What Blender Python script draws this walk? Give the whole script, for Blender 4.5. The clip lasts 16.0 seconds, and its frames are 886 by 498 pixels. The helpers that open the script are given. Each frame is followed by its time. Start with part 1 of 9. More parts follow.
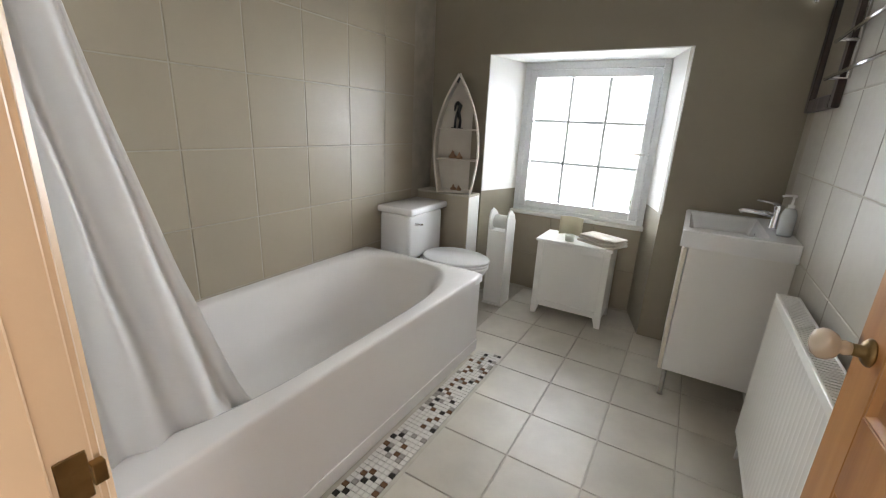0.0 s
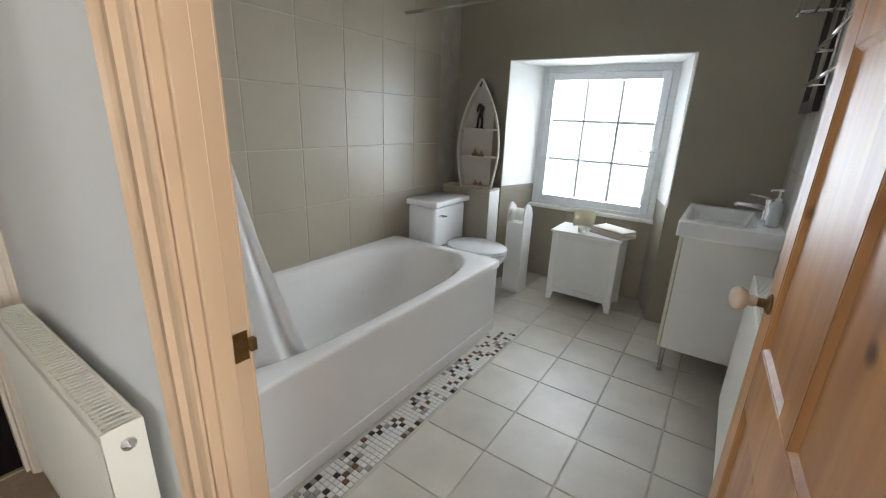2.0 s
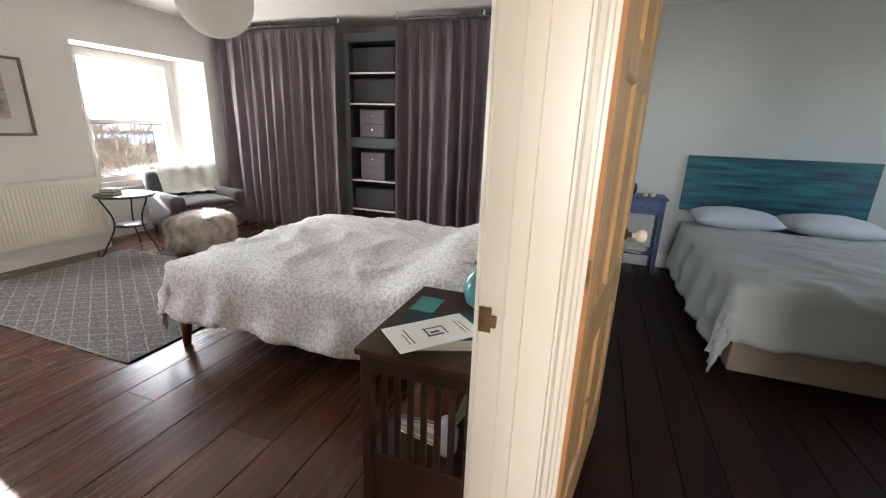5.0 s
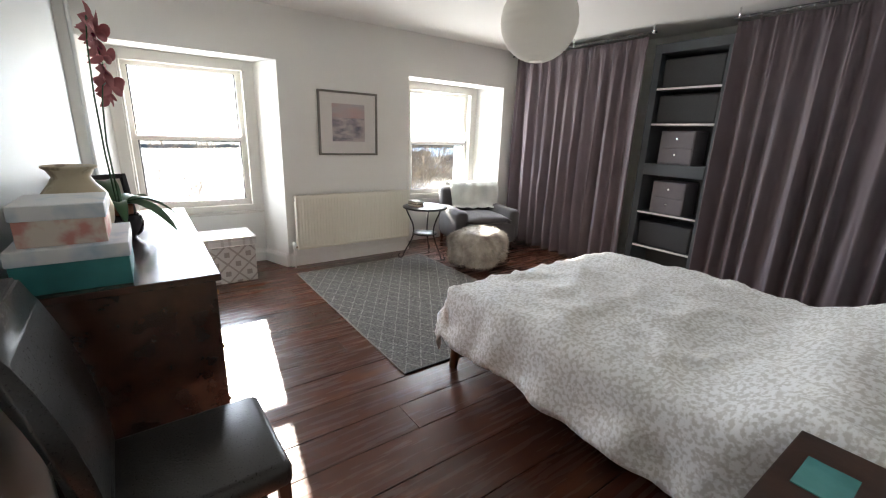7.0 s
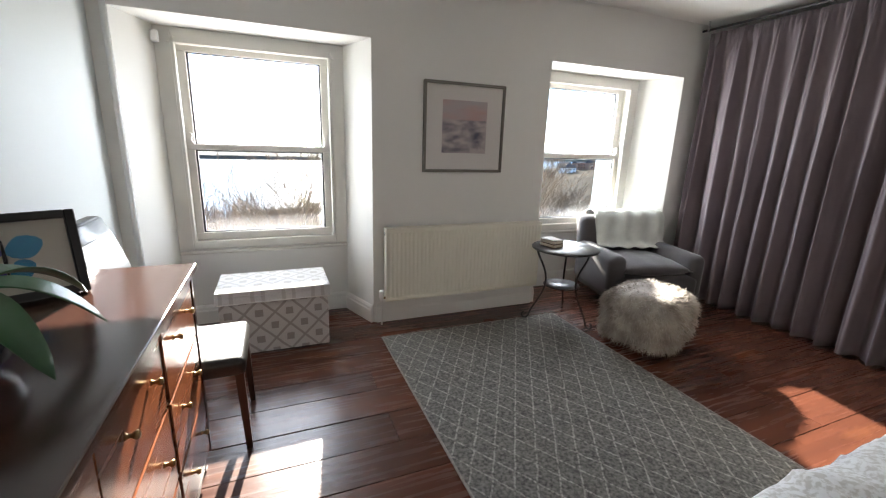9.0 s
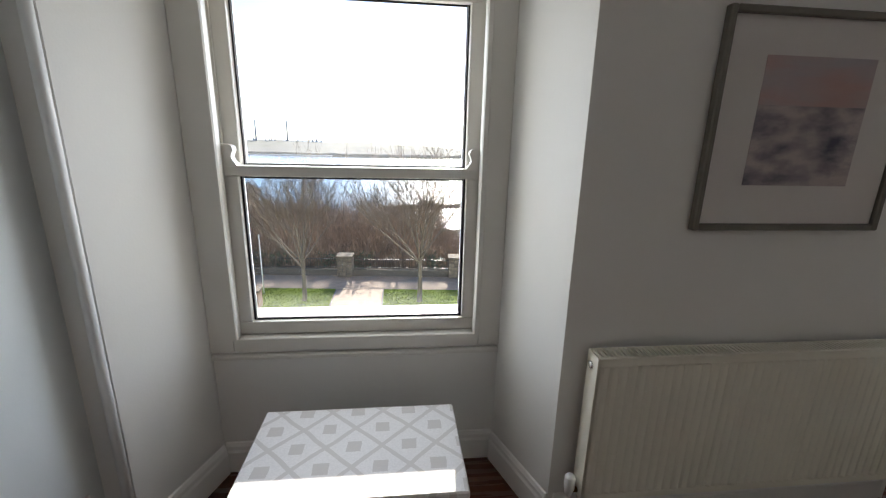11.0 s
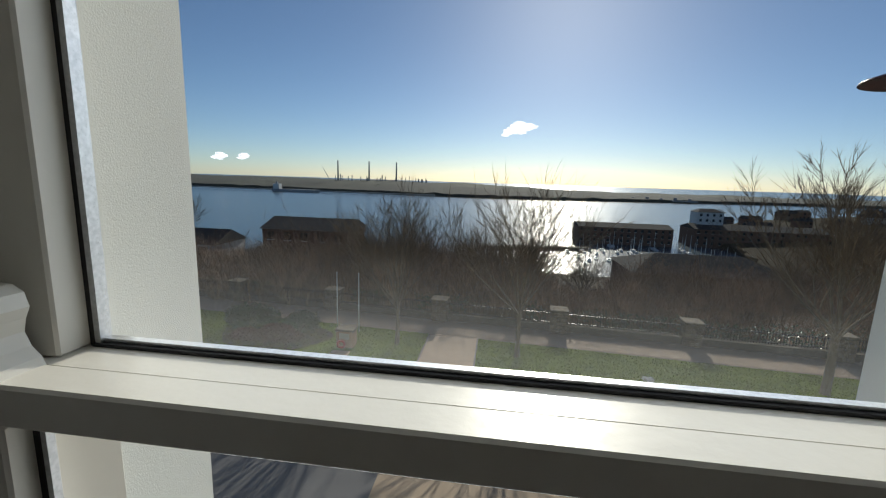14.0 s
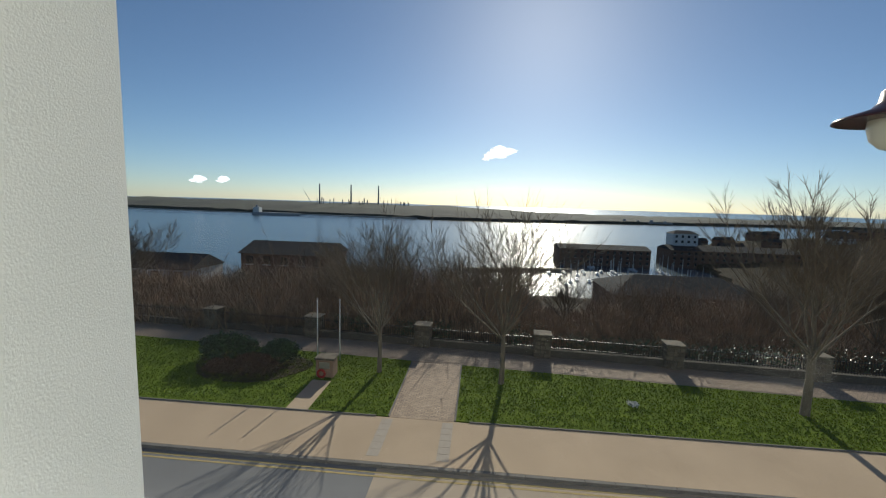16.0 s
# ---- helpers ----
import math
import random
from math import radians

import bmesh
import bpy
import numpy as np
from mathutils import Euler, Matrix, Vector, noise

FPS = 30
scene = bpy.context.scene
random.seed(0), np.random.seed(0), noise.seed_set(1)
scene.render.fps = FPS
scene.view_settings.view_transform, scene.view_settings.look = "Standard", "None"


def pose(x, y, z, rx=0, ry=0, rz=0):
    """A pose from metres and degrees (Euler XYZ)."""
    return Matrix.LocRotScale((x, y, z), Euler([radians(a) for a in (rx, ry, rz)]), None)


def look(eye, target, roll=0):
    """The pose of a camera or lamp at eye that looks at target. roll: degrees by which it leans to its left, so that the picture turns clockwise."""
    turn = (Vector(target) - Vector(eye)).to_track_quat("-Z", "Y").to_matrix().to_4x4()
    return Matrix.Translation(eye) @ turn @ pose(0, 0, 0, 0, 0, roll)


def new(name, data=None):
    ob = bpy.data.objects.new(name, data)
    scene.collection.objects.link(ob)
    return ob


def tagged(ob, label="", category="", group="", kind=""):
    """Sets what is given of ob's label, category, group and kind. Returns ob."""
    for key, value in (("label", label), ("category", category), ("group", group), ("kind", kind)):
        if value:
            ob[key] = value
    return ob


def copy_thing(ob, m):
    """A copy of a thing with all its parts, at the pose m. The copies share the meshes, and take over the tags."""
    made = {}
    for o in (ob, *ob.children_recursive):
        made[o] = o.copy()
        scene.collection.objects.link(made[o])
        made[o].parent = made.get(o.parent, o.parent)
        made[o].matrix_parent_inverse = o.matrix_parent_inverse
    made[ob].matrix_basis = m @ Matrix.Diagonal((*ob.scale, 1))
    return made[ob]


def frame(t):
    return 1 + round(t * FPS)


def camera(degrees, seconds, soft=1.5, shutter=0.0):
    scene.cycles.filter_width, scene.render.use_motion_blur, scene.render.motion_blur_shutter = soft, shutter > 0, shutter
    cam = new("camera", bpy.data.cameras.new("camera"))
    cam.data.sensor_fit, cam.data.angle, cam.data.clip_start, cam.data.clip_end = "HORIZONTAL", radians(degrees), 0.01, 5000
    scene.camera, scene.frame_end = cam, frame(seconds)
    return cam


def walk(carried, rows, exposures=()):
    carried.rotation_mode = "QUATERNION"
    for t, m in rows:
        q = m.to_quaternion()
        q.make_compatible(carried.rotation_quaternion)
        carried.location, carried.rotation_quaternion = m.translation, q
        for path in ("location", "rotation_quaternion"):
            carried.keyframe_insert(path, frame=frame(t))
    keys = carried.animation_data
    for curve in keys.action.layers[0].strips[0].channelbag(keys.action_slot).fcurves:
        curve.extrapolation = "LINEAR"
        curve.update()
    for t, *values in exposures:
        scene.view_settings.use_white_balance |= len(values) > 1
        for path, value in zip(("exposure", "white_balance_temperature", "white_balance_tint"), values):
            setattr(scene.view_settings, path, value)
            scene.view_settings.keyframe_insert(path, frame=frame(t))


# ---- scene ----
cam = camera(93.8, 16.0, soft=1.15)
EXPOSURES = [(0, 2.7, 7150, 15), (1.5, 2.65, 7150, 16), (2.0, 2.6, 6600, 11), (3.0, 2.75, 6250, 9), (3.5, 3.1, 6150, 8), (4.0, 3.35, 6150, 8), (5.0, 3.7, 6650, 11), (7.5, 3.35, 6450, 9), (8.5, 3.1, 6450, 9), (10.2, 2.5, 6450, 10), (11.4, 1.5, 6400, 9), (12.3, 0.35, 6500, 6), (14.0, -0.35, 6500, 4), (16.0, -0.25, 6550, 3)]
PATH = [
    (0, (-0.002, -0.001, 1.356), (0.958, -1.658, 0.777), 2.7),
    (0.5, (0.019, -0.057, 1.362), (0.856, -1.778, 0.782), 2.6),
    (1, (-0.006, -0.02, 1.371), (0.79, -1.761, 0.793), 2.7),
    (1.5, (-0.088, 0.092, 1.381), (0.781, -1.611, 0.795), 2.6),
    (2, (-0.188, 0.248, 1.4), (0.874, -1.336, 0.796), 2.2),
    (2.5, (-0.148, 0.412, 1.374), (1.162, -0.967, 0.758), 2.5),
    (3, (-0.01, 0.554, 1.378), (1.547, -0.53, 0.747), 2.5),
    (3.5, (0.176, 0.694, 1.392), (1.942, 0.006, 0.753), 2.5),
    (4, (0.394, 0.765, 1.384), (2.279, 0.526, 0.758), 2.2),
    (4.5, (0.67, 0.78, 1.399), (2.567, 1.004, 0.806), 2.0),
    (5, (0.857, 0.948, 1.409), (2.666, 1.587, 0.845), 1.9),
    (7.5, (1.161, 1.659, 1.477), (2.184, 3.297, 0.959), 2.0),
    (8, (1.289, 2.031, 1.426), (2.249, 3.715, 0.93), 2.0),
    (8.5, (1.466, 2.407, 1.425), (2.33, 4.143, 0.94), 2.0),
    (9, (1.587, 2.844, 1.422), (2.329, 4.636, 0.933), 1.9),
    (9.5, (1.679, 3.306, 1.417), (2.287, 5.147, 0.924), 1.9),
    (10, (1.718, 3.767, 1.427), (2.185, 5.645, 0.922), 2.0),
    (10.2, (1.716, 3.962, 1.438), (2.127, 5.852, 0.928), 1.8),
    (12.3, (1.668, 5.5, 1.538), (1.619, 7.442, 1.061), 1.8),
    (12.5, (1.661, 5.597, 1.544), (1.576, 7.542, 1.086), 1.9),
    (13, (1.628, 5.803, 1.548), (1.471, 7.753, 1.131), 1.9),
    (13.5, (1.56, 5.97, 1.54), (1.348, 7.923, 1.166), 1.8),
    (14, (1.515, 6.07, 1.559), (1.264, 8.025, 1.221), 1.8),
    (14.5, (1.472, 6.163, 1.572), (1.198, 8.121, 1.267), 1.7),
    (15, (1.481, 6.188, 1.605), (1.2, 8.148, 1.327), 1.7),
    (15.5, (1.488, 6.176, 1.622), (1.228, 8.144, 1.373), 1.6),
    (16, (1.482, 6.195, 1.662), (1.310, 8.175, 1.434), 1.7),
]
walk(cam, [(t, look(eye, target, roll)) for t, eye, target, roll in PATH], EXPOSURES)

# ---- sun and sky ----
SUN_EL, SUN_AZ = radians(24.0), radians(7.7)
world = bpy.data.worlds.new("sky_world")
scene.world = world
world.use_nodes = True
wn, wl = world.node_tree.nodes, world.node_tree.links
sky = wn.new("ShaderNodeTexSky")
sky.sky_type = "NISHITA"
sky.sun_disc = False
sky.sun_elevation, sky.sun_rotation = SUN_EL, SUN_AZ
sky.air_density, sky.dust_density, sky.ozone_density = 0.75, 0.22, 4.0
wl.new(sky.outputs[0], wn["Background"].inputs[0])
wn["Background"].inputs[1].default_value = 0.095
sun_way = Vector((math.sin(SUN_AZ) * math.cos(SUN_EL), math.cos(SUN_AZ) * math.cos(SUN_EL), math.sin(SUN_EL)))
sun_lamp = bpy.data.lights.new("sun", "SUN")
sun_lamp.energy, sun_lamp.angle, sun_lamp.color = 5.0, radians(0.53), (1.0, 0.93, 0.82)
sun_ob = new("sun", sun_lamp)
sun_ob.matrix_world = look(sun_way * 50, (0, 0, 0))


def window_lamp(name, place, target, wide, high, power, colour, spread=165):
    """Area lamp standing in for daylight in a window's opening; some openings are assumed."""
    lamp = bpy.data.lights.new(name, "AREA")
    lamp.spread = radians(spread)
    lamp.shape, lamp.size, lamp.size_y, lamp.energy, lamp.color = "RECTANGLE", wide, high, power, colour
    ob = new(name, lamp)
    ob.matrix_world = look(place, target)
    return ob


window_lamp("bathroom_daylight", (0.76, -3.72, 1.25), (0.76, -1.0, 1.2), 0.9, 1.05, 5.6, (0.80, 0.91, 1.0), 100)
# whitish light added for the landing wall, from an assumed unseen window
window_lamp("landing_assumed_daylight", (-2.38, 0.47, 1.5), (0.0, 0.47, 1.4), 0.8, 1.2, 4.7, (0.95, 0.97, 1.0), 130)
# added to light the back bedroom; its window is assumed, out of view
window_lamp("back_bedroom_assumed_daylight", (4.2, -2.86, 1.5), (4.2, 0.0, 1.3), 1.0, 1.2, 1.35, (0.95, 0.98, 1.0))
for wx, power in ((1.53, 3.8), (4.54, 6.6)):
    window_lamp("bedroom_daylight", (wx, 6.515, 1.35), (wx + 0.2, 3.0, 1.05), 0.88, 1.2, power, (0.95, 0.975, 1.0))
bulb = bpy.data.lights.new("landing_bulb", "POINT")
bulb.energy, bulb.color, bulb.shadow_soft_size = 0.45, (1.0, 0.72, 0.42), 0.09
new("landing_bulb", bulb).location = (-0.75, 0.5, 2.28)

# ---- materials ----


def nodes_of(name):
    m = bpy.data.materials.new(name)
    m.use_nodes = True
    return m, m.node_tree.nodes, m.node_tree.links, m.node_tree.nodes["Principled BSDF"]


def link_colour_noise(m, n, l, b, col, col2, scale, detail, stretch, lo=0.35, hi=0.65, rand=0.0):
    tc = n.new("ShaderNodeTexCoord")
    mp = n.new("ShaderNodeMapping")
    mp.inputs["Scale"].default_value = stretch
    l.new(tc.outputs["Object"], mp.inputs[0])
    vec = mp.outputs[0]
    if rand:
        oi = n.new("ShaderNodeObjectInfo")
        sh = n.new("ShaderNodeVectorMath")
        sh.operation = "SCALE"
        cmb = n.new("ShaderNodeCombineXYZ")
        for k in range(3):
            l.new(oi.outputs["Random"], cmb.inputs[k])
        l.new(cmb.outputs[0], sh.inputs[0])
        sh.inputs["Scale"].default_value = 37.0
        ad = n.new("ShaderNodeVectorMath")
        l.new(vec, ad.inputs[0])
        l.new(sh.outputs[0], ad.inputs[1])
        vec = ad.outputs[0]
    tx = n.new("ShaderNodeTexNoise")
    tx.inputs["Scale"].default_value, tx.inputs["Detail"].default_value = scale, detail
    l.new(vec, tx.inputs["Vector"])
    rp = n.new("ShaderNodeValToRGB")
    rp.color_ramp.elements[0].position, rp.color_ramp.elements[1].position = lo, hi
    rp.color_ramp.elements[0].color, rp.color_ramp.elements[1].color = (*col, 1), (*col2, 1)
    l.new(tx.outputs["Fac"], rp.inputs[0])
    out = rp.outputs[0]
    if rand:
        hs = n.new("ShaderNodeHueSaturation")
        mr = n.new("ShaderNodeMapRange")
        mr.inputs["To Min"].default_value, mr.inputs["To Max"].default_value = 1 - rand, 1 + rand
        l.new(oi.outputs["Random"], mr.inputs[0])
        l.new(mr.outputs[0], hs.inputs["Value"])
        l.new(out, hs.inputs["Color"])
        out = hs.outputs[0]
    l.new(out, b.inputs["Base Color"])
    return vec, out


def surf(name, col, col2=None, rough=0.5, rough2=None, metal=0.0, scale=3.0, detail=6.0, stretch=(1, 1, 1), bump=0.15, bscale=80.0,
         rand=0.0, lo=0.3, hi=0.7, sheen=0.0, coat=0.0, spec=0.5, bdist=0.002):
    """A surface with a slow change of colour, a grain in its gloss and a fine relief."""
    m, n, l, b = nodes_of(name)
    col2 = col2 or tuple(c * 0.86 for c in col)
    vec, _ = link_colour_noise(m, n, l, b, col, col2, scale, detail, stretch, lo, hi, rand)
    b.inputs["Metallic"].default_value = metal
    b.inputs["Specular IOR Level"].default_value = spec
    b.inputs["Sheen Weight"].default_value = sheen
    b.inputs["Coat Weight"].default_value = coat
    b.inputs["Coat Roughness"].default_value = 0.12
    t2 = n.new("ShaderNodeTexNoise")
    t2.inputs["Scale"].default_value, t2.inputs["Detail"].default_value = bscale, 4
    l.new(vec, t2.inputs["Vector"])
    mr = n.new("ShaderNodeMapRange")
    r2 = rough2 if rough2 is not None else min(1, rough * 1.25)
    mr.inputs["From Min"].default_value, mr.inputs["From Max"].default_value = 0.3, 0.7
    mr.inputs["To Min"].default_value, mr.inputs["To Max"].default_value = rough, r2
    l.new(t2.outputs["Fac"], mr.inputs[0])
    l.new(mr.outputs[0], b.inputs["Roughness"])
    if bump:
        bp = n.new("ShaderNodeBump")
        bp.inputs["Strength"].default_value, bp.inputs["Distance"].default_value = bump, bdist
        l.new(t2.outputs["Fac"], bp.inputs["Height"])
        l.new(bp.outputs[0], b.inputs["Normal"])
    return m


def wood(name, dark, light, rough=0.4, axis=2, rings=9.0, rand=0.12, coat=0.0, bump=0.2, knots=False, wear=None):
    """Grain drawn out along one axis."""
    m, n, l, b = nodes_of(name)
    st = [rings, rings, rings]
    st[axis] = rings * 0.07
    vec, out = link_colour_noise(m, n, l, b, dark, light, 1.6, 8, tuple(st), 0.3, 0.72, rand)
    if knots:
        tc = n.new("ShaderNodeTexCoord")
        vo = n.new("ShaderNodeTexVoronoi")
        vo.inputs["Scale"].default_value = 6.5
        l.new(tc.outputs["Object"], vo.inputs["Vector"])
        kr = n.new("ShaderNodeValToRGB")
        kr.color_ramp.elements[0].position, kr.color_ramp.elements[1].position = 0.06, 0.15
        l.new(vo.outputs["Distance"], kr.inputs[0])
        mx = n.new("ShaderNodeMix")
        mx.data_type = "RGBA"
        mx.inputs["A"].default_value = (0.13, 0.05, 0.015, 1)
        l.new(kr.outputs[0], mx.inputs["Factor"])
        l.new(out, mx.inputs["B"])
        l.new(mx.outputs["Result"], b.inputs["Base Color"])
        out = mx.outputs["Result"]
    if wear:
        tc = n.new("ShaderNodeTexCoord")
        w = n.new("ShaderNodeTexNoise")
        w.inputs["Scale"].default_value, w.inputs["Detail"].default_value = 2.3, 9
        mp = n.new("ShaderNodeMapping")
        mp.inputs["Scale"].default_value = (0.6, 2.5, 1)
        geo = n.new("ShaderNodeNewGeometry")
        l.new(geo.outputs["Position"], mp.inputs[0])
        l.new(mp.outputs[0], w.inputs["Vector"])
        wr = n.new("ShaderNodeValToRGB")
        wr.color_ramp.elements[0].position, wr.color_ramp.elements[1].position = 0.58, 0.74
        l.new(w.outputs["Fac"], wr.inputs[0])
        mx = n.new("ShaderNodeMix")
        mx.data_type = "RGBA"
        mx.inputs["B"].default_value = (*wear, 1)
        l.new(wr.outputs[0], mx.inputs["Factor"])
        l.new(out, mx.inputs["A"])
        l.new(mx.outputs["Result"], b.inputs["Base Color"])
    t2 = n.new("ShaderNodeTexNoise")
    t2.inputs["Scale"].default_value, t2.inputs["Detail"].default_value = 5, 6
    l.new(vec, t2.inputs["Vector"])
    mr = n.new("ShaderNodeMapRange")
    mr.inputs["To Min"].default_value, mr.inputs["To Max"].default_value = rough * 0.75, min(1, rough * 1.3)
    l.new(t2.outputs["Fac"], mr.inputs[0])
    l.new(mr.outputs[0], b.inputs["Roughness"])
    bp = n.new("ShaderNodeBump")
    bp.inputs["Strength"].default_value, bp.inputs["Distance"].default_value = bump, 0.003
    l.new(t2.outputs["Fac"], bp.inputs["Height"])
    l.new(bp.outputs[0], b.inputs["Normal"])
    b.inputs["Coat Weight"].default_value = coat
    b.inputs["Coat Roughness"].default_value = 0.15
    return m


def lattice(name, ground, line, pitch_a, pitch_b, wide, rough=0.9, axes=(0, 1), bscale=220.0, bump=0.4, speck=0.2, diamond=False):
    """Woven cloth with a lattice of crossing diagonals, in metres, worked from the object's own axes."""
    m, n, l, b = nodes_of(name)
    tc = n.new("ShaderNodeTexCoord")
    sp = n.new("ShaderNodeSeparateXYZ")
    l.new(tc.outputs["Object"], sp.inputs[0])

    def op(kind, a, c=None):
        q = n.new("ShaderNodeMath")
        q.operation = kind
        for k, v in enumerate((a, c)):
            if v is None:
                continue
            if isinstance(v, (int, float)):
                q.inputs[k].default_value = v
            else:
                l.new(v, q.inputs[k])
        return q.outputs[0]

    wob = n.new("ShaderNodeTexNoise")
    wob.inputs["Scale"].default_value = 9
    l.new(tc.outputs["Object"], wob.inputs["Vector"])
    u = op("DIVIDE", op("ADD", sp.outputs[axes[0]], op("MULTIPLY", wob.outputs["Fac"], 0.02)), pitch_a)
    v = op("DIVIDE", sp.outputs[axes[1]], pitch_b)
    da = op("ABSOLUTE", op("SUBTRACT", op("FRACT", op("ADD", op("ADD", u, v), 50.0)), 0.5))
    db = op("ABSOLUTE", op("SUBTRACT", op("FRACT", op("ADD", op("SUBTRACT", u, v), 50.0)), 0.5))
    if diamond:
        fac = op("GREATER_THAN", op("ADD", da, db), wide)
        e1 = op("LESS_THAN", da, 0.06)
        e2 = op("LESS_THAN", db, 0.06)
        fac = op("MAXIMUM", fac, op("MULTIPLY", op("MAXIMUM", e1, e2), 0.85))
    else:
        fac = op("LESS_THAN", op("MINIMUM", da, db), wide)
    sk = n.new("ShaderNodeTexNoise")
    sk.inputs["Scale"].default_value, sk.inputs["Detail"].default_value = bscale * 0.4, 3
    l.new(tc.outputs["Object"], sk.inputs["Vector"])
    mx = n.new("ShaderNodeMix")
    mx.data_type = "RGBA"
    mx.inputs["A"].default_value, mx.inputs["B"].default_value = (*ground, 1), (*line, 1)
    l.new(op("MULTIPLY", fac, op("ADD", 0.55, op("MULTIPLY", sk.outputs["Fac"], 0.8))), mx.inputs["Factor"])
    hs = n.new("ShaderNodeHueSaturation")
    mr = n.new("ShaderNodeMapRange")
    mr.inputs["From Min"].default_value, mr.inputs["From Max"].default_value = 0.3, 0.7
    mr.inputs["To Min"].default_value, mr.inputs["To Max"].default_value = 1 - speck, 1 + speck
    l.new(sk.outputs["Fac"], mr.inputs[0])
    l.new(mr.outputs[0], hs.inputs["Value"])
    l.new(mx.outputs["Result"], hs.inputs["Color"])
    l.new(hs.outputs[0], b.inputs["Base Color"])
    b.inputs["Roughness"].default_value = rough
    t2 = n.new("ShaderNodeTexNoise")
    t2.inputs["Scale"].default_value = bscale
    l.new(tc.outputs["Object"], t2.inputs["Vector"])
    bp = n.new("ShaderNodeBump")
    bp.inputs["Strength"].default_value, bp.inputs["Distance"].default_value = bump, 0.004
    l.new(op("ADD", t2.outputs["Fac"], op("MULTIPLY", fac, 0.8)), bp.inputs["Height"])
    l.new(bp.outputs[0], b.inputs["Normal"])
    return m


def blotch(name, ground, spots, scale, lo, hi, rough=0.85, bump=0.3, bscale=300.0, stretch=(1, 1, 1), sheen=0.2, detail=3.0):
    """Cloth or paper with a printed or marbled pattern of irregular spots."""
    m = surf(name, ground, spots, rough=rough, scale=scale, detail=detail, lo=lo, hi=hi, bump=bump, bscale=bscale, stretch=stretch, sheen=sheen)
    return m


def clear_glass(name, tint=(1, 1, 1), veil=0.0):
    """Thin clear pane; veil is the share of light scattered as a haze of glare."""
    m = bpy.data.materials.new(name)
    m.use_nodes = True
    n, l = m.node_tree.nodes, m.node_tree.links
    n.remove(n["Principled BSDF"])
    tr, gl, mx, fr = n.new("ShaderNodeBsdfTransparent"), n.new("ShaderNodeBsdfGlossy"), n.new("ShaderNodeMixShader"), n.new("ShaderNodeMath")
    lw = n.new("ShaderNodeLayerWeight")
    lw.inputs[0].default_value = 0.5
    pw = n.new("ShaderNodeMath")
    pw.operation = "POWER"
    pw.inputs[1].default_value = 5.0
    l.new(lw.outputs["Facing"], pw.inputs[0])
    fr.operation = "MULTIPLY_ADD"
    l.new(pw.outputs[0], fr.inputs[0])
    fr.inputs[1].default_value, fr.inputs[2].default_value = 0.6, 0.012
    tr.inputs[0].default_value = (*tint, 1)
    gl.inputs["Roughness"].default_value = 0.01
    l.new(fr.outputs[0], mx.inputs[0])
    l.new(tr.outputs[0], mx.inputs[1])
    l.new(gl.outputs[0], mx.inputs[2])
    out = mx.outputs[0]
    if veil:
        tl, md, nz, mr = n.new("ShaderNodeBsdfTranslucent"), n.new("ShaderNodeMixShader"), n.new("ShaderNodeTexNoise"), n.new("ShaderNodeMapRange")
        tl.inputs[0].default_value = (0.9, 0.9, 0.9, 1)
        tc = n.new("ShaderNodeTexCoord")
        l.new(tc.outputs["Object"], nz.inputs["Vector"])
        nz.inputs["Scale"].default_value, nz.inputs["Detail"].default_value = 4.0, 7
        mr.inputs["From Min"].default_value, mr.inputs["From Max"].default_value = 0.3, 0.7
        mr.inputs["To Min"].default_value, mr.inputs["To Max"].default_value = veil * 0.7, veil * 1.3
        l.new(nz.outputs["Fac"], mr.inputs[0])
        # the veil thickens to a milky band at the pane's foot
        sp, ft, mu = n.new("ShaderNodeSeparateXYZ"), n.new("ShaderNodeMapRange"), n.new("ShaderNodeMath")
        l.new(tc.outputs["Generated"], sp.inputs[0])
        l.new(sp.outputs[2], ft.inputs[0])
        ft.inputs["From Min"].default_value, ft.inputs["From Max"].default_value = 0.0, 0.20
        ft.inputs["To Min"].default_value, ft.inputs["To Max"].default_value = 24.0, 1.0
        mu.operation = "MULTIPLY"
        l.new(mr.outputs[0], mu.inputs[0])
        l.new(ft.outputs[0], mu.inputs[1])
        l.new(mu.outputs[0], md.inputs[0])
        l.new(out, md.inputs[1])
        l.new(tl.outputs[0], md.inputs[2])
        out = md.outputs[0]
    l.new(out, n["Material Output"].inputs[0])
    return m


def see_through(name, col, rough=0.3, share=0.7):
    """Thin frosted or translucent sheet."""
    m, n, l, b = nodes_of(name)
    b.inputs["Base Color"].default_value = (*col, 1)
    b.inputs["Roughness"].default_value = rough
    tl, mx = n.new("ShaderNodeBsdfTranslucent"), n.new("ShaderNodeMixShader")
    tl.inputs[0].default_value = (*col, 1)
    mx.inputs[0].default_value = share
    l.new(b.outputs[0], mx.inputs[1])
    l.new(tl.outputs[0], mx.inputs[2])
    l.new(mx.outputs[0], n["Material Output"].inputs[0])
    return m


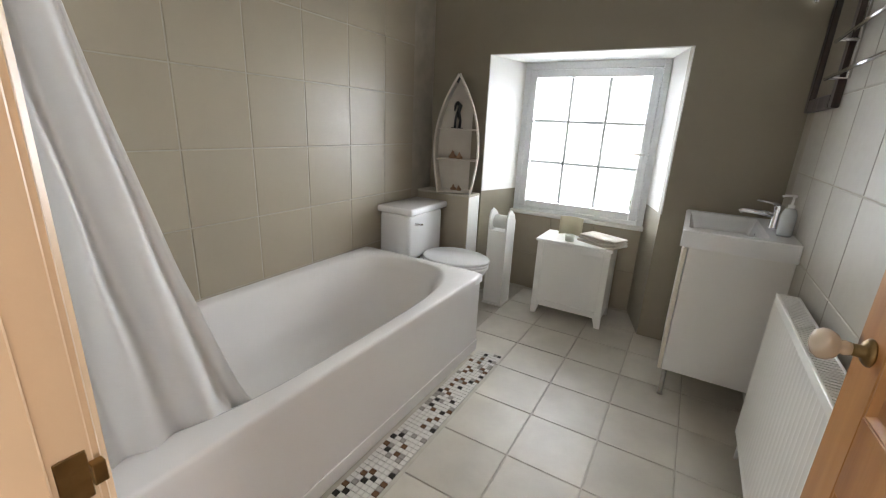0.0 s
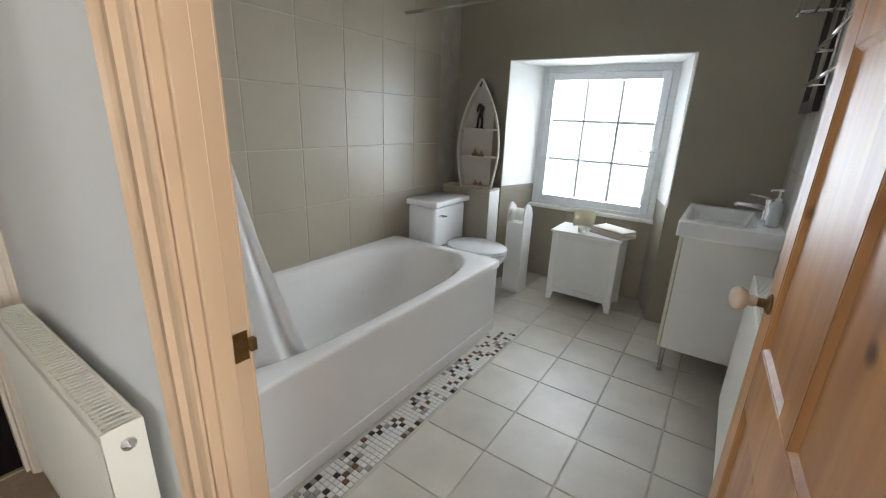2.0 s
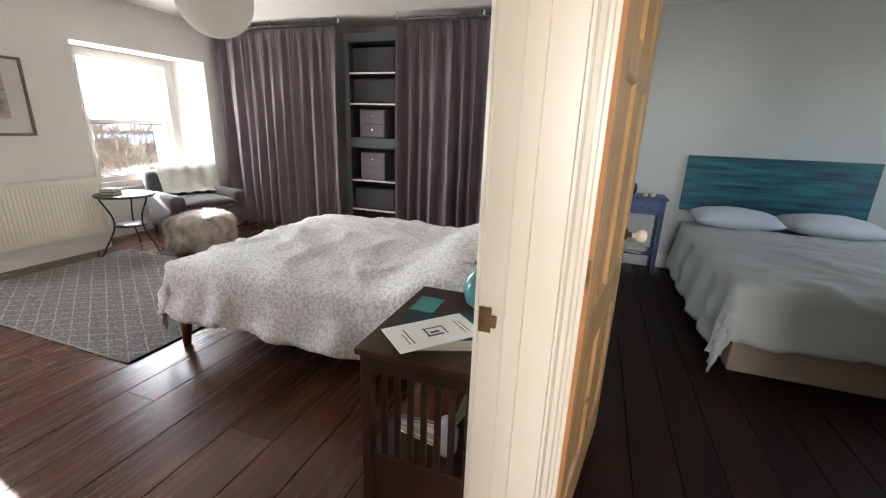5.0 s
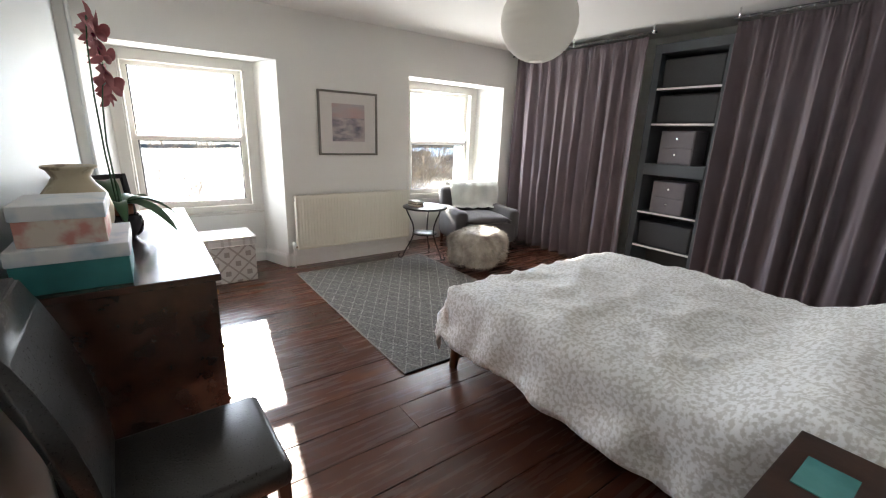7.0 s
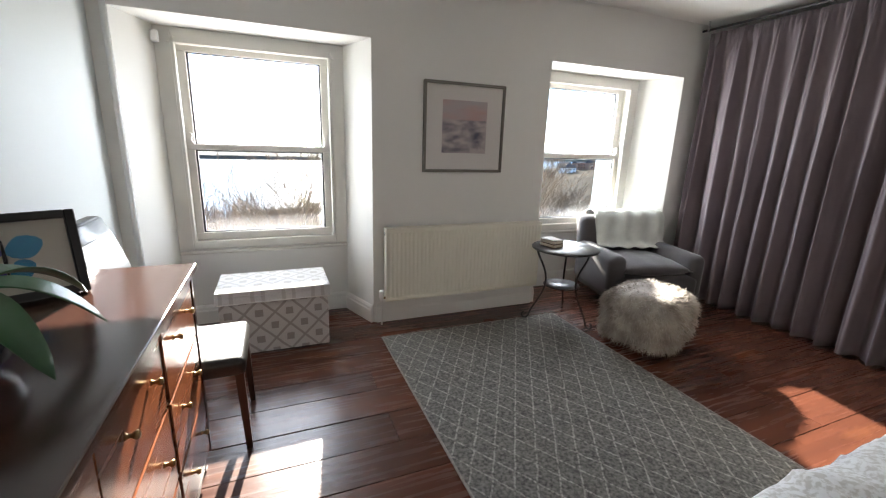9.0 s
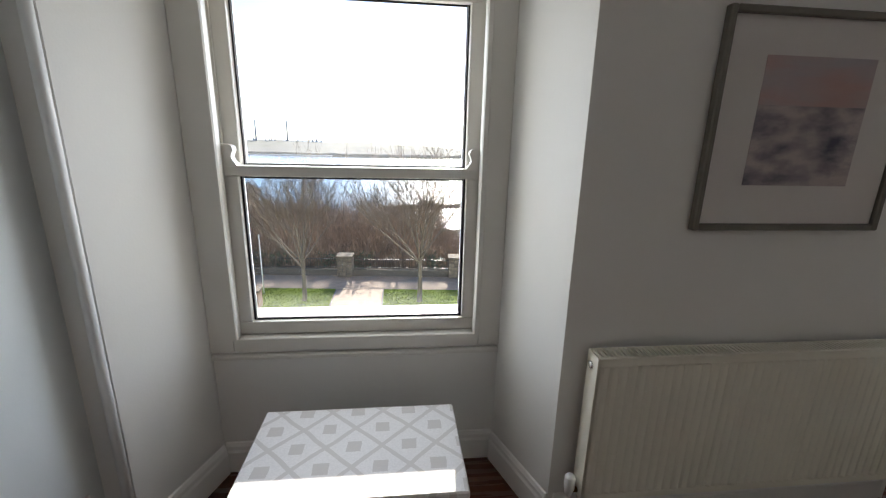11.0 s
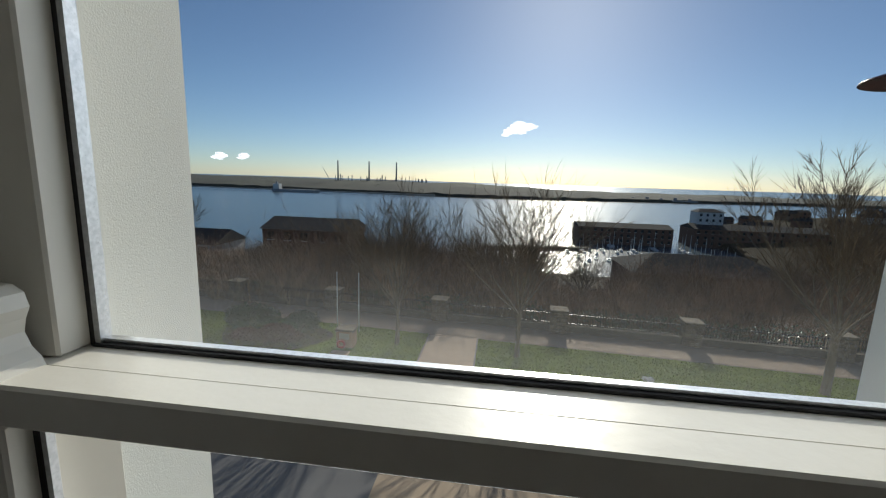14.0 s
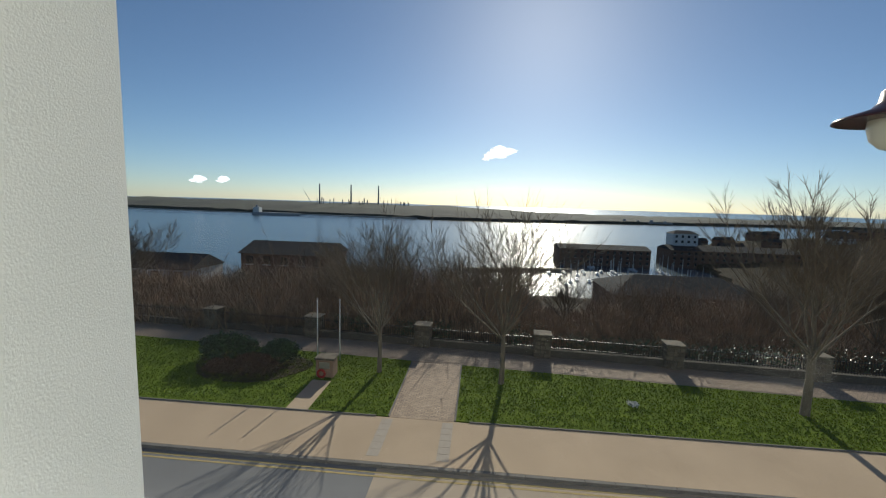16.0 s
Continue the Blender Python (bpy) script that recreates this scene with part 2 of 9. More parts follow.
M = {}
M["wall_white"] = surf("white_wall_paint", (0.80, 0.805, 0.79), (0.77, 0.775, 0.76), rough=0.55, scale=1.4, bump=0.12, bscale=150)
# cool tone is the wall's own; the darkening offsets too much window light
M["wall_cool"] = surf("cool_white_wall_paint_toned_down", (0.66, 0.69, 0.69), (0.63, 0.66, 0.66), rough=0.55, scale=1.4, bump=0.12, bscale=150)
M["wall_cream"] = surf("warm_white_wall_paint", (0.78, 0.77, 0.735), (0.74, 0.73, 0.695), rough=0.6, scale=1.1, bump=0.15, bscale=120)
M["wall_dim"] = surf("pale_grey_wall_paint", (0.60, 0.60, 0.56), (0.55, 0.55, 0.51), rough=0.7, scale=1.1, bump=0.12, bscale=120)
M["ceiling"] = surf("ceiling_paint", (0.80, 0.785, 0.75), (0.77, 0.755, 0.72), rough=0.75, scale=0.9, bump=0.15, bscale=90)
M["taupe"] = surf("taupe_bathroom_paint", (0.30, 0.262, 0.195), (0.265, 0.23, 0.172), rough=0.32, scale=1.6, bump=0.15, bscale=60)
M["taupe_tile"] = surf("taupe_painted_tile", (0.40, 0.345, 0.262), (0.375, 0.322, 0.245), rough=0.29, rough2=0.33, scale=2.5, bump=0.10, bscale=26, rand=0.03)
M["grout"] = surf("pale_grout", (0.50, 0.46, 0.39), (0.40, 0.365, 0.305), rough=0.85, scale=9, bump=0.3, bscale=200)
M["grey_tile"] = surf("grey_stone_tile", (0.45, 0.42, 0.36), (0.41, 0.38, 0.325), rough=0.30, rough2=0.37, scale=3.5, detail=9, bump=0.06, bscale=26, rand=0.04, lo=0.2, hi=0.8)
M["floor_tile"] = surf("stone_floor_tile", (0.55, 0.505, 0.43), (0.46, 0.42, 0.355), rough=0.28, rough2=0.42, scale=5, detail=10, bump=0.24, bscale=24, rand=0.07)
M["gloss_white"] = surf("white_gloss_paint", (0.80, 0.79, 0.76), (0.76, 0.75, 0.72), rough=0.28, scale=2, bump=0.1, bscale=40)
M["cream_gloss"] = surf("cream_gloss_paint", (0.80, 0.70, 0.57), (0.75, 0.65, 0.52), rough=0.3, scale=2, bump=0.1, bscale=40)
# cream gloss again, with the landing bulb's warm light put into the colour
M["warm_lit_cream_gloss"] = surf("warm_lit_cream_gloss_paint", (0.62, 0.435, 0.275), (0.56, 0.385, 0.24), rough=0.3, scale=2, bump=0.1, bscale=40)
M["vanity_cream"] = surf("cream_laminate", (0.72, 0.66, 0.55), (0.69, 0.63, 0.52), rough=0.3, scale=2, bump=0.03, bscale=40)
M["sash_white"] = surf("sash_white_paint", (0.70, 0.68, 0.63), (0.65, 0.63, 0.58), rough=0.3, scale=3, bump=0.15, bscale=60)
M["ceramic"] = surf("white_ceramic", (0.82, 0.82, 0.82), (0.80, 0.80, 0.80), rough=0.08, rough2=0.12, scale=2, bump=0.0)
M["acrylic"] = surf("white_bath_acrylic", (0.80, 0.77, 0.75), (0.77, 0.74, 0.72), rough=0.12, rough2=0.2, scale=2, bump=0.04, bscale=10)
M["radiator"] = surf("cream_radiator_enamel", (0.80, 0.77, 0.66), (0.77, 0.74, 0.63), rough=0.3, scale=2, bump=0.05, bscale=60)
# darker brown puts the shade between the radiator panels into the colour
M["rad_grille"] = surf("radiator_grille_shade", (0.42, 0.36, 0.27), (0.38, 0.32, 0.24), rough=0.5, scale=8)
M["rad_white"] = surf("white_radiator_enamel", (0.80, 0.79, 0.75), (0.77, 0.76, 0.72), rough=0.28, scale=2, bump=0.05, bscale=60)
M["chrome"] = surf("chrome", (0.75, 0.75, 0.76), (0.7, 0.7, 0.71), rough=0.1, metal=1.0, bump=0.0)
M["brass"] = surf("aged_brass", (0.34, 0.23, 0.10), (0.20, 0.13, 0.06), rough=0.32, metal=1.0, scale=30, bump=0.2)
M["steel"] = surf("brushed_steel", (0.45, 0.43, 0.40), (0.36, 0.34, 0.31), rough=0.35, metal=1.0, scale=30)
M["black_iron"] = surf("black_iron", (0.025, 0.025, 0.027), (0.04, 0.04, 0.04), rough=0.42, metal=0.5, scale=30)
M["pine"] = wood("pine_door", (0.42, 0.215, 0.075), (0.63, 0.39, 0.175), rough=0.34, axis=2, rings=7, rand=0.05, knots=True)
# same pine for the bathroom door, its warmer lighting put into the colour
M["pine_warm_lit"] = wood("warm_lit_pine_door", (0.30, 0.115, 0.032), (0.58, 0.285, 0.10), rough=0.34, axis=2, rings=7, rand=0.05, knots=True)
M["pine_edge"] = wood("pine_door_edge", (0.42, 0.16, 0.05), (0.52, 0.24, 0.09), rough=0.45, axis=2, rings=9, rand=0.05)
M["floorboard"] = wood("dark_stained_floorboard", (0.070, 0.025, 0.0155), (0.110, 0.038, 0.0215), rough=0.26, axis=0, rings=8, rand=0.25, bump=0.35, wear=(0.17, 0.062, 0.028))
# stained boards again, with the back bedroom's low light put into the colour
M["floorboard_dim"] = wood("low_light_floorboard", (0.010, 0.0040, 0.0025), (0.022, 0.0078, 0.0045), rough=0.55, axis=0, rings=8, rand=0.2, bump=0.3)
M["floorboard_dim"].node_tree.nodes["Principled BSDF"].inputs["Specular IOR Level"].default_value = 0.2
M["gap"] = surf("floor_gap", (0.006, 0.004, 0.003), rough=0.9)
M["mahogany"] = wood("dark_mahogany", (0.026, 0.010, 0.007), (0.056, 0.021, 0.013), rough=0.22, axis=1, rings=7, rand=0.04, coat=0.3)
M["mahogany_front"] = wood("red_mahogany_front", (0.10, 0.028, 0.010), (0.22, 0.07, 0.026), rough=0.25, axis=1, rings=8, rand=0.08, coat=0.3)
M["dark_wood"] = wood("dark_walnut", (0.030, 0.012, 0.008), (0.062, 0.026, 0.016), rough=0.32, axis=2, rings=8, rand=0.05)
M["leg_wood"] = wood("warm_brown_leg", (0.12, 0.045, 0.018), (0.2, 0.08, 0.035), rough=0.35, axis=2, rings=8)
M["frame_dark"] = wood("very_dark_frame", (0.018, 0.008, 0.006), (0.035, 0.016, 0.012), rough=0.35, axis=2, rings=9)
M["carpet"] = surf("fawn_carpet", (0.40, 0.27, 0.155), (0.31, 0.205, 0.115), rough=0.95, scale=40, bump=0.9, bscale=420, sheen=0.3, bdist=0.006)
M["brass_strip"] = surf("threshold_strip", (0.5, 0.42, 0.28), (0.4, 0.33, 0.22), rough=0.35, metal=1.0)
M["shower_cloth"] = see_through("white_shower_cloth", (0.76, 0.75, 0.735), 0.7, 0.3)
M["linen_white"] = surf("white_linen", (0.68, 0.70, 0.73), (0.62, 0.64, 0.67), rough=0.9, scale=4, bump=0.3, bscale=400, sheen=0.2)
M["linen_grey"] = surf("grey_green_linen", (0.46, 0.47, 0.44), (0.41, 0.42, 0.39), rough=0.9, scale=3, bump=0.35, bscale=350, sheen=0.2)
M["duvet"] = blotch("cream_and_grey_printed_cotton", (0.61, 0.585, 0.545), (0.85, 0.845, 0.83), 58, 0.42, 0.56, detail=3, bump=0.25)
M["valance"] = surf("beige_bed_valance", (0.36, 0.28, 0.21), (0.31, 0.24, 0.18), rough=0.9, scale=4, bump=0.3, bscale=300)
M["curtain"] = surf("plum_grey_curtain_cloth", (0.148, 0.115, 0.127), (0.122, 0.095, 0.105), rough=0.7, scale=3, bump=0.3, bscale=500, sheen=0.12)
M["charcoal"] = surf("charcoal_paint", (0.055, 0.062, 0.068), (0.045, 0.05, 0.055), rough=0.45, scale=3)
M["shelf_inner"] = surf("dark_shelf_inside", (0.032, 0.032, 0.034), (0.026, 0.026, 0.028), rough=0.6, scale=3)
M["store_box"] = surf("grey_card_box", (0.17, 0.155, 0.165), (0.15, 0.135, 0.145), rough=0.7, scale=8)
M["rug"] = lattice("grey_woven_rug", (0.145, 0.138, 0.126), (0.28, 0.268, 0.243), 0.115, 0.185, 0.045, axes=(0, 1), bscale=160, bump=0.9, speck=0.6)
M["rug_edge"] = surf("rug_edge", (0.34, 0.32, 0.29), (0.22, 0.2, 0.18), rough=0.95, scale=60, bump=0.6, bscale=200)
M["box_cloth"] = lattice("grey_diamond_box_cloth", (0.62, 0.60, 0.58), (0.33, 0.30, 0.28), 0.19, 0.19, 0.74, axes=(0, 2), bscale=400, bump=0.2, speck=0.06, diamond=True)
M["box_lid"] = lattice("pale_diamond_box_cloth", (0.66, 0.65, 0.64), (0.50, 0.48, 0.46), 0.19, 0.19, 0.74, axes=(0, 1), bscale=400, bump=0.2, speck=0.06, diamond=True)
M["leather"] = surf("black_leather", (0.018, 0.017, 0.016), (0.028, 0.026, 0.024), rough=0.25, rough2=0.4, scale=6, bump=0.35, bscale=160)
M["throw_dark"] = surf("dark_grey_chair_throw", (0.066, 0.060, 0.063), (0.048, 0.043, 0.046), rough=0.9, scale=5, bump=0.35, bscale=260, sheen=0.3)
M["throw_white"] = surf("white_wool_throw", (0.62, 0.64, 0.60), (0.52, 0.54, 0.50), rough=0.95, scale=9, bump=0.5, bscale=240, sheen=0.4)
M["fur"] = surf("grey_brown_sheepskin", (0.50, 0.45, 0.39), (0.17, 0.14, 0.115), rough=0.95, scale=9, detail=5, bump=0.4, bscale=200, sheen=0.4, rand=0.0)
M["paper_shade"] = see_through("white_paper_shade", (0.82, 0.80, 0.75), 0.9, 0.5)
M["woven_shade"] = see_through("straw_coloured_shade", (0.55, 0.45, 0.30), 0.9, 0.4)
M["sill_cream"] = surf("cream_sill_paint", (0.74, 0.70, 0.58), (0.68, 0.64, 0.52), rough=0.5, scale=5)
M["glass"] = clear_glass("window_glass")
# pale glare over the view is mixed into the sash panes
M["sash_glass"] = clear_glass("veiled_sash_glass", veil=0.0012)
M["frosted"] = see_through("obscured_glass", (0.9, 0.9, 0.9), 0.3, 0.85)
M["spacer"] = surf("glazing_spacer", (0.55, 0.56, 0.58), (0.4, 0.41, 0.43), rough=0.3, metal=1.0, scale=200)
M["gasket"] = surf("black_gasket", (0.01, 0.01, 0.014), rough=0.5)
M["upvc"] = surf("white_plastic_frame", (0.80, 0.82, 0.84), (0.77, 0.79, 0.81), rough=0.25, scale=2, bump=0.04)
M["blue_paint"] = surf("deep_blue_paint", (0.045, 0.075, 0.19), (0.035, 0.058, 0.15), rough=0.4, scale=6)
M["sea_paint"] = surf("teal_sea_painting", (0.002, 0.028, 0.055), (0.01, 0.17, 0.19), rough=0.45, scale=3.2, detail=9, stretch=(1, 0.55, 6), lo=0.35, hi=0.66, bump=0.2, bscale=40)
M["paper"] = surf("white_paper", (0.80, 0.80, 0.74), (0.76, 0.76, 0.70), rough=0.8, scale=10)
M["ink"] = surf("grey_ink", (0.08, 0.08, 0.09), rough=0.8)
M["page_edge"] = surf("page_edges", (0.62, 0.55, 0.44), (0.5, 0.44, 0.35), rough=0.9, scale=40, stretch=(1, 1, 20))
M["teal_cover"] = surf("dark_teal_cover", (0.012, 0.05, 0.06), (0.01, 0.038, 0.046), rough=0.5)
M["teal_vase"] = surf("pale_teal_glaze", (0.12, 0.36, 0.35), (0.06, 0.22, 0.22), rough=0.12, scale=7)
M["teal_box"] = blotch("teal_marbled_paper", (0.012, 0.12, 0.125), (0.03, 0.20, 0.20), 6, 0.35, 0.65, rough=0.5, bump=0.1, sheen=0)
M["white_box"] = blotch("white_and_blue_marbled_paper", (0.72, 0.72, 0.72), (0.36, 0.46, 0.55), 7, 0.5, 0.72, rough=0.5, bump=0.1, sheen=0)
M["pink_box"] = blotch("pink_and_cream_marbled_paper", (0.66, 0.58, 0.50), (0.55, 0.24, 0.20), 14, 0.45, 0.62, rough=0.5, bump=0.1, sheen=0)
M["blue_box"] = blotch("sea_blue_marbled_paper", (0.04, 0.25, 0.34), (0.28, 0.50, 0.56), 6, 0.4, 0.66, rough=0.5, bump=0.1, sheen=0)
M["vase"] = blotch("cream_marbled_stoneware", (0.50, 0.42, 0.29), (0.20, 0.14, 0.08), 11, 0.52, 0.6, rough=0.3, bump=0.1, sheen=0, stretch=(1, 1, 0.5))
M["dark_pot"] = surf("dark_glazed_pot", (0.02, 0.018, 0.024), (0.035, 0.03, 0.04), rough=0.12, scale=10)
M["terracotta"] = surf("terracotta", (0.32, 0.12, 0.06), (0.26, 0.1, 0.05), rough=0.8, scale=20)
M["leaf"] = surf("orchid_leaf", (0.03, 0.10, 0.035), (0.02, 0.07, 0.025), rough=0.3, scale=8)
M["petal"] = surf("dusky_pink_petal", (0.50, 0.20, 0.20), (0.36, 0.11, 0.13), rough=0.6, scale=18)
M["petal_core"] = surf("deep_red_petal", (0.30, 0.02, 0.09), rough=0.6, scale=18)
M["mat_board"] = surf("cream_mount", (0.66, 0.63, 0.55), rough=0.85)
M["butterfly_blue"] = surf("blue_wing", (0.03, 0.22, 0.42), (0.05, 0.30, 0.50), rough=0.4, scale=40)
M["butterfly_violet"] = surf("violet_wing", (0.09, 0.06, 0.36), (0.12, 0.10, 0.42), rough=0.4, scale=40)
M["black_lacquer"] = surf("black_lacquer", (0.015, 0.014, 0.014), rough=0.3)
M["pic_frame"] = surf("grey_brown_picture_frame", (0.18, 0.165, 0.14), (0.14, 0.13, 0.11), rough=0.4, scale=12)
M["mount_white"] = surf("white_mount_board", (0.70, 0.67, 0.64), (0.67, 0.64, 0.61), rough=0.85)
M["art"] = surf("pale_grey_landscape_print", (0.10, 0.10, 0.14), (0.50, 0.43, 0.42), rough=0.8, scale=7, detail=9, stretch=(1, 1, 2.2), lo=0.36, hi=0.6)
M["art_pink"] = surf("pink_sky_print", (0.50, 0.34, 0.31), (0.44, 0.40, 0.42), rough=0.8, scale=4, detail=7, stretch=(1, 1, 4), lo=0.35, hi=0.65)
M["switch"] = surf("white_switch_plastic", (0.78, 0.78, 0.76), (0.76, 0.76, 0.74), rough=0.3, bump=0.02)
M["towel"] = surf("beige_towel", (0.56, 0.51, 0.44), (0.5, 0.45, 0.38), rough=0.95, scale=10, bump=0.8, bscale=350, sheen=0.4)
M["card"] = surf("cream_card", (0.66, 0.60, 0.44), (0.62, 0.56, 0.40), rough=0.7)
M["candle"] = surf("pale_wax", (0.70, 0.70, 0.62), rough=0.4)
M["boat_in"] = surf("cream_boat_paint", (0.66, 0.61, 0.54), (0.60, 0.55, 0.48), rough=0.5, scale=8)
M["boat_out"] = surf("dark_grey_boat_paint", (0.055, 0.06, 0.065), (0.08, 0.085, 0.09), rough=0.45, scale=8)
M["shell"] = surf("tan_shell", (0.30, 0.16, 0.09), (0.40, 0.25, 0.15), rough=0.6, scale=30)
M["clear_plastic"] = surf("pale_soap_bottle", (0.56, 0.60, 0.62), (0.5, 0.54, 0.56), rough=0.15)
M["mirror"] = surf("mirror_silver", (0.85, 0.86, 0.86), (0.85, 0.86, 0.86), rough=0.01, rough2=0.02, metal=1.0, bump=0.0)
M["mosaic_a"] = surf("white_mosaic", (0.68, 0.65, 0.60), (0.6, 0.57, 0.52), rough=0.2, scale=30)
M["mosaic_b"] = surf("grey_mosaic", (0.34, 0.31, 0.28), (0.27, 0.25, 0.22), rough=0.2, scale=30)
M["mosaic_c"] = surf("black_mosaic", (0.03, 0.026, 0.022), (0.05, 0.045, 0.04), rough=0.15, scale=30)
M["mosaic_d"] = surf("brown_mosaic", (0.16, 0.085, 0.045), (0.12, 0.06, 0.03), rough=0.2, scale=30)

# ---- builders ----


def thing(name, place=(0, 0, 0), turn=0.0, label="", category="", group="", kind=""):
    ob = new(name)
    ob.empty_display_size = 0.1
    ob.matrix_world = pose(*place, 0, 0, turn)
    return tagged(ob, label, category, group, kind)


def part(name, bm, material, parent=None, label="", smooth=False, kind=""):
    """One bmesh as one mesh object under a thing or a part."""
    me = bpy.data.meshes.new(name)
    bmesh.ops.recalc_face_normals(bm, faces=bm.faces)
    if smooth:
        for f in bm.faces:
            f.smooth = True
    bm.to_mesh(me)
    bm.free()
    for mt in material if isinstance(material, (list, tuple)) else (material,):
        me.materials.append(mt)
    ob = new(name, me)
    if parent is not None:
        ob.parent = parent
    return tagged(ob, label, "", "", kind)


def setting(name, bm, material, label, category):
    return tagged(part(name, bm, material), label, category, "", "structure")


def box(bm, x0, x1, y0, y1, z0, z1, bevel=0.0, seg=1):
    vs = [bm.verts.new(p) for p in ((x0, y0, z0), (x1, y0, z0), (x1, y1, z0), (x0, y1, z0), (x0, y0, z1), (x1, y0, z1), (x1, y1, z1), (x0, y1, z1))]
    fs = [bm.faces.new([vs[i] for i in f]) for f in ((3, 2, 1, 0), (4, 5, 6, 7), (0, 1, 5, 4), (1, 2, 6, 5), (2, 3, 7, 6), (3, 0, 4, 7))]
    if bevel:
        es = {e for f in fs for e in f.edges}
        bmesh.ops.bevel(bm, geom=list(es), offset=bevel, segments=seg, affect="EDGES", profile=0.5)
    return bm


def one_box(x0, x1, y0, y1, z0, z1, bevel=0.0, seg=1):
    return box(bmesh.new(), x0, x1, y0, y1, z0, z1, bevel, seg)


def prism(bm, poly, z0, z1):
    lo, hi = [bm.verts.new((x, y, z0)) for x, y in poly], [bm.verts.new((x, y, z1)) for x, y in poly]
    bm.faces.new(lo[::-1])
    bm.faces.new(hi)
    for i in range(len(poly)):
        j = (i + 1) % len(poly)
        bm.faces.new((lo[i], lo[j], hi[j], hi[i]))
    return bm


def extrude_profile(bm, prof, p0, p1, u, v):
    """A closed outline prof of (a, b), laid along u and v, drawn out from p0 to p1."""
    p0, p1, u, v = Vector(p0), Vector(p1), Vector(u), Vector(v)
    a = [bm.verts.new(p0 + u * s + v * t) for s, t in prof]
    b = [bm.verts.new(p1 + u * s + v * t) for s, t in prof]
    bm.faces.new(a[::-1])
    bm.faces.new(b)
    for i in range(len(prof)):
        j = (i + 1) % len(prof)
        bm.faces.new((a[i], a[j], b[j], b[i]))
    return bm


def tube(bm, pts, radii, n=8, cap=True):
    """A round rod through pts; radii is one number or one per point."""
    pts = [Vector(p) for p in pts]
    if isinstance(radii, (int, float)):
        radii = [radii] * len(pts)
    rings = []
    side = None
    for i, p in enumerate(pts):
        d = (pts[min(i + 1, len(pts) - 1)] - pts[max(i - 1, 0)]).normalized()
        if side is None:
            side = d.orthogonal().normalized()
        side = (side - d * side.dot(d)).normalized()
        up = d.cross(side)
        rings.append([bm.verts.new(p + (side * math.cos(2 * math.pi * k / n) + up * math.sin(2 * math.pi * k / n)) * radii[i]) for k in range(n)])
    for r, s in zip(rings, rings[1:]):
        for k in range(n):
            bm.faces.new((r[k], r[(k + 1) % n], s[(k + 1) % n], s[k]))
    if cap:
        bm.faces.new(rings[0][::-1])
        bm.faces.new(rings[-1])
    return bm


def lathe(bm, prof, n=24, centre=(0, 0, 0), axis=2, closed=True):
    """Turned shape: prof of (radius, height) along an axis."""
    c = Vector(centre)
    rings = []
    for r, h in prof:
        ring = []
        for k in range(n):
            a, b = r * math.cos(2 * math.pi * k / n), r * math.sin(2 * math.pi * k / n)
            ring.append(bm.verts.new(c + Vector(((a, b, h), (h, a, b), (b, h, a))[{2: 0, 0: 1, 1: 2}[axis]])))
        rings.append(ring)
    for r, s in zip(rings, rings[1:]):
        for k in range(n):
            bm.faces.new((r[k], r[(k + 1) % n], s[(k + 1) % n], s[k]))
    if closed:
        bm.faces.new(rings[0][::-1])
        bm.faces.new(rings[-1])
    return bm


def fbm(x, y, z=0.0, s=1.0):
    return noise.noise(Vector((x * s, y * s, z * s)))


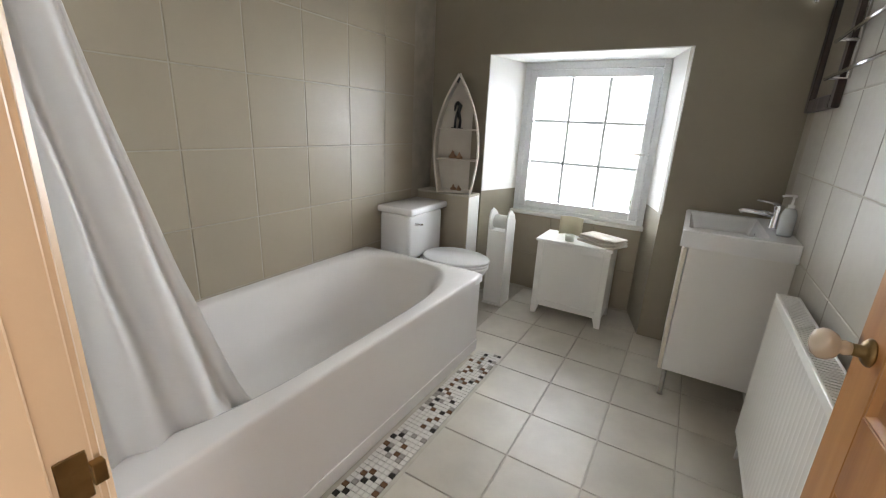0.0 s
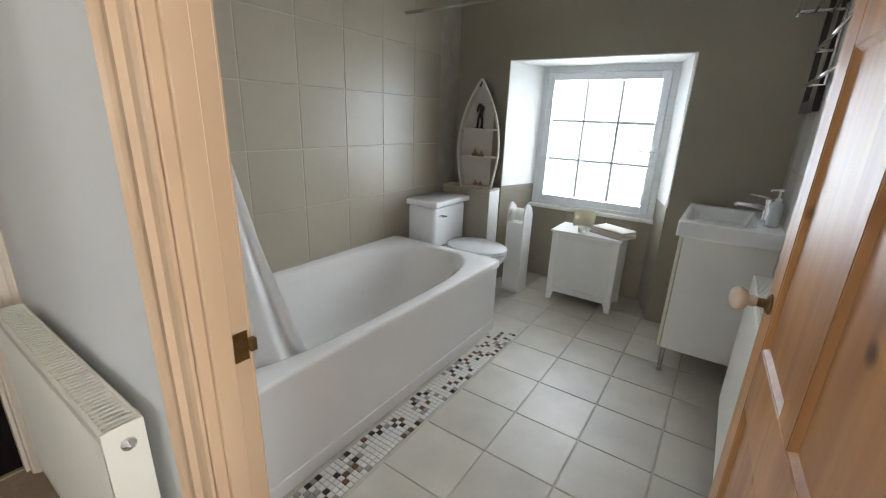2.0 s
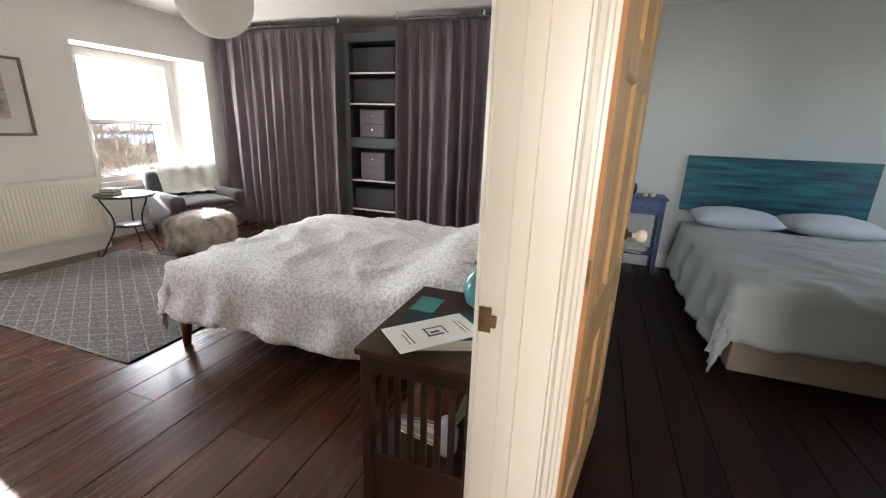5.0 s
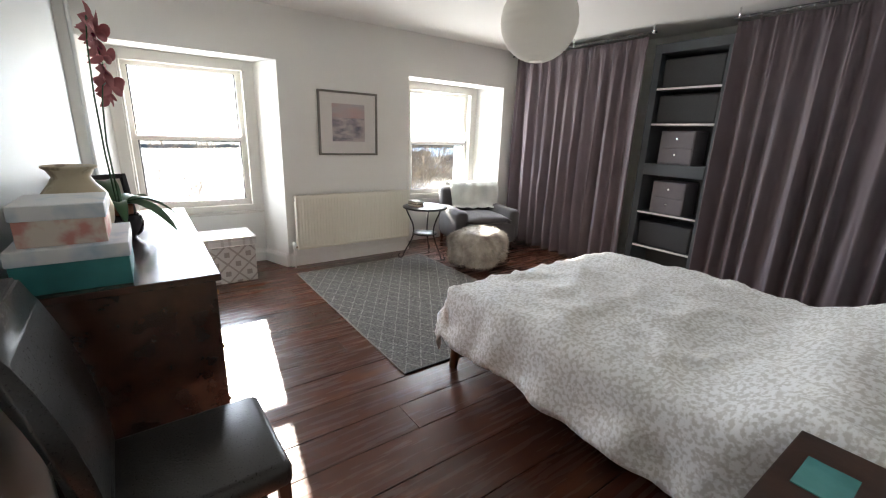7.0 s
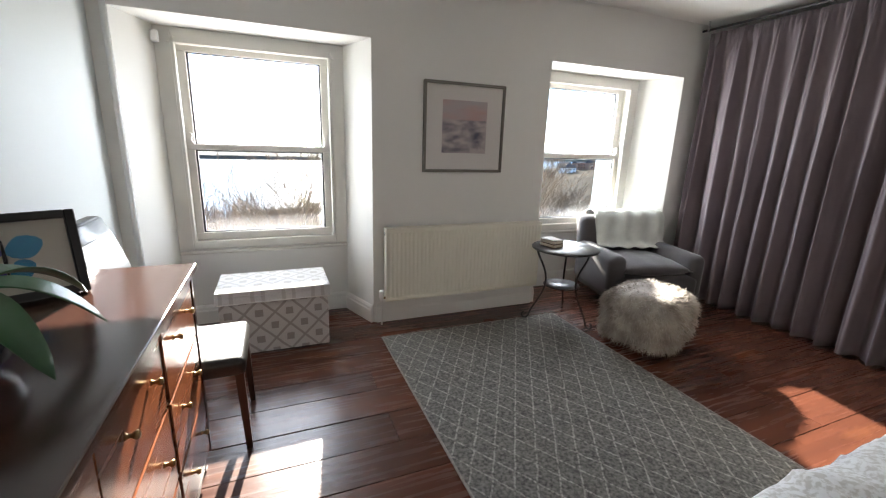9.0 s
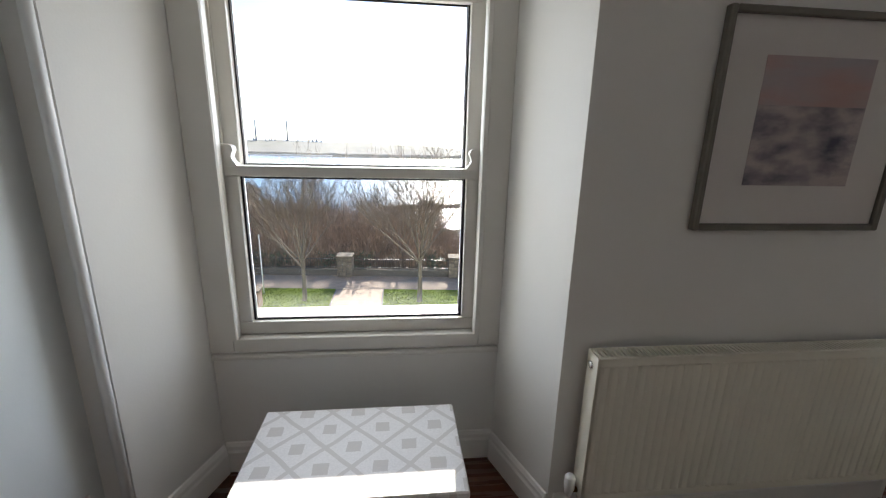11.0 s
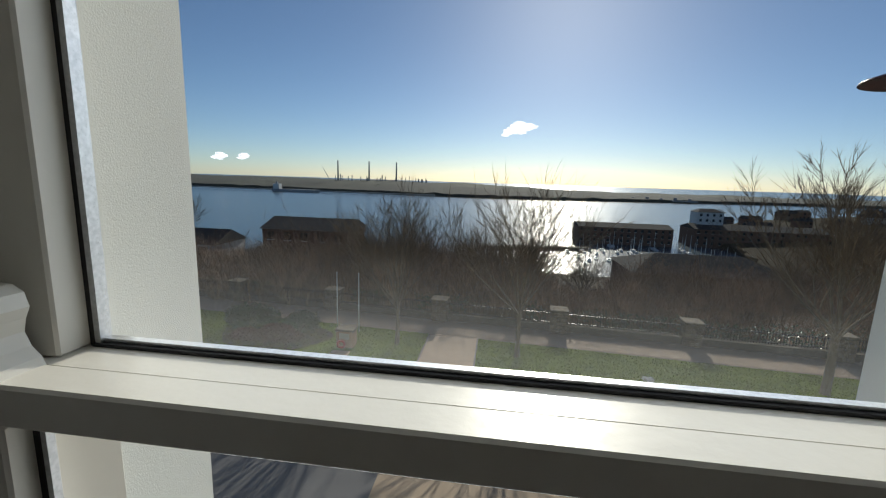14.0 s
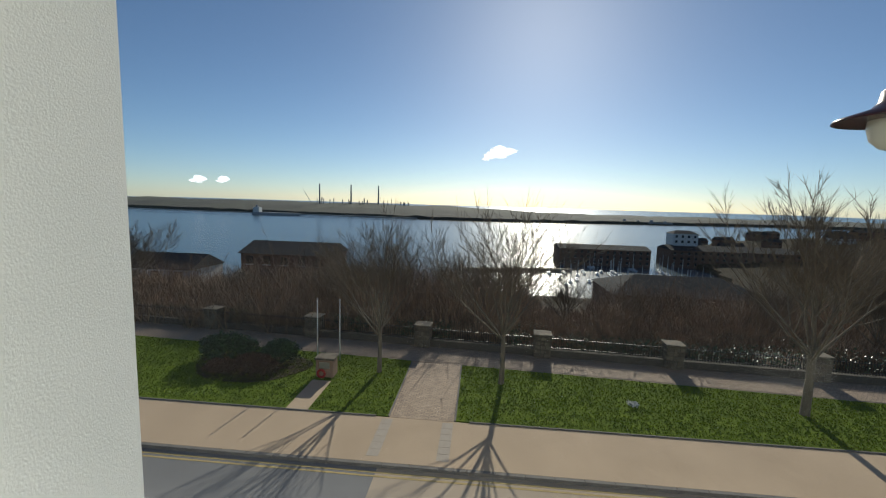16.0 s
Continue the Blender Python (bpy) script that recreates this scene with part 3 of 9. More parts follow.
def drape(x0, x1, y0, y1, top, drops, step=0.05, wrinkle=0.012, flare=0.10, seed=0.0, crown=0.0, edge=0.06, hem=0.03):
    """A cloth laid over a block: drops are how far it hangs past the sides -x, +x, -y, +y. Folds form where it hangs."""
    bm = bmesh.new()
    dl, dr, df, db = drops
    nx, ny = int((x1 - x0 + dl + dr) / step) + 1, int((y1 - y0 + df + db) / step) + 1
    grid = []
    for i in range(nx + 1):
        row = []
        for j in range(ny + 1):
            s, t = x0 - dl + (x1 - x0 + dl + dr) * i / nx, y0 - df + (y1 - y0 + df + db) * j / ny
            cx, cy = min(max(s, x0), x1), min(max(t, y0), y1)
            ox, oy = s - cx, t - cy
            d = math.hypot(ox, oy)
            mid = math.sin(math.pi * (cx - x0) / (x1 - x0)) * math.sin(math.pi * min(1, max(0, (cy - y0) / (y1 - y0))))
            z = top + crown * mid ** 0.6
            w = wrinkle * (0.6 * fbm(s, t, seed, 3.2) + 0.7 * fbm(s, t, seed + 5, 7.5) + 0.35 * fbm(s, t, seed + 9, 17))
            ridge = 1 - abs(fbm(s, t, seed + 3, 2.4))
            w += wrinkle * 0.9 * max(0, ridge - 0.82) * 5
            crease = 1 - abs(fbm((s + t) * 0.9 + seed, (s - 0.6 * t) * 3.6, seed + 4))
            w += wrinkle * 1.5 * max(0, crease - 0.86) * 6
            fine = 1 - abs(fbm(s * 4.5 + 0.8 * t, t * 1.5 - 0.5 * s, seed + 12)) * 1.6
            w += wrinkle * 0.8 * max(0, fine - 0.80) * 5 * max(0, 0.4 + fbm(s, t, seed + 15, 1.3))
            x, y = cx, cy
            if d > 0:
                ux, uy = ox / d, oy / d
                r = edge
                if d < r * 1.57:
                    a = d / r
                    out, down = r * math.sin(a), r * (1 - math.cos(a))
                else:
                    out, down = r, r + d - r * 1.57
                along = s * abs(uy) + t * abs(ux)
                fold = math.sin(along * 17 + seed * 3 + 2.5 * fbm(s, t, seed, 1.7)) * 0.5 + fbm(s, t, seed + 2, 6)
                out += down * flare + fold * 0.036 * min(1, down / 0.25)
                x, y = cx + ux * out, cy + uy * out
                z -= down + hem * fbm(s, t, seed + 7, 2.2) * min(1, down / 0.2)
            row.append(bm.verts.new((x, y, z + w)))
        grid.append(row)
    for i in range(nx):
        for j in range(ny):
            bm.faces.new((grid[i][j], grid[i + 1][j], grid[i + 1][j + 1], grid[i][j + 1]))
    return bm


def thicken(ob, depth):
    md = ob.modifiers.new("thickness", "SOLIDIFY")
    md.thickness, md.offset = depth, 0
    return ob


def cushion(bm, x0, x1, y0, y1, z0, z1, n=14, pinch=0.75, seed=0.0, crease=0.01):
    """A stuffed pillow: fat in the middle, thin at the seams."""
    for sgn in (1, -1):
        g = []
        for i in range(n + 1):
            row = []
            for j in range(n + 1):
                u, v = i / n * 2 - 1, j / n * 2 - 1
                h = ((1 - u * u) * (1 - v * v)) ** 0.42
                zc = (z0 + z1) / 2
                pull = 1 - 0.06 * (u * u * v * v) ** 0.5 - 0.05 * (1 - abs(u)) * abs(v) - 0.05 * (1 - abs(v)) * abs(u)
                x, y = (x0 + x1) / 2 + u * (x1 - x0) / 2 * pull, (y0 + y1) / 2 + v * (y1 - y0) / 2 * pull
                row.append(bm.verts.new((x, y, zc + sgn * (z1 - z0) / 2 * h + crease * fbm(x, y, seed + sgn, 9) * h)))
            g.append(row)
        for i in range(n):
            for j in range(n):
                bm.faces.new((g[i][j], g[i + 1][j], g[i + 1][j + 1], g[i][j + 1]))
    bmesh.ops.remove_doubles(bm, verts=bm.verts, dist=0.0006)
    return bm

# ---- structure ----
CEIL = 2.60
OUT_Y, IN_Y = 6.79, 5.94

# floors: bases under the boards, tiles and carpet
setting("floor_base", one_box(-2.5, 6.3, -3.9, 6.4, -0.22, -0.03), M["gap"], "dark timber floor base under boards and tiles", "floor")
setting("ceiling", one_box(-2.6, 6.4, -3.9, 6.79, CEIL, CEIL + 0.2), M["ceiling"], "plain off-white painted plaster ceiling", "ceiling")

# window wall of the front bedroom, with splayed recesses that reach the floor
bm = bmesh.new()
prism(bm, ((0.45, IN_Y), (0.79, IN_Y), (0.92, 6.31), (0.92, 6.53), (0.94, OUT_Y), (0.45, OUT_Y)), 0, CEIL)
prism(bm, ((2.28, IN_Y), (3.79, IN_Y), (3.925, 6.31), (3.925, 6.53), (3.94, OUT_Y), (2.12, OUT_Y), (2.145, 6.53), (2.145, 6.31)), 0, CEIL)
prism(bm, ((5.32, IN_Y), (6.3, IN_Y), (6.3, OUT_Y), (5.13, OUT_Y), (5.15, 6.53), (5.15, 6.31)), 0, CEIL)
for x0, x1 in ((0.79, 2.28), (3.79, 5.32)):
    box(bm, x0 - 0.001, x1 + 0.001, IN_Y, OUT_Y, 2.12, CEIL)
    box(bm, x0 + 0.125, x1 - 0.135, 6.33, OUT_Y, 0, 0.60)
setting("wall_front", bm, M["wall_cream"], "warm white plaster wall with deep splayed window recesses", "wall")

# building front below and above, and its flanks
bm = bmesh.new()
box(bm, -9, 14, 6.45, OUT_Y, -6.8, 0.0)
box(bm, -9, 0.5, 6.45, OUT_Y, 0.0, 5.0)
box(bm, 6.3, 14, 6.45, OUT_Y, 0.0, 5.0)
box(bm, 0.5, 6.3, 6.45, OUT_Y, CEIL + 0.2, 5.0)
M["render"] = surf("white_roughcast_render", (0.75, 0.775, 0.76), (0.71, 0.735, 0.72), rough=0.85, scale=5, bump=0.35, bscale=300, bdist=0.002)
setting("wall_outside", bm, M["render"], "white roughcast outside wall of the house", "wall")

bm = bmesh.new()
for a, b, c, d in ((0.94, 2.12, 0.965, 2.10), (3.94, 5.13, 3.965, 5.11)):
    # outer reveals, roughcast
    prism(bm, ((a - 0.02, OUT_Y + 0.002), (a, OUT_Y + 0.002), (c + 0.004, 6.53), (c - 0.02, 6.53)), 0.50, 2.1)
    prism(bm, ((b + 0.02, OUT_Y + 0.002), (d + 0.02, 6.53), (d - 0.004, 6.53), (b, OUT_Y + 0.002)), 0.50, 2.1)
setting("wall_reveal", bm, M["render"], "white roughcast outer window reveals", "wall")
for a, b in ((0.93, 2.13), (3.93, 5.14)):
    bm = bmesh.new()
    extrude_profile(bm, ((6.53, 0.595), (6.53, 0.66), (6.76, 0.532), (6.79, 0.517), (6.79, 0.44), (6.72, 0.44), (6.68, 0.50)), (a, 0, 0), (b, 0, 0), (0, 1, 0), (0, 0, 1))
    setting("window_sill", bm, M["sill_cream"], "cream painted sloping outer window sill", "sill")

# bedroom side walls and the partition with the doorway
setting("wall_west", one_box(0.45, 0.69, 1.146, IN_Y, 0, CEIL), M["wall_cool"], "cool white painted bedroom wall, colour darkened against strong window light", "wall")
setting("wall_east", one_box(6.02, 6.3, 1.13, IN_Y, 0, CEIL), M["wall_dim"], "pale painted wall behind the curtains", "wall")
bm = bmesh.new()
box(bm, -2.5, 0.655, 0.985, 1.145, 0, CEIL)
box(bm, 1.70, 6.3, 0.985, 1.145, 0, CEIL)
box(bm, 0.655, 1.70, 0.985, 1.145, 2.05, CEIL)
setting("wall_partition", bm, M["wall_white"], "white painted partition wall with a doorway", "wall")
# landing walls
bm = bmesh.new()
box(bm, 0.53, 1.83, -0.128, -0.03, 0, CEIL)
box(bm, -2.5, -0.42, -0.128, -0.03, 0, CEIL)
box(bm, -0.42, 0.53, -0.128, -0.03, 2.05, CEIL)
setting("wall_landing", bm, M["wall_white"], "white painted landing wall with a bathroom doorway", "wall")
bm = bmesh.new()
box(bm, 1.931, 2.05, -3.1, -0.166, 0, CEIL)
box(bm, 1.83, 1.95, -0.164, 0.04, 0, CEIL)
box(bm, 1.834, 1.946, 0.981, 0.985, 0, CEIL)
box(bm, 1.83, 1.95, 0.04, 0.985, 2.05, CEIL)
setting("wall_back_bedroom", bm, M["wall_dim"], "pale painted wall with the back bedroom doorway", "wall")
# landing end out of view, with an opening assumed for the added daylight
bm = bmesh.new()
box(bm, -2.6, -2.45, -0.165, 1.125, 0, 0.9)
box(bm, -2.6, -2.45, -0.165, 1.125, 2.1, CEIL)
box(bm, -2.6, -2.45, -0.165, 0.07, 0.9, 2.1)
box(bm, -2.6, -2.45, 0.87, 1.125, 0.9, 2.1)
setting("wall_landing_end", bm, M["wall_white"], "unseen white painted landing end wall with an assumed window opening", "wall")
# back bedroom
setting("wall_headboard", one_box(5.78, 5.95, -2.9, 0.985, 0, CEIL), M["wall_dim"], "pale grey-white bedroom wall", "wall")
# unseen end wall, its opening placed only to suit the added lamp
bm = bmesh.new()
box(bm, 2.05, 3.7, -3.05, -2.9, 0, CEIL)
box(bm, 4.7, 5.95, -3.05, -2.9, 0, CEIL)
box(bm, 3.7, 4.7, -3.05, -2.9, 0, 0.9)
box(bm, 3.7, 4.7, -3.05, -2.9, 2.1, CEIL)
setting("wall_back_bedroom_end", bm, M["wall_dim"], "unseen pale painted bedroom wall with an assumed window opening", "wall")

# bathroom: plain painted window wall, deep recess that reaches the floor
bm = bmesh.new()
prism(bm, ((-0.62, -2.98), (0.12, -2.98), (0.24, -3.38), (0.24, -3.6), (-0.62, -3.6)), 0, CEIL)
prism(bm, ((1.40, -2.98), (1.93, -2.98), (1.93, -3.6), (1.27, -3.6), (1.27, -3.38)), 0, CEIL)
box(bm, 0.12, 1.40, -3.6, -2.98, 1.85, CEIL)
box(bm, 0.238, 1.272, -3.6, -3.38, 0, 0.66)
setting("wall_bathroom_window", bm, M["taupe"], "taupe painted bathroom wall with a deep window recess", "wall")
bm = bmesh.new()
prism(bm, ((1.402, -2.976), (1.396, -2.976), (1.264, -3.385), (1.27, -3.385)), 0.86, 1.848)
prism(bm, ((0.118, -2.976), (0.246, -3.385), (0.24, -3.385), (0.112, -2.976)), 0.86, 1.848)
prism(bm, ((0.13, -2.977), (1.39, -2.977), (1.26, -3.385), (0.25, -3.385)), 1.842, 1.8495)
setting("wall_bathroom_reveal", bm, M["gloss_white"], "white painted upper window reveals", "wall")
setting("wall_bathroom_side", one_box(1.8825, 1.93, -2.98, -0.128, 0, CEIL), M["grout"], "taupe tiled bathroom wall beside the bath", "wall")
setting("wall_bathroom_right", one_box(-0.62, -0.4735, -2.98, -0.128, 0, CEIL), M["grout"], "grey tiled bathroom wall behind the radiator", "wall")


# skirting boards
SKIRT = ((0, 0), (0.016, 0), (0.016, 0.10), (0.012, 0.112), (0.012, 0.13), (0.006, 0.145), (0, 0.15))


def skirting(p0, p1, out, label="white moulded skirting board"):
    bm = bmesh.new()
    extrude_profile(bm, SKIRT, (*p0, 0), (*p1, 0), (*out, 0), (0, 0, 1))
    return setting("baseboard", bm, M["gloss_white"], label, "skirting")


skirting((0.691, 1.2), (0.691, 5.93), (1, 0))
skirting((2.30, 5.939), (3.77, 5.939), (0, -1))
skirting((0.93, 6.329), (2.135, 6.329), (0, -1))
skirting((3.94, 6.329), (5.14, 6.329), (0, -1))
skirting((0.796, 5.942), (0.926, 6.31), (0.943, -0.333))
skirting((2.274, 5.942), (2.139, 6.31), (-0.94, -0.34))
skirting((3.796, 5.942), (3.931, 6.31), (0.94, -0.34))
skirting((0.60, -0.029), (1.73, -0.029), (0, 1))
skirting((5.779, -2.85), (5.779, 0.98), (-1, 0))
skirting((2.07, 0.984), (5.77, 0.984), (0, -1))


# door linings, stops and moulded architraves
ARCH = ((0, 0), (0.10, 0), (0.10, 0.020), (0.088, 0.026), (0.078, 0.020), (0.072, 0.014), (0.052, 0.012), (0.046, 0.020), (0.034, 0.022), (0.026, 0.012), (0.010, 0.010), (0, 0.006))


def door_frame(name, axis, a0, a1, b0, b1, stop_at, material, label, arch_b=(True, True), arch_sides=(True, True)):
    """Lining of a doorway that spans a0 to a1 along an axis, through a wall from b0 to b1."""
    ob = thing(name, (0, 0, 0), 0, label, "door frame", "", "structure")

    def bx(u0, u1, v0, v1, z0, z1, bev=0.002):
        return one_box(u0, u1, v0, v1, z0, z1, bev) if axis == "x" else one_box(v0, v1, u0, u1, z0, z1, bev)

    part("lining", bx(a0 - 0.032, a0, b0, b1, 0, 2.035), material, ob)
    part("lining", bx(a1, a1 + 0.032, b0, b1, 0, 2.035), material, ob)
    part("head", bx(a0, a1, b0, b1, 2.003, 2.035), material, ob)
    s0, s1 = stop_at
    part("stop", bx(a0, a0 + 0.013, s0, s1, 0, 2.003), material, ob)
    part("stop", bx(a1 - 0.013, a1, s0, s1, 0, 2.003), material, ob)
    part("stop", bx(a0 + 0.013, a1 - 0.013, s0, s1, 1.99, 2.003), material, ob)
    for k, (bb, out) in enumerate(((b0, -1), (b1, 1))):
        if not arch_b[k]:
            continue
        bo = bb + out * 0.001
        for side, (aa, d) in enumerate(((a0 - 0.008, -1), (a1 + 0.008, 1))):
            if not arch_sides[side]:
                continue
            bm = bmesh.new()
            if axis == "x":
                extrude_profile(bm, ARCH, (aa, bo, 0), (aa, bo, 2.115), (d, 0, 0), (0, out, 0))
            else:
                extrude_profile(bm, ARCH, (bo, aa, 0), (bo, aa, 2.115), (0, d, 0), (out, 0, 0))
            part("architrave", bm, material, ob)
        bm = bmesh.new()
        if axis == "x":
            extrude_profile(bm, ARCH, (a0 - 0.008, bo, 2.012), (a1 + 0.008, bo, 2.012), (0, 0, 1), (0, out, 0))
        else:
            extrude_profile(bm, ARCH, (bo, a0 - 0.008, 2.012), (bo, a1 + 0.008, 2.012), (0, 0, 1), (out, 0, 0))
        part("architrave", bm, material, ob)
    return ob


bath_frame = door_frame("door_frame_bathroom", "x", -0.388, 0.495, -0.128, -0.03, (-0.088, -0.05), M["warm_lit_cream_gloss"], "cream gloss painted bathroom door frame, warm lamplight in its colour, with moulded architrave")
main_frame = door_frame("door_frame_bedroom", "x", 0.685, 1.668, 0.985, 1.145, (1.05, 1.09), M["cream_gloss"], "cream gloss painted bedroom door frame with a strike plate")
back_frame = door_frame("door_frame_back_bedroom", "y", 0.072, 0.948, 1.83, 1.95, (1.86, 1.905), M["cream_gloss"], "cream gloss painted doorway at the end of the landing", (True, True), (True, False))


def strike(parent, x, y, z, d):
    part("strike_plate", one_box(min(x, x + d * 0.003), max(x, x + d * 0.003), y - 0.014, y + 0.014, z - 0.03, z + 0.03, 0.001), M["brass"], parent, "worn brass strike plate")
    part("keeper", one_box(min(x, x + d * 0.012), max(x, x + d * 0.012), y - 0.026, y - 0.013, z - 0.013, z + 0.013, 0.001), M["brass"], parent, "worn brass keeper lip")


strike(bath_frame, 0.4945, -0.108, 0.98, -1)
strike(main_frame, 1.6675, 1.132, 1.01, -1)

# carpet and thresholds
setting("floor_landing", one_box(-2.45, 1.885, -0.155, 0.985, -0.03, 0.004), M["carpet"], "fawn cut-pile carpet on the landing", "floor")
setting("floor_bedroom_threshold", one_box(0.69, 1.665, 0.985, 1.06, -0.03, 0.004), M["carpet"], "fawn carpet in the bedroom doorway", "floor")
setting("trim_threshold", one_box(1.885, 1.91, 0.073, 0.924, -0.03, 0.008, 0.003), M["brass_strip"], "thin metal carpet threshold strip", "threshold")
setting("trim_bath_threshold", one_box(-0.387, 0.494, -0.17, -0.155, -0.03, 0.007, 0.002), M["brass_strip"], "thin metal carpet threshold strip", "threshold")


def panel_door(name, width, height, label, pine, group="panelled pine doors"):
    """Six-panel door, hinge at the origin, leaf along +x, faces at y = 0 and 0.038."""
    ob = thing(name, (0, 0, 0), 0, label, "door", group)
    t, st = 0.038, 0.105
    rails = ((0.0, 0.21), (0.74, 0.90), (1.56, 1.66), (height - 0.11, height))
    for x0, x1 in ((0, st), (width - st, width)):
        part("stile", one_box(x0, x1, 0, t, 0.008, height, 0.002), pine, ob)
    for z0, z1 in rails:
        part("rail", one_box(st, width - st, 0.0003, t - 0.0003, max(z0, 0.008), z1, 0.001), pine, ob)
    mid = width / 2
    for z0, z1 in ((0.21, 0.74), (0.90, 1.56), (1.66, height - 0.11)):
        part("muntin", one_box(mid - 0.045, mid + 0.045, 0.0006, t - 0.0006, z0, z1, 0.001), pine, ob)
        for x0, x1 in ((st, mid - 0.045), (mid + 0.045, width - st)):
            bm = bmesh.new()
            box(bm, x0, x1, 0.012, t - 0.012, z0, z1)
            for yy, d in ((0.012, -1), (t - 0.012, 1)):
                for u0, u1, w0, w1 in ((x0, x1, z0, z0 + 0.014), (x0, x1, z1 - 0.014, z1)):
                    extrude_profile(bm, ((0, 0), (0.014, 0), (0.004, 0.010), (0, 0.010)), (u0, yy, w0 if w0 == z0 else w1), (u1, yy, w0 if w0 == z0 else w1), (0, 0, 1 if w0 == z0 else -1), (0, d, 0))
                for uu, dd in ((x0, 1), (x1, -1)):
                    extrude_profile(bm, ((0, 0), (0.014, 0), (0.004, 0.010), (0, 0.010)), (uu, yy, z0), (uu, yy, z1), (dd, 0, 0), (0, d, 0))
            part("panel", bm, pine, ob)
    part("hinge_edge", one_box(-0.002, 0.0002, 0.001, t - 0.001, 0.008, height), M["pine_edge"], ob, "orange-brown door edge")
    for z in (0.22, 1.05, 1.75):
        part("hinge", one_box(-0.004, -0.0015, 0.004, 0.036, z - 0.04, z + 0.04, 0.001), M["brass"], ob, "brass butt hinge")
    for yy, d in ((0, -1), (t, 1)):
        kx, kz = width - 0.055, 1.0
        rose = part("rose", lathe(bmesh.new(), ((0.026, 0), (0.026, 0.003 * d), (0.020, 0.009 * d), (0.012, 0.011 * d), (0.011, 0.03 * d)), 20, (kx, yy, kz), 1), M["brass"], ob, "aged brass door rose", True)
        part("knob", lathe(bmesh.new(), ((0.012, 0.027 * d), (0.014, 0.036 * d), (0.012, 0.042 * d), (0.022, 0.048 * d), (0.029, 0.060 * d), (0.029, 0.070 * d), (0.022, 0.080 * d), (0.008, 0.085 * d)), 24, (kx, yy, kz), 1), M["knob_white"], rose, "cream ceramic door knob", True)
    return ob


M["knob_white"] = surf("cream_ceramic_knob", (0.72, 0.62, 0.50), (0.70, 0.60, 0.48), rough=0.06, rough2=0.1, bump=0.0)
bath_door = panel_door("panel_door", 0.876, 1.985, "open stripped-pine six-panel door to the bathroom", M["pine_warm_lit"])
bath_door.matrix_world = pose(-0.412, -0.140, 0, 0, 0, -87.2)
back_door = panel_door("panel_door", 0.838, 1.985, "open stripped-pine six-panel door to the back bedroom", M["pine"])
back_door.matrix_world = pose(1.953, 0.921, 0, 0, 0, -9.5)
main_door = copy_thing(back_door, pose(0.690, 1.147, 0, 0, 0, 100.0))
tagged(main_door, "open stripped-pine six-panel door against the bedroom wall")


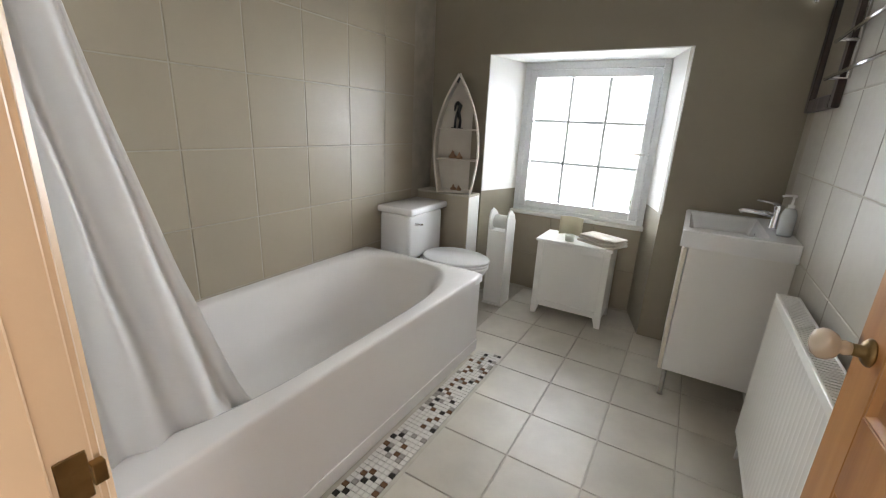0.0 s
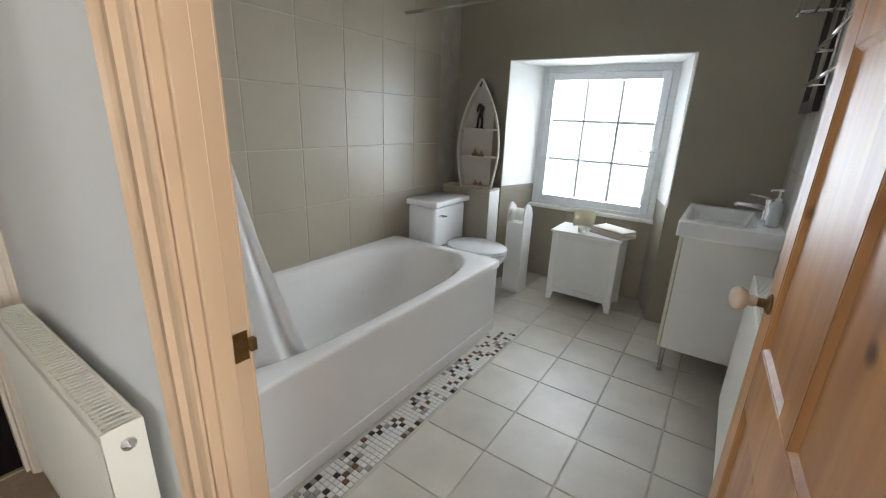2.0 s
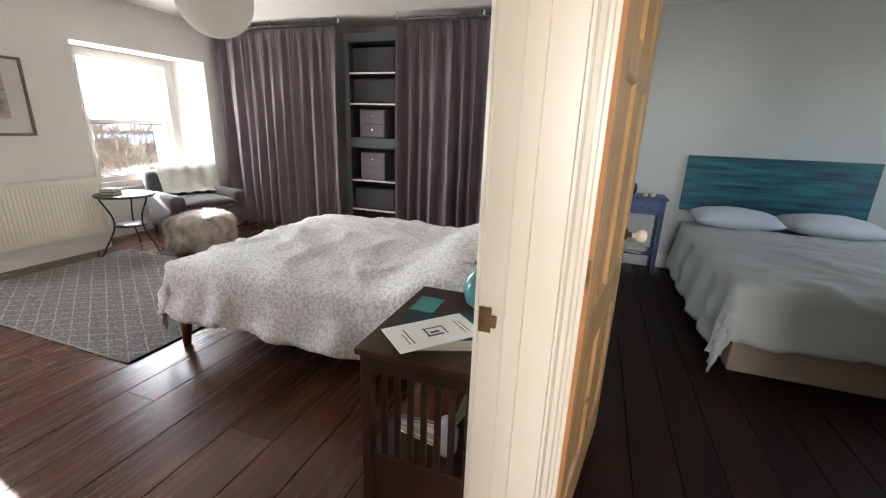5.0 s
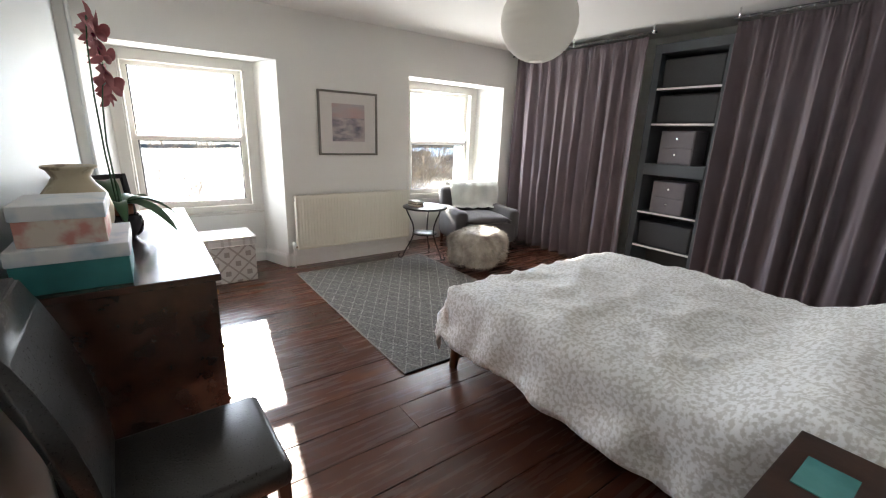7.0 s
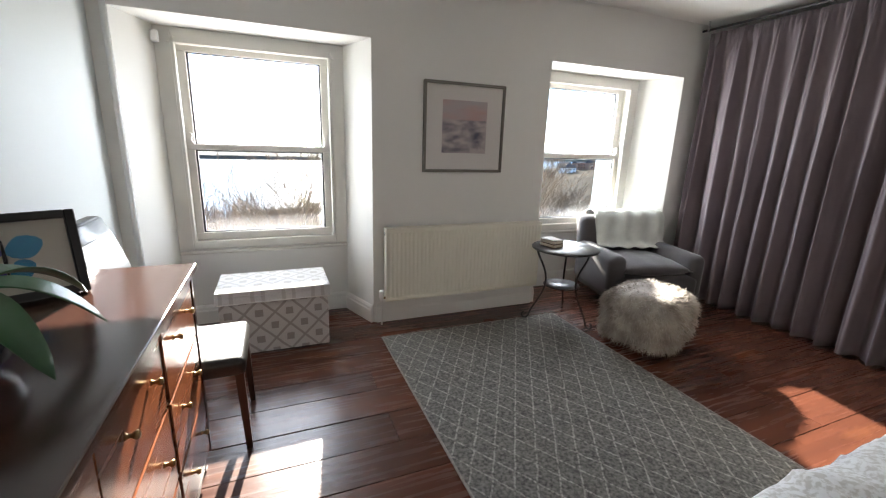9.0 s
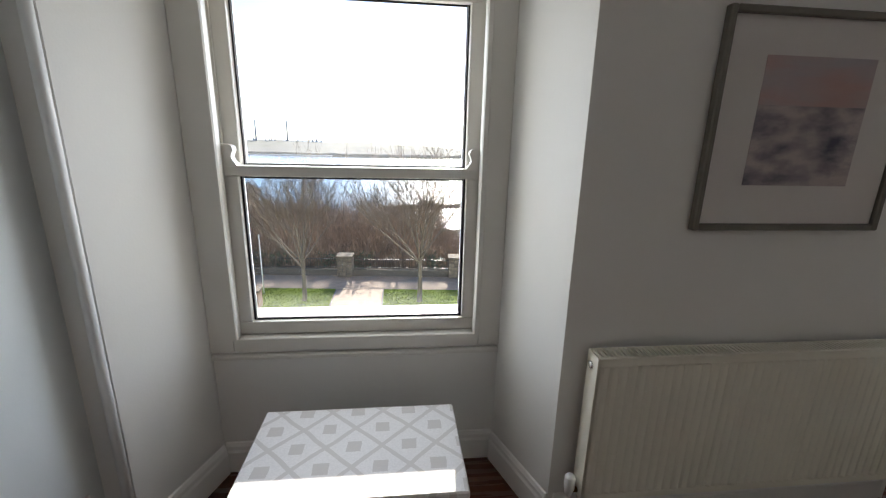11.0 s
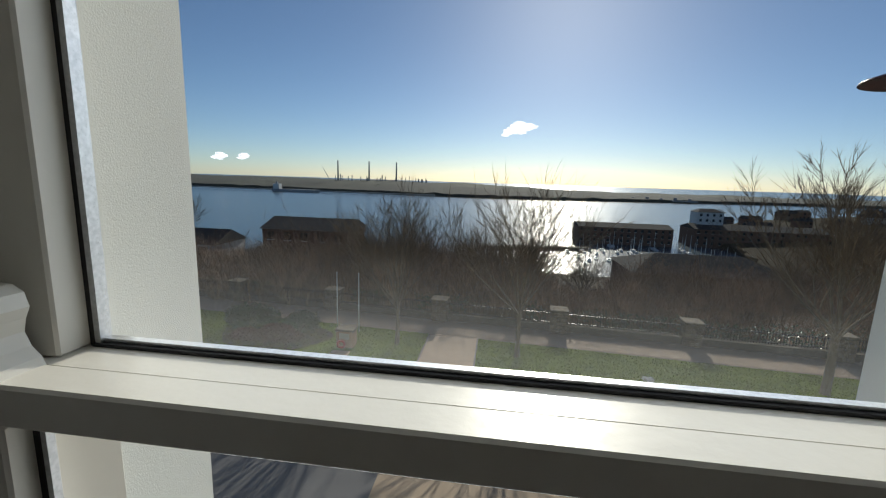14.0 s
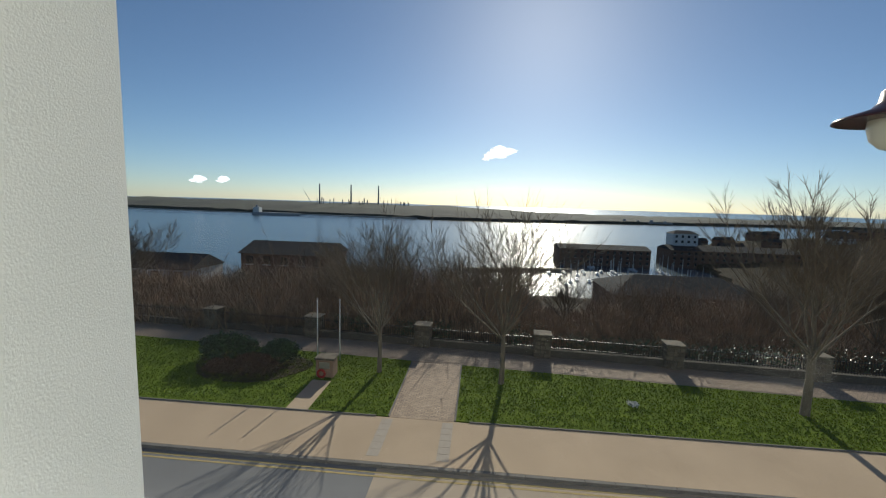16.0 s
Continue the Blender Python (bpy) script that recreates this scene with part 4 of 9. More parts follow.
# sash windows
def sash_window(name, x0, label):
    """Two-light sash window; x0 is the left edge of the opening, 1.13 wide."""
    ob = thing(name, (0, 0, 0), 0, label, "window", "sash windows", "structure")
    w = 1.135
    x1 = x0 + w
    mat = M["sash_white"]
    # box frame with staff bead, parting bead and channels
    for s, d in ((x0, 1), (x1, -1)):
        def bx(a, b, y0, y1, z0, z1, bev=0.002):
            u, v = sorted((s + d * a, s + d * b))
            return one_box(u, v, y0, y1, z0, z1, bev)
        part("jamb", bx(-0.044, 0.050, 6.312, 6.53, 0.60, 2.119), mat, ob)
        bead = bmesh.new()
        extrude_profile(bead, ((0.052, 6.300), (0.068, 6.300), (0.073, 6.308), (0.074, 6.330), (0.072, 6.348), (0.052, 6.348)), (s, 0, 0.66), (s, 0, 2.06), (d, 0, 0), (0, 1, 0))
        part("staff_bead", bead, mat, ob)
        part("parting_bead", bx(0.0505, 0.060, 6.402, 6.410, 1.37, 2.06, 0.001), mat, ob)
    part("head", one_box(x0 + 0.0505, x1 - 0.0505, 6.312, 6.53, 2.05, 2.119, 0.002), mat, ob)
    bm = bmesh.new()
    extrude_profile(bm, ((6.300, 2.05), (6.300, 2.024), (6.308, 2.018), (6.338, 2.018), (6.346, 2.024), (6.346, 2.05)), (x0 + 0.03, 0, 0), (x1 - 0.03, 0, 0), (0, 1, 0), (0, 0, 1))
    part("staff_bead", bm, mat, ob)
    part("cill", one_box(x0 + 0.0505, x1 - 0.0505, 6.312, 6.56, 0.60, 0.66, 0.004), mat, ob)
    bm = bmesh.new()
    extrude_profile(bm, ((6.329, 0.56), (6.316, 0.56), (6.308, 0.566), (6.308, 0.580), (6.316, 0.586), (6.329, 0.588)), (x0 - 0.043, 0, 0), (x1 + 0.043, 0, 0), (0, 1, 0), (0, 0, 1))
    part("inner_ledge", bm, mat, ob)
    # architrave bead round the outside
    # lower sash
    ls = part("lower_sash", one_box(x0 + 0.052, x1 - 0.052, 6.352, 6.397, 0.662, 0.718, 0.003), mat, ob)
    part("meeting_rail", one_box(x0 + 0.052, x1 - 0.052, 6.352, 6.397, 1.327, 1.368, 0.003), mat, ls)
    for s, d in ((x0, 1), (x1, -1)):
        u, v = sorted((s + d * 0.052, s + d * 0.122))
        part("stile", one_box(u, v, 6.352, 6.397, 0.718, 1.327, 0.003), mat, ls)
        horn = bmesh.new()
        extrude_profile(horn, ((0.052, 1.366), (0.122, 1.366), (0.118, 1.376), (0.108, 1.386), (0.102, 1.400), (0.106, 1.414), (0.112, 1.426), (0.108, 1.440), (0.096, 1.447), (0.052, 1.449)), (s, 6.353, 0), (s, 6.396, 0), (d, 0, 0), (0, 0, 1))
        part("sash_horn", horn, mat, ls)
        for y0, y1, z0, z1 in ((6.376, 6.384, 0.718, 1.327),):
            u, v = sorted((s + d * 0.122, s + d * 0.130))
            part("gasket", one_box(u, v, y0, y1, z0, z1), M["gasket"], ls, "black glazing gasket")
            u, v = sorted((s + d * 0.130, s + d * 0.136))
            part("spacer", one_box(u, v, y0, y1, z0, z1), M["spacer"], ls, "silver glazing spacer bar")
    for z0, z1 in ((0.718, 0.727), (1.318, 1.327)):
        part("gasket", one_box(x0 + 0.13, x1 - 0.13, 6.376, 6.384, z0, z1), M["gasket"], ls, "black glazing gasket")
    pane = part("pane", one_box(x0 + 0.125, x1 - 0.125, 6.378, 6.381, 0.72, 1.325), M["sash_glass"], ls, "clear glass pane")
    pane.visible_shadow = False
    # upper sash, outside the lower one
    us = part("upper_sash", one_box(x0 + 0.046, x1 - 0.046, 6.412, 6.464, 1.99, 2.052, 0.003), mat, ob)
    part("meeting_rail", one_box(x0 + 0.046, x1 - 0.046, 6.397, 6.466, 1.318, 1.366, 0.002), mat, us)
    for s, d in ((x0, 1), (x1, -1)):
        u, v = sorted((s + d * 0.046, s + d * 0.116))
        part("stile", one_box(u, v, 6.412, 6.464, 1.366, 1.99, 0.003), mat, us)
        u, v = sorted((s + d * 0.116, s + d * 0.122))
        part("gasket", one_box(u, v, 6.446, 6.454, 1.366, 1.99), M["gasket"], us, "black glazing gasket")
        u, v = sorted((s + d * 0.122, s + d * 0.129))
        part("spacer", one_box(u, v, 6.446, 6.460, 1.366, 1.99), M["spacer"], us, "silver glazing spacer bar")
    part("gasket", one_box(x0 + 0.12, x1 - 0.12, 6.444, 6.450, 1.366, 1.370), M["gasket"], us, "black glazing gasket")
    part("spacer", one_box(x0 + 0.12, x1 - 0.12, 6.450, 6.460, 1.366, 1.374), M["spacer"], us, "silver glazing spacer bar")
    part("gasket", one_box(x0 + 0.12, x1 - 0.12, 6.446, 6.454, 1.984, 1.99), M["gasket"], us, "black glazing gasket")
    pane = part("pane", one_box(x0 + 0.118, x1 - 0.118, 6.451, 6.454, 1.368, 1.988), M["sash_glass"], us, "clear glass pane")
    pane.visible_shadow = False
    return ob


sash_window("window_1", 0.965, "cream painted sash window in a splayed recess, looking to sea")
sash_window("window_2", 3.970, "cream painted sash window behind the armchair")

# bathroom window, nine obscured lights in a white tilt frame
bw = thing("window_3", (0, 0, 0), 0, "white nine-light bathroom window with obscured glass", "window", "", "structure")
for x0, x1, z0, z1 in ((0.24, 0.285, 0.66, 1.845), (1.225, 1.27, 0.66, 1.845), (0.285, 1.225, 1.79, 1.845), (0.285, 1.225, 0.66, 0.715)):
    part("window_frame", one_box(x0, x1, -3.44, -3.37, z0, z1, 0.004), M["upvc"], bw)
sash = part("sash", one_box(0.287, 0.345, -3.43, -3.36, 0.717, 1.788, 0.006), M["upvc"], bw)
for x0, x1, z0, z1 in ((1.165, 1.223, 0.717, 1.788), (0.345, 1.165, 1.73, 1.788), (0.345, 1.165, 0.717, 0.775)):
    part("sash_bar", one_box(x0, x1, -3.43, -3.36, z0, z1, 0.006), M["upvc"], sash)
xs = [0.345 + 0.82 * k / 3 for k in range(4)]
zs = [0.775 + 0.955 * k / 3 for k in range(4)]
for k in (1, 2):
    part("glazing_bar", one_box(xs[k] - 0.011, xs[k] + 0.011, -3.408, -3.385, 0.775, 1.73, 0.002), M["upvc"], sash)
    part("glazing_bar", one_box(0.345, 1.165, -3.407, -3.386, zs[k] - 0.011, zs[k] + 0.011, 0.002), M["upvc"], sash)
for a in range(3):
    for c in range(3):
        p = part("pane", one_box(xs[a] + 0.0115, xs[a + 1] - 0.0115, -3.401, -3.395, zs[c] + 0.0115, zs[c + 1] - 0.0115), M["frosted"], sash, "obscured glass pane")
        p.visible_shadow = False
handle = part("handle", one_box(0.302, 0.330, -3.362, -3.345, 1.17, 1.24, 0.004), M["upvc"], sash, "white window handle plate")
part("lever", tube(bmesh.new(), ((0.316, -3.345, 1.205), (0.316, -3.315, 1.205), (0.36, -3.308, 1.207), (0.43, -3.308, 1.208)), 0.008, 8), M["chrome"], handle, "chrome window lever", True)
part("window_sill", one_box(0.225, 1.285, -3.40, -3.33, 0.655, 0.685, 0.006), M["gloss_white"], bw)

# ---- bathroom ----
def bath_tub():
    ob = thing("bathtub", (0, 0, 0), 0, "white acrylic bath with a plain panel along the tiled wall", "bathtub")
    x0, x1, y0, y1, top = 0.948, 1.872, -2.165, -0.20, 0.505
    bm = bmesh.new()
    n = 96
    cx, cy = (x0 + x1) / 2 + 0.01, (y0 + y1) / 2

    def ring(hx, hy, power, z, dy=0.0):
        out = []
        for k in range(n):
            a = 2 * math.pi * k / n
            c, s = math.cos(a), math.sin(a)
            r = (abs(c) ** power + abs(s) ** power) ** (-1 / power)
            out.append(bm.verts.new((cx + hx * c * r, cy + dy + hy * s * r, z)))
        return out

    hx, hy = (x1 - x0) / 2, (y1 - y0) / 2
    rings = [ring(hx, hy, 60, top - 0.05), ring(hx, hy, 60, top - 0.014), ring(hx - 0.002, hy - 0.002, 60, top - 0.005), ring(hx - 0.009, hy - 0.009, 60, top - 0.0005), ring(hx - 0.014, hy - 0.014, 60, top), ring(hx - 0.066, hy - 0.066, 3.6, top),
             ring(hx - 0.082, hy - 0.084, 3.4, top - 0.010), ring(hx - 0.105, hy - 0.12, 2.8, top - 0.06), ring(hx - 0.14, hy - 0.24, 2.7, top - 0.26),
             ring(hx - 0.18, hy - 0.33, 2.6, top - 0.36), ring(hx - 0.26, hy - 0.48, 2.4, top - 0.395), ring(0.02, 0.05, 2, top - 0.40)]
    for r, s in zip(rings, rings[1:]):
        for k in range(n):
            bm.faces.new((r[k], r[(k + 1) % n], s[(k + 1) % n], s[k]))
    bm.faces.new(rings[-1])
    part("tub", bm, M["acrylic"], ob, "", True)
    part("side_panel", one_box(x0 + 0.022, x0 + 0.034, y0 + 0.022, y1, 0.0, top - 0.05, 0.002), M["acrylic"], ob)
    part("plinth_strip", one_box(x0 + 0.014, x0 + 0.022, y0 + 0.022, y1, 0.0, 0.07, 0.002), M["acrylic"], ob)
    part("end_panel", one_box(x0 + 0.034, x1, y0 + 0.022, y0 + 0.034, 0.0, top - 0.05, 0.002), M["acrylic"], ob)
    part("overflow", lathe(bmesh.new(), ((0.026, 0), (0.026, 0.006), (0.018, 0.010)), 20, (cx - 0.30, y0 + 0.62, 0.30), 0), M["chrome"], ob, "chrome overflow cover", True)
    part("waste", lathe(bmesh.new(), ((0.032, 0), (0.030, 0.006), (0.012, 0.008)), 20, (cx, cy, top - 0.398)), M["chrome"], ob, "chrome waste", True)
    return ob


bath_tub()

# shower curtain that hangs into the bath
ob = thing("shower_curtain", (0, 0, 0), 0, "white fabric shower curtain gathered at the bath's end", "curtain")
bm = bmesh.new()
nz, nu = 34, 60
g = []
for i in range(nz + 1):
    z = 0.40 + (2.06 - 0.40) * i / nz
    row = []
    for j in range(nu + 1):
        u = j / nu
        spread = 0.57 - 0.43 * (i / nz) ** 0.72
        x = 1.09 - 0.02 * (i / nz) + 0.026 * math.sin(u * 22 + 1.2 * fbm(u * 4, z, 2)) * (0.6 + 0.4 * i / nz) + 0.02 * fbm(u * 5, z * 2, 4)
        y = -0.17 - u * spread * (0.86 + 0.14 * (1 - i / nz)) + 0.012 * fbm(u * 6, z * 3, 8)
        row.append(bm.verts.new((x, y, z)))
    g.append(row)
for i in range(nz):
    for j in range(nu):
        bm.faces.new((g[i][j], g[i + 1][j], g[i + 1][j + 1], g[i][j + 1]))
thicken(part("cloth", bm, M["shower_cloth"], ob, "", True), 0.002)
part("rail", tube(bmesh.new(), ((1.05, -0.166, 2.08), (1.05, -1.6, 2.08), (1.10, -2.2, 2.08), (1.5, -2.25, 2.08), (1.87, -2.25, 2.08)), 0.011, 10), M["chrome"], ob, "chrome curtain rail", True)
for k in range(9):
    part("ring", tube(bmesh.new(), [(1.05 + 0.022 * math.cos(a), -0.2 - 0.05 * k, 2.078 + 0.024 * math.sin(a)) for a in [2 * math.pi * q / 10 for q in range(11)]], 0.003, 5), M["chrome"], ob)

# lavatory
ob = thing("toilet", (0, 0, 0), 0, "white ceramic close-coupled lavatory with its lid down", "toilet")
part("cistern", one_box(1.605, 1.878, -2.74, -2.30, 0.40, 0.735, 0.03, 3), M["ceramic"], ob, "", True)
part("cistern_lid", one_box(1.575, 1.879, -2.765, -2.275, 0.735, 0.785, 0.016, 3), M["ceramic"], ob, "", True)
part("lever", tube(bmesh.new(), ((1.606, -2.37, 0.665), (1.588, -2.37, 0.665), (1.582, -2.39, 0.662), (1.580, -2.42, 0.658)), (0.012, 0.011, 0.008, 0.007), 10), M["chrome"], ob, "chrome flush lever", True)
bm = bmesh.new()
secs = ((0.0, 0.12, 0.26, 1.42), (0.03, 0.115, 0.25, 1.42), (0.16, 0.10, 0.20, 1.44), (0.26, 0.13, 0.22, 1.41), (0.34, 0.175, 0.255, 1.38), (0.385, 0.185, 0.27, 1.37), (0.40, 0.182, 0.268, 1.37))
rings = []
for z, wy, wx, xc in secs:
    rings.append([bm.verts.new((xc + wx * math.cos(2 * math.pi * k / 28), -2.53 + wy * math.sin(2 * math.pi * k / 28), z)) for k in range(28)])
for r, s in zip(rings, rings[1:]):
    for k in range(28):
        bm.faces.new((r[k], r[(k + 1) % 28], s[(k + 1) % 28], s[k]))
bm.faces.new(rings[-1])
part("bowl", bm, M["ceramic"], ob, "", True)
for nm, z0, z1, grow in (("seat", 0.402, 0.422, 0.004), ("lid", 0.424, 0.446, 0.006)):
    bm = bmesh.new()
    rr = []
    for z, q in ((z0, 0.97), (z0 + 0.004, 1.0), (z1 - 0.006, 1.0), (z1, 0.95)):
        rr.append([bm.verts.new((1.375 + (0.272 + grow) * q * math.cos(a) * (1.0 if math.cos(a) < 0 else 0.82), -2.53 + (0.19 + grow) * q * math.sin(a), z)) for a in [2 * math.pi * k / 32 for k in range(32)]])
    for r, s in zip(rr, rr[1:]):
        for k in range(32):
            bm.faces.new((r[k], r[(k + 1) % 32], s[(k + 1) % 32], s[k]))
    bm.faces.new(rr[0][::-1])
    bm.faces.new(rr[-1])
    part(nm, bm, M["ceramic"], ob, "", True)
part("inlet_pipe", tube(bmesh.new(), ((1.80, -2.752, 0.46), (1.80, -2.80, 0.44), (1.80, -2.80, 0.10), (1.87, -2.80, 0.08)), 0.009, 8), M["black_iron"], ob, "dark inlet pipe", True)

# boxed-in pipe ledge and the boat shelf on it
ob = thing("pipe_boxing", (0, 0, 0), 0, "taupe tiled low pipe boxing in the corner", "ledge", "", "structure")
part("casing", one_box(1.415, 1.879, -2.979, -2.80, 0, 0.825, 0.002), M["taupe_tile"], ob)
part("ledge_top", one_box(1.408, 1.879, -2.979, -2.792, 0.825, 0.842, 0.003), M["grout"], ob)
part("corner_trim", one_box(1.409, 1.4148, -2.975, -2.7995, 0.0, 0.824, 0.001), M["gloss_white"], ob, "white tile edge trim")

ob = thing("boat_shelf", (1.585, -2.885, 0.843), 22, "rowing-boat shaped shelf, cream inside and grey outside", "shelf")
N = 16
prof = []
for k in range(N + 1):
    t = k / N
    z = t * 0.86
    w = 0.128 + 0.045 * math.sin(min(1, t / 0.55) * math.pi * 0.62) if t < 0.36 else 0.169 * (1 - ((t - 0.36) / 0.64) ** 2.1)
    prof.append((max(w, 0.004), z))
for sgn in (-1, 1):
    bm = bmesh.new()
    for (w0, z0), (w1, z1) in zip(prof, prof[1:]):
        vs = []
        for y in (-0.075, 0.075):
            for off in (0.0, -0.010):
                vs.append((bm.verts.new((sgn * max(w0 + off, 0.001), y, z0)), bm.verts.new((sgn * max(w1 + off, 0.001), y, z1))))
        a, b, c, d = vs
        for p, q in ((a, b), (b, d), (d, c), (c, a)):
            bm.faces.new((p[0], p[1], q[1], q[0]))
    bmesh.ops.remove_doubles(bm, verts=bm.verts, dist=0.0003)
    part("hull_side", bm, M["boat_out"], ob, "dark grey outer planking", True)
    bm = bmesh.new()
    for (w0, z0), (w1, z1) in zip(prof[:-1], prof[1:-1]):
        q = [(sgn * max(a, 0.002), yy, zz) for a, yy, zz in ((w0 - 0.0115, -0.062, z0), (w0 - 0.0115, 0.074, z0), (w1 - 0.0115, 0.074, z1), (w1 - 0.0115, -0.062, z1))]
        bm.faces.new([bm.verts.new(p) for p in q])
    part("lining", bm, M["boat_in"], ob, "cream painted inside")
    bm = bmesh.new()
    tube(bm, [(sgn * (w - 0.002), 0.076, z) for w, z in prof], 0.010, 6)
    part("gunwale", bm, M["boat_in"], ob, "cream painted rim", True)
bm = bmesh.new()
lo, hi = [bm.verts.new((-w + 0.009, -0.07, z)) for w, z in prof], [bm.verts.new((w - 0.009, -0.07, z)) for w, z in prof]
lo2, hi2 = [bm.verts.new((-w + 0.009, -0.062, z)) for w, z in prof], [bm.verts.new((w - 0.009, -0.062, z)) for w, z in prof]
for k in range(N):
    bm.faces.new((lo[k], hi[k], hi[k + 1], lo[k + 1]))
    bm.faces.new((lo2[k], lo2[k + 1], hi2[k + 1], hi2[k]))
part("back_board", bm, M["boat_in"], ob, "cream painted back")
for z, w in ((0.0, 0.119), (0.245, 0.150), (0.47, 0.140)):
    part("shelf_board", one_box(-w, w, -0.061, 0.07, z, z + 0.012, 0.002), M["boat_in"], ob)
for z, (ax, ay), s in ((1.10, (1.63, -2.90), 0.030), (1.10, (1.56, -2.88), 0.026), (0.857, (1.60, -2.88), 0.022), (0.857, (1.55, -2.88), 0.020)):
    sh = thing("seashell", (ax, ay, z), 0, "small tan seashell standing on the boat shelf", "shell", "shells on the boat shelf")
    bm = bmesh.new()
    lathe(bm, ((s * 0.9, 0), (s * 1.1, s * 0.4), (s * 0.7, s * 0.9), (s * 0.5, s * 1.1), (s * 0.32, s * 1.5), (s * 0.1, s * 2.0)), 12)
    part("whorl", bm, M["shell"], sh, "", True)
fg = bmesh.new()
tube(fg, ((1.575, -2.885, 1.326), (1.57, -2.885, 1.38), (1.59, -2.885, 1.44), (1.575, -2.885, 1.49), (1.60, -2.885, 1.515)), (0.012, 0.010, 0.016, 0.017, 0.010), 8)
tube(fg, ((1.615, -2.885, 1.326), (1.612, -2.885, 1.39), (1.598, -2.885, 1.44)), (0.010, 0.009, 0.012), 8)
tube(fg, ((1.598, -2.885, 1.515), (1.618, -2.885, 1.49), (1.622, -2.885, 1.45)), (0.012, 0.010, 0.006), 8)
box(fg, 1.553, 1.635, -2.905, -2.865, 1.3255, 1.331)
tagged(part("seahorse_figure", fg, M["black_iron"], None, "", True), "small dark metal figure standing on the boat shelf", "figurine")

# paper holder beside the lavatory
ob = thing("toilet_roll_stand", (1.17, -2.91, 0), 0, "white wooden freestanding toilet roll stand", "roll stand")
for x in (-0.075, 0.063):
    bm = bmesh.new()
    extrude_profile(bm, ((-0.085, 0), (0.085, 0), (0.085, 0.70), (0.06, 0.745), (0.02, 0.76), (-0.05, 0.72), (-0.085, 0.66)), (x, 0, 0), (x + 0.012, 0, 0), (0, 1, 0), (0, 0, 1))
    part("side", bm, M["gloss_white"], ob)
part("front", one_box(-0.063, 0.063, 0.07, 0.082, 0.02, 0.60, 0.001), M["gloss_white"], ob)
part("shelf", one_box(-0.063, 0.063, -0.08, 0.07, 0.58, 0.592, 0.001), M["gloss_white"], ob)
part("base", one_box(-0.082, 0.082, -0.09, 0.09, 0, 0.012, 0.002), M["gloss_white"], ob)
part("paper_roll", lathe(bmesh.new(), ((0.018, -0.05), (0.052, -0.05), (0.052, 0.05), (0.018, 0.05)), 24, (0.0, 0.01, 0.66), 0), M["paper"], ob, "white toilet roll", True)

# white cabinet below the window and what lies on it
ob = thing("laundry_cabinet", (0.615, -3.045, 0), 0, "white painted wooden laundry cabinet under the window", "cabinet")
W, D, H = 0.255, 0.155, 0.585
for sx in (-1, 1):
    for sy in (-1, 1):
        bm = bmesh.new()
        extrude_profile(bm, ((0, 0.0), (0.035, 0.0), (0.055, 0.075), (0, 0.075)), (sx * W, sy * D, 0), (sx * W, sy * (D - 0.03), 0), (-sx, 0, 0), (0, 0, 1))
        part("foot", bm, M["gloss_white"], ob)
part("body", one_box(-W, W, -D, D, 0.075, H - 0.014, 0.003), M["gloss_white"], ob)
for x0, x1, z0, z1 in ((-W, -W + 0.045, 0.075, H - 0.016), (W - 0.045, W, 0.075, H - 0.016), (-W + 0.045, W - 0.045, H - 0.06, H - 0.016), (-W + 0.045, W - 0.045, 0.075, 0.12)):
    part("front_rail", one_box(x0 + 0.001, x1 - 0.001, D, D + 0.007, z0, z1, 0.002), M["gloss_white"], ob)
part("lid", one_box(-W - 0.012, W + 0.012, -D - 0.005, D + 0.014, H - 0.014, H + 0.006, 0.004, 2), M["gloss_white"], ob)
top = H + 0.006
bm = bmesh.new()
nn = 10
gr = []
for k in range(nn + 1):
    a = (k / nn - 0.5) * 1.15
    gr.append([(0.70 - 0.155 * math.sin(a), -3.16 + 0.05 * (1 - math.cos(a)) * 6, z) for z in (top, top + 0.135)])
for k in range(nn):
    p = [bm.verts.new(q) for q in (gr[k][0], gr[k + 1][0], gr[k + 1][1], gr[k][1])]
    bm.faces.new(p)
bmesh.ops.remove_doubles(bm, verts=bm.verts, dist=0.0005)
cc = part("greeting_card", bm, M["card"], None, "", True)
thicken(cc, 0.004)
tagged(cc, "curved cream card standing on the white cabinet", "card")
cd = thing("tealight_glass", (0.66, -2.945, top), 0, "small pale glass tealight on the cabinet", "candle")
part("cup", lathe(bmesh.new(), ((0.030, 0), (0.035, 0.045), (0.031, 0.045), (0.028, 0.035)), 20), M["candle"], cd, "", True)
tw = thing("folded_towel", (0.45, -3.02, top), -25, "beige towel folded over the cabinet's corner", "towel")
for k in range(3):
    bm = bmesh.new()
    box(bm, -0.15 + 0.004 * k, 0.15 - 0.006 * k, -0.085, 0.09 - 0.005 * k, 0.001 + 0.019 * k, 0.019 + 0.019 * k, 0.009, 3)
    for v in bm.verts:
        v.co.z += 0.006 * fbm(v.co.x, v.co.y, k, 9)
    part("fold", bm, M["towel"], tw, "", True)

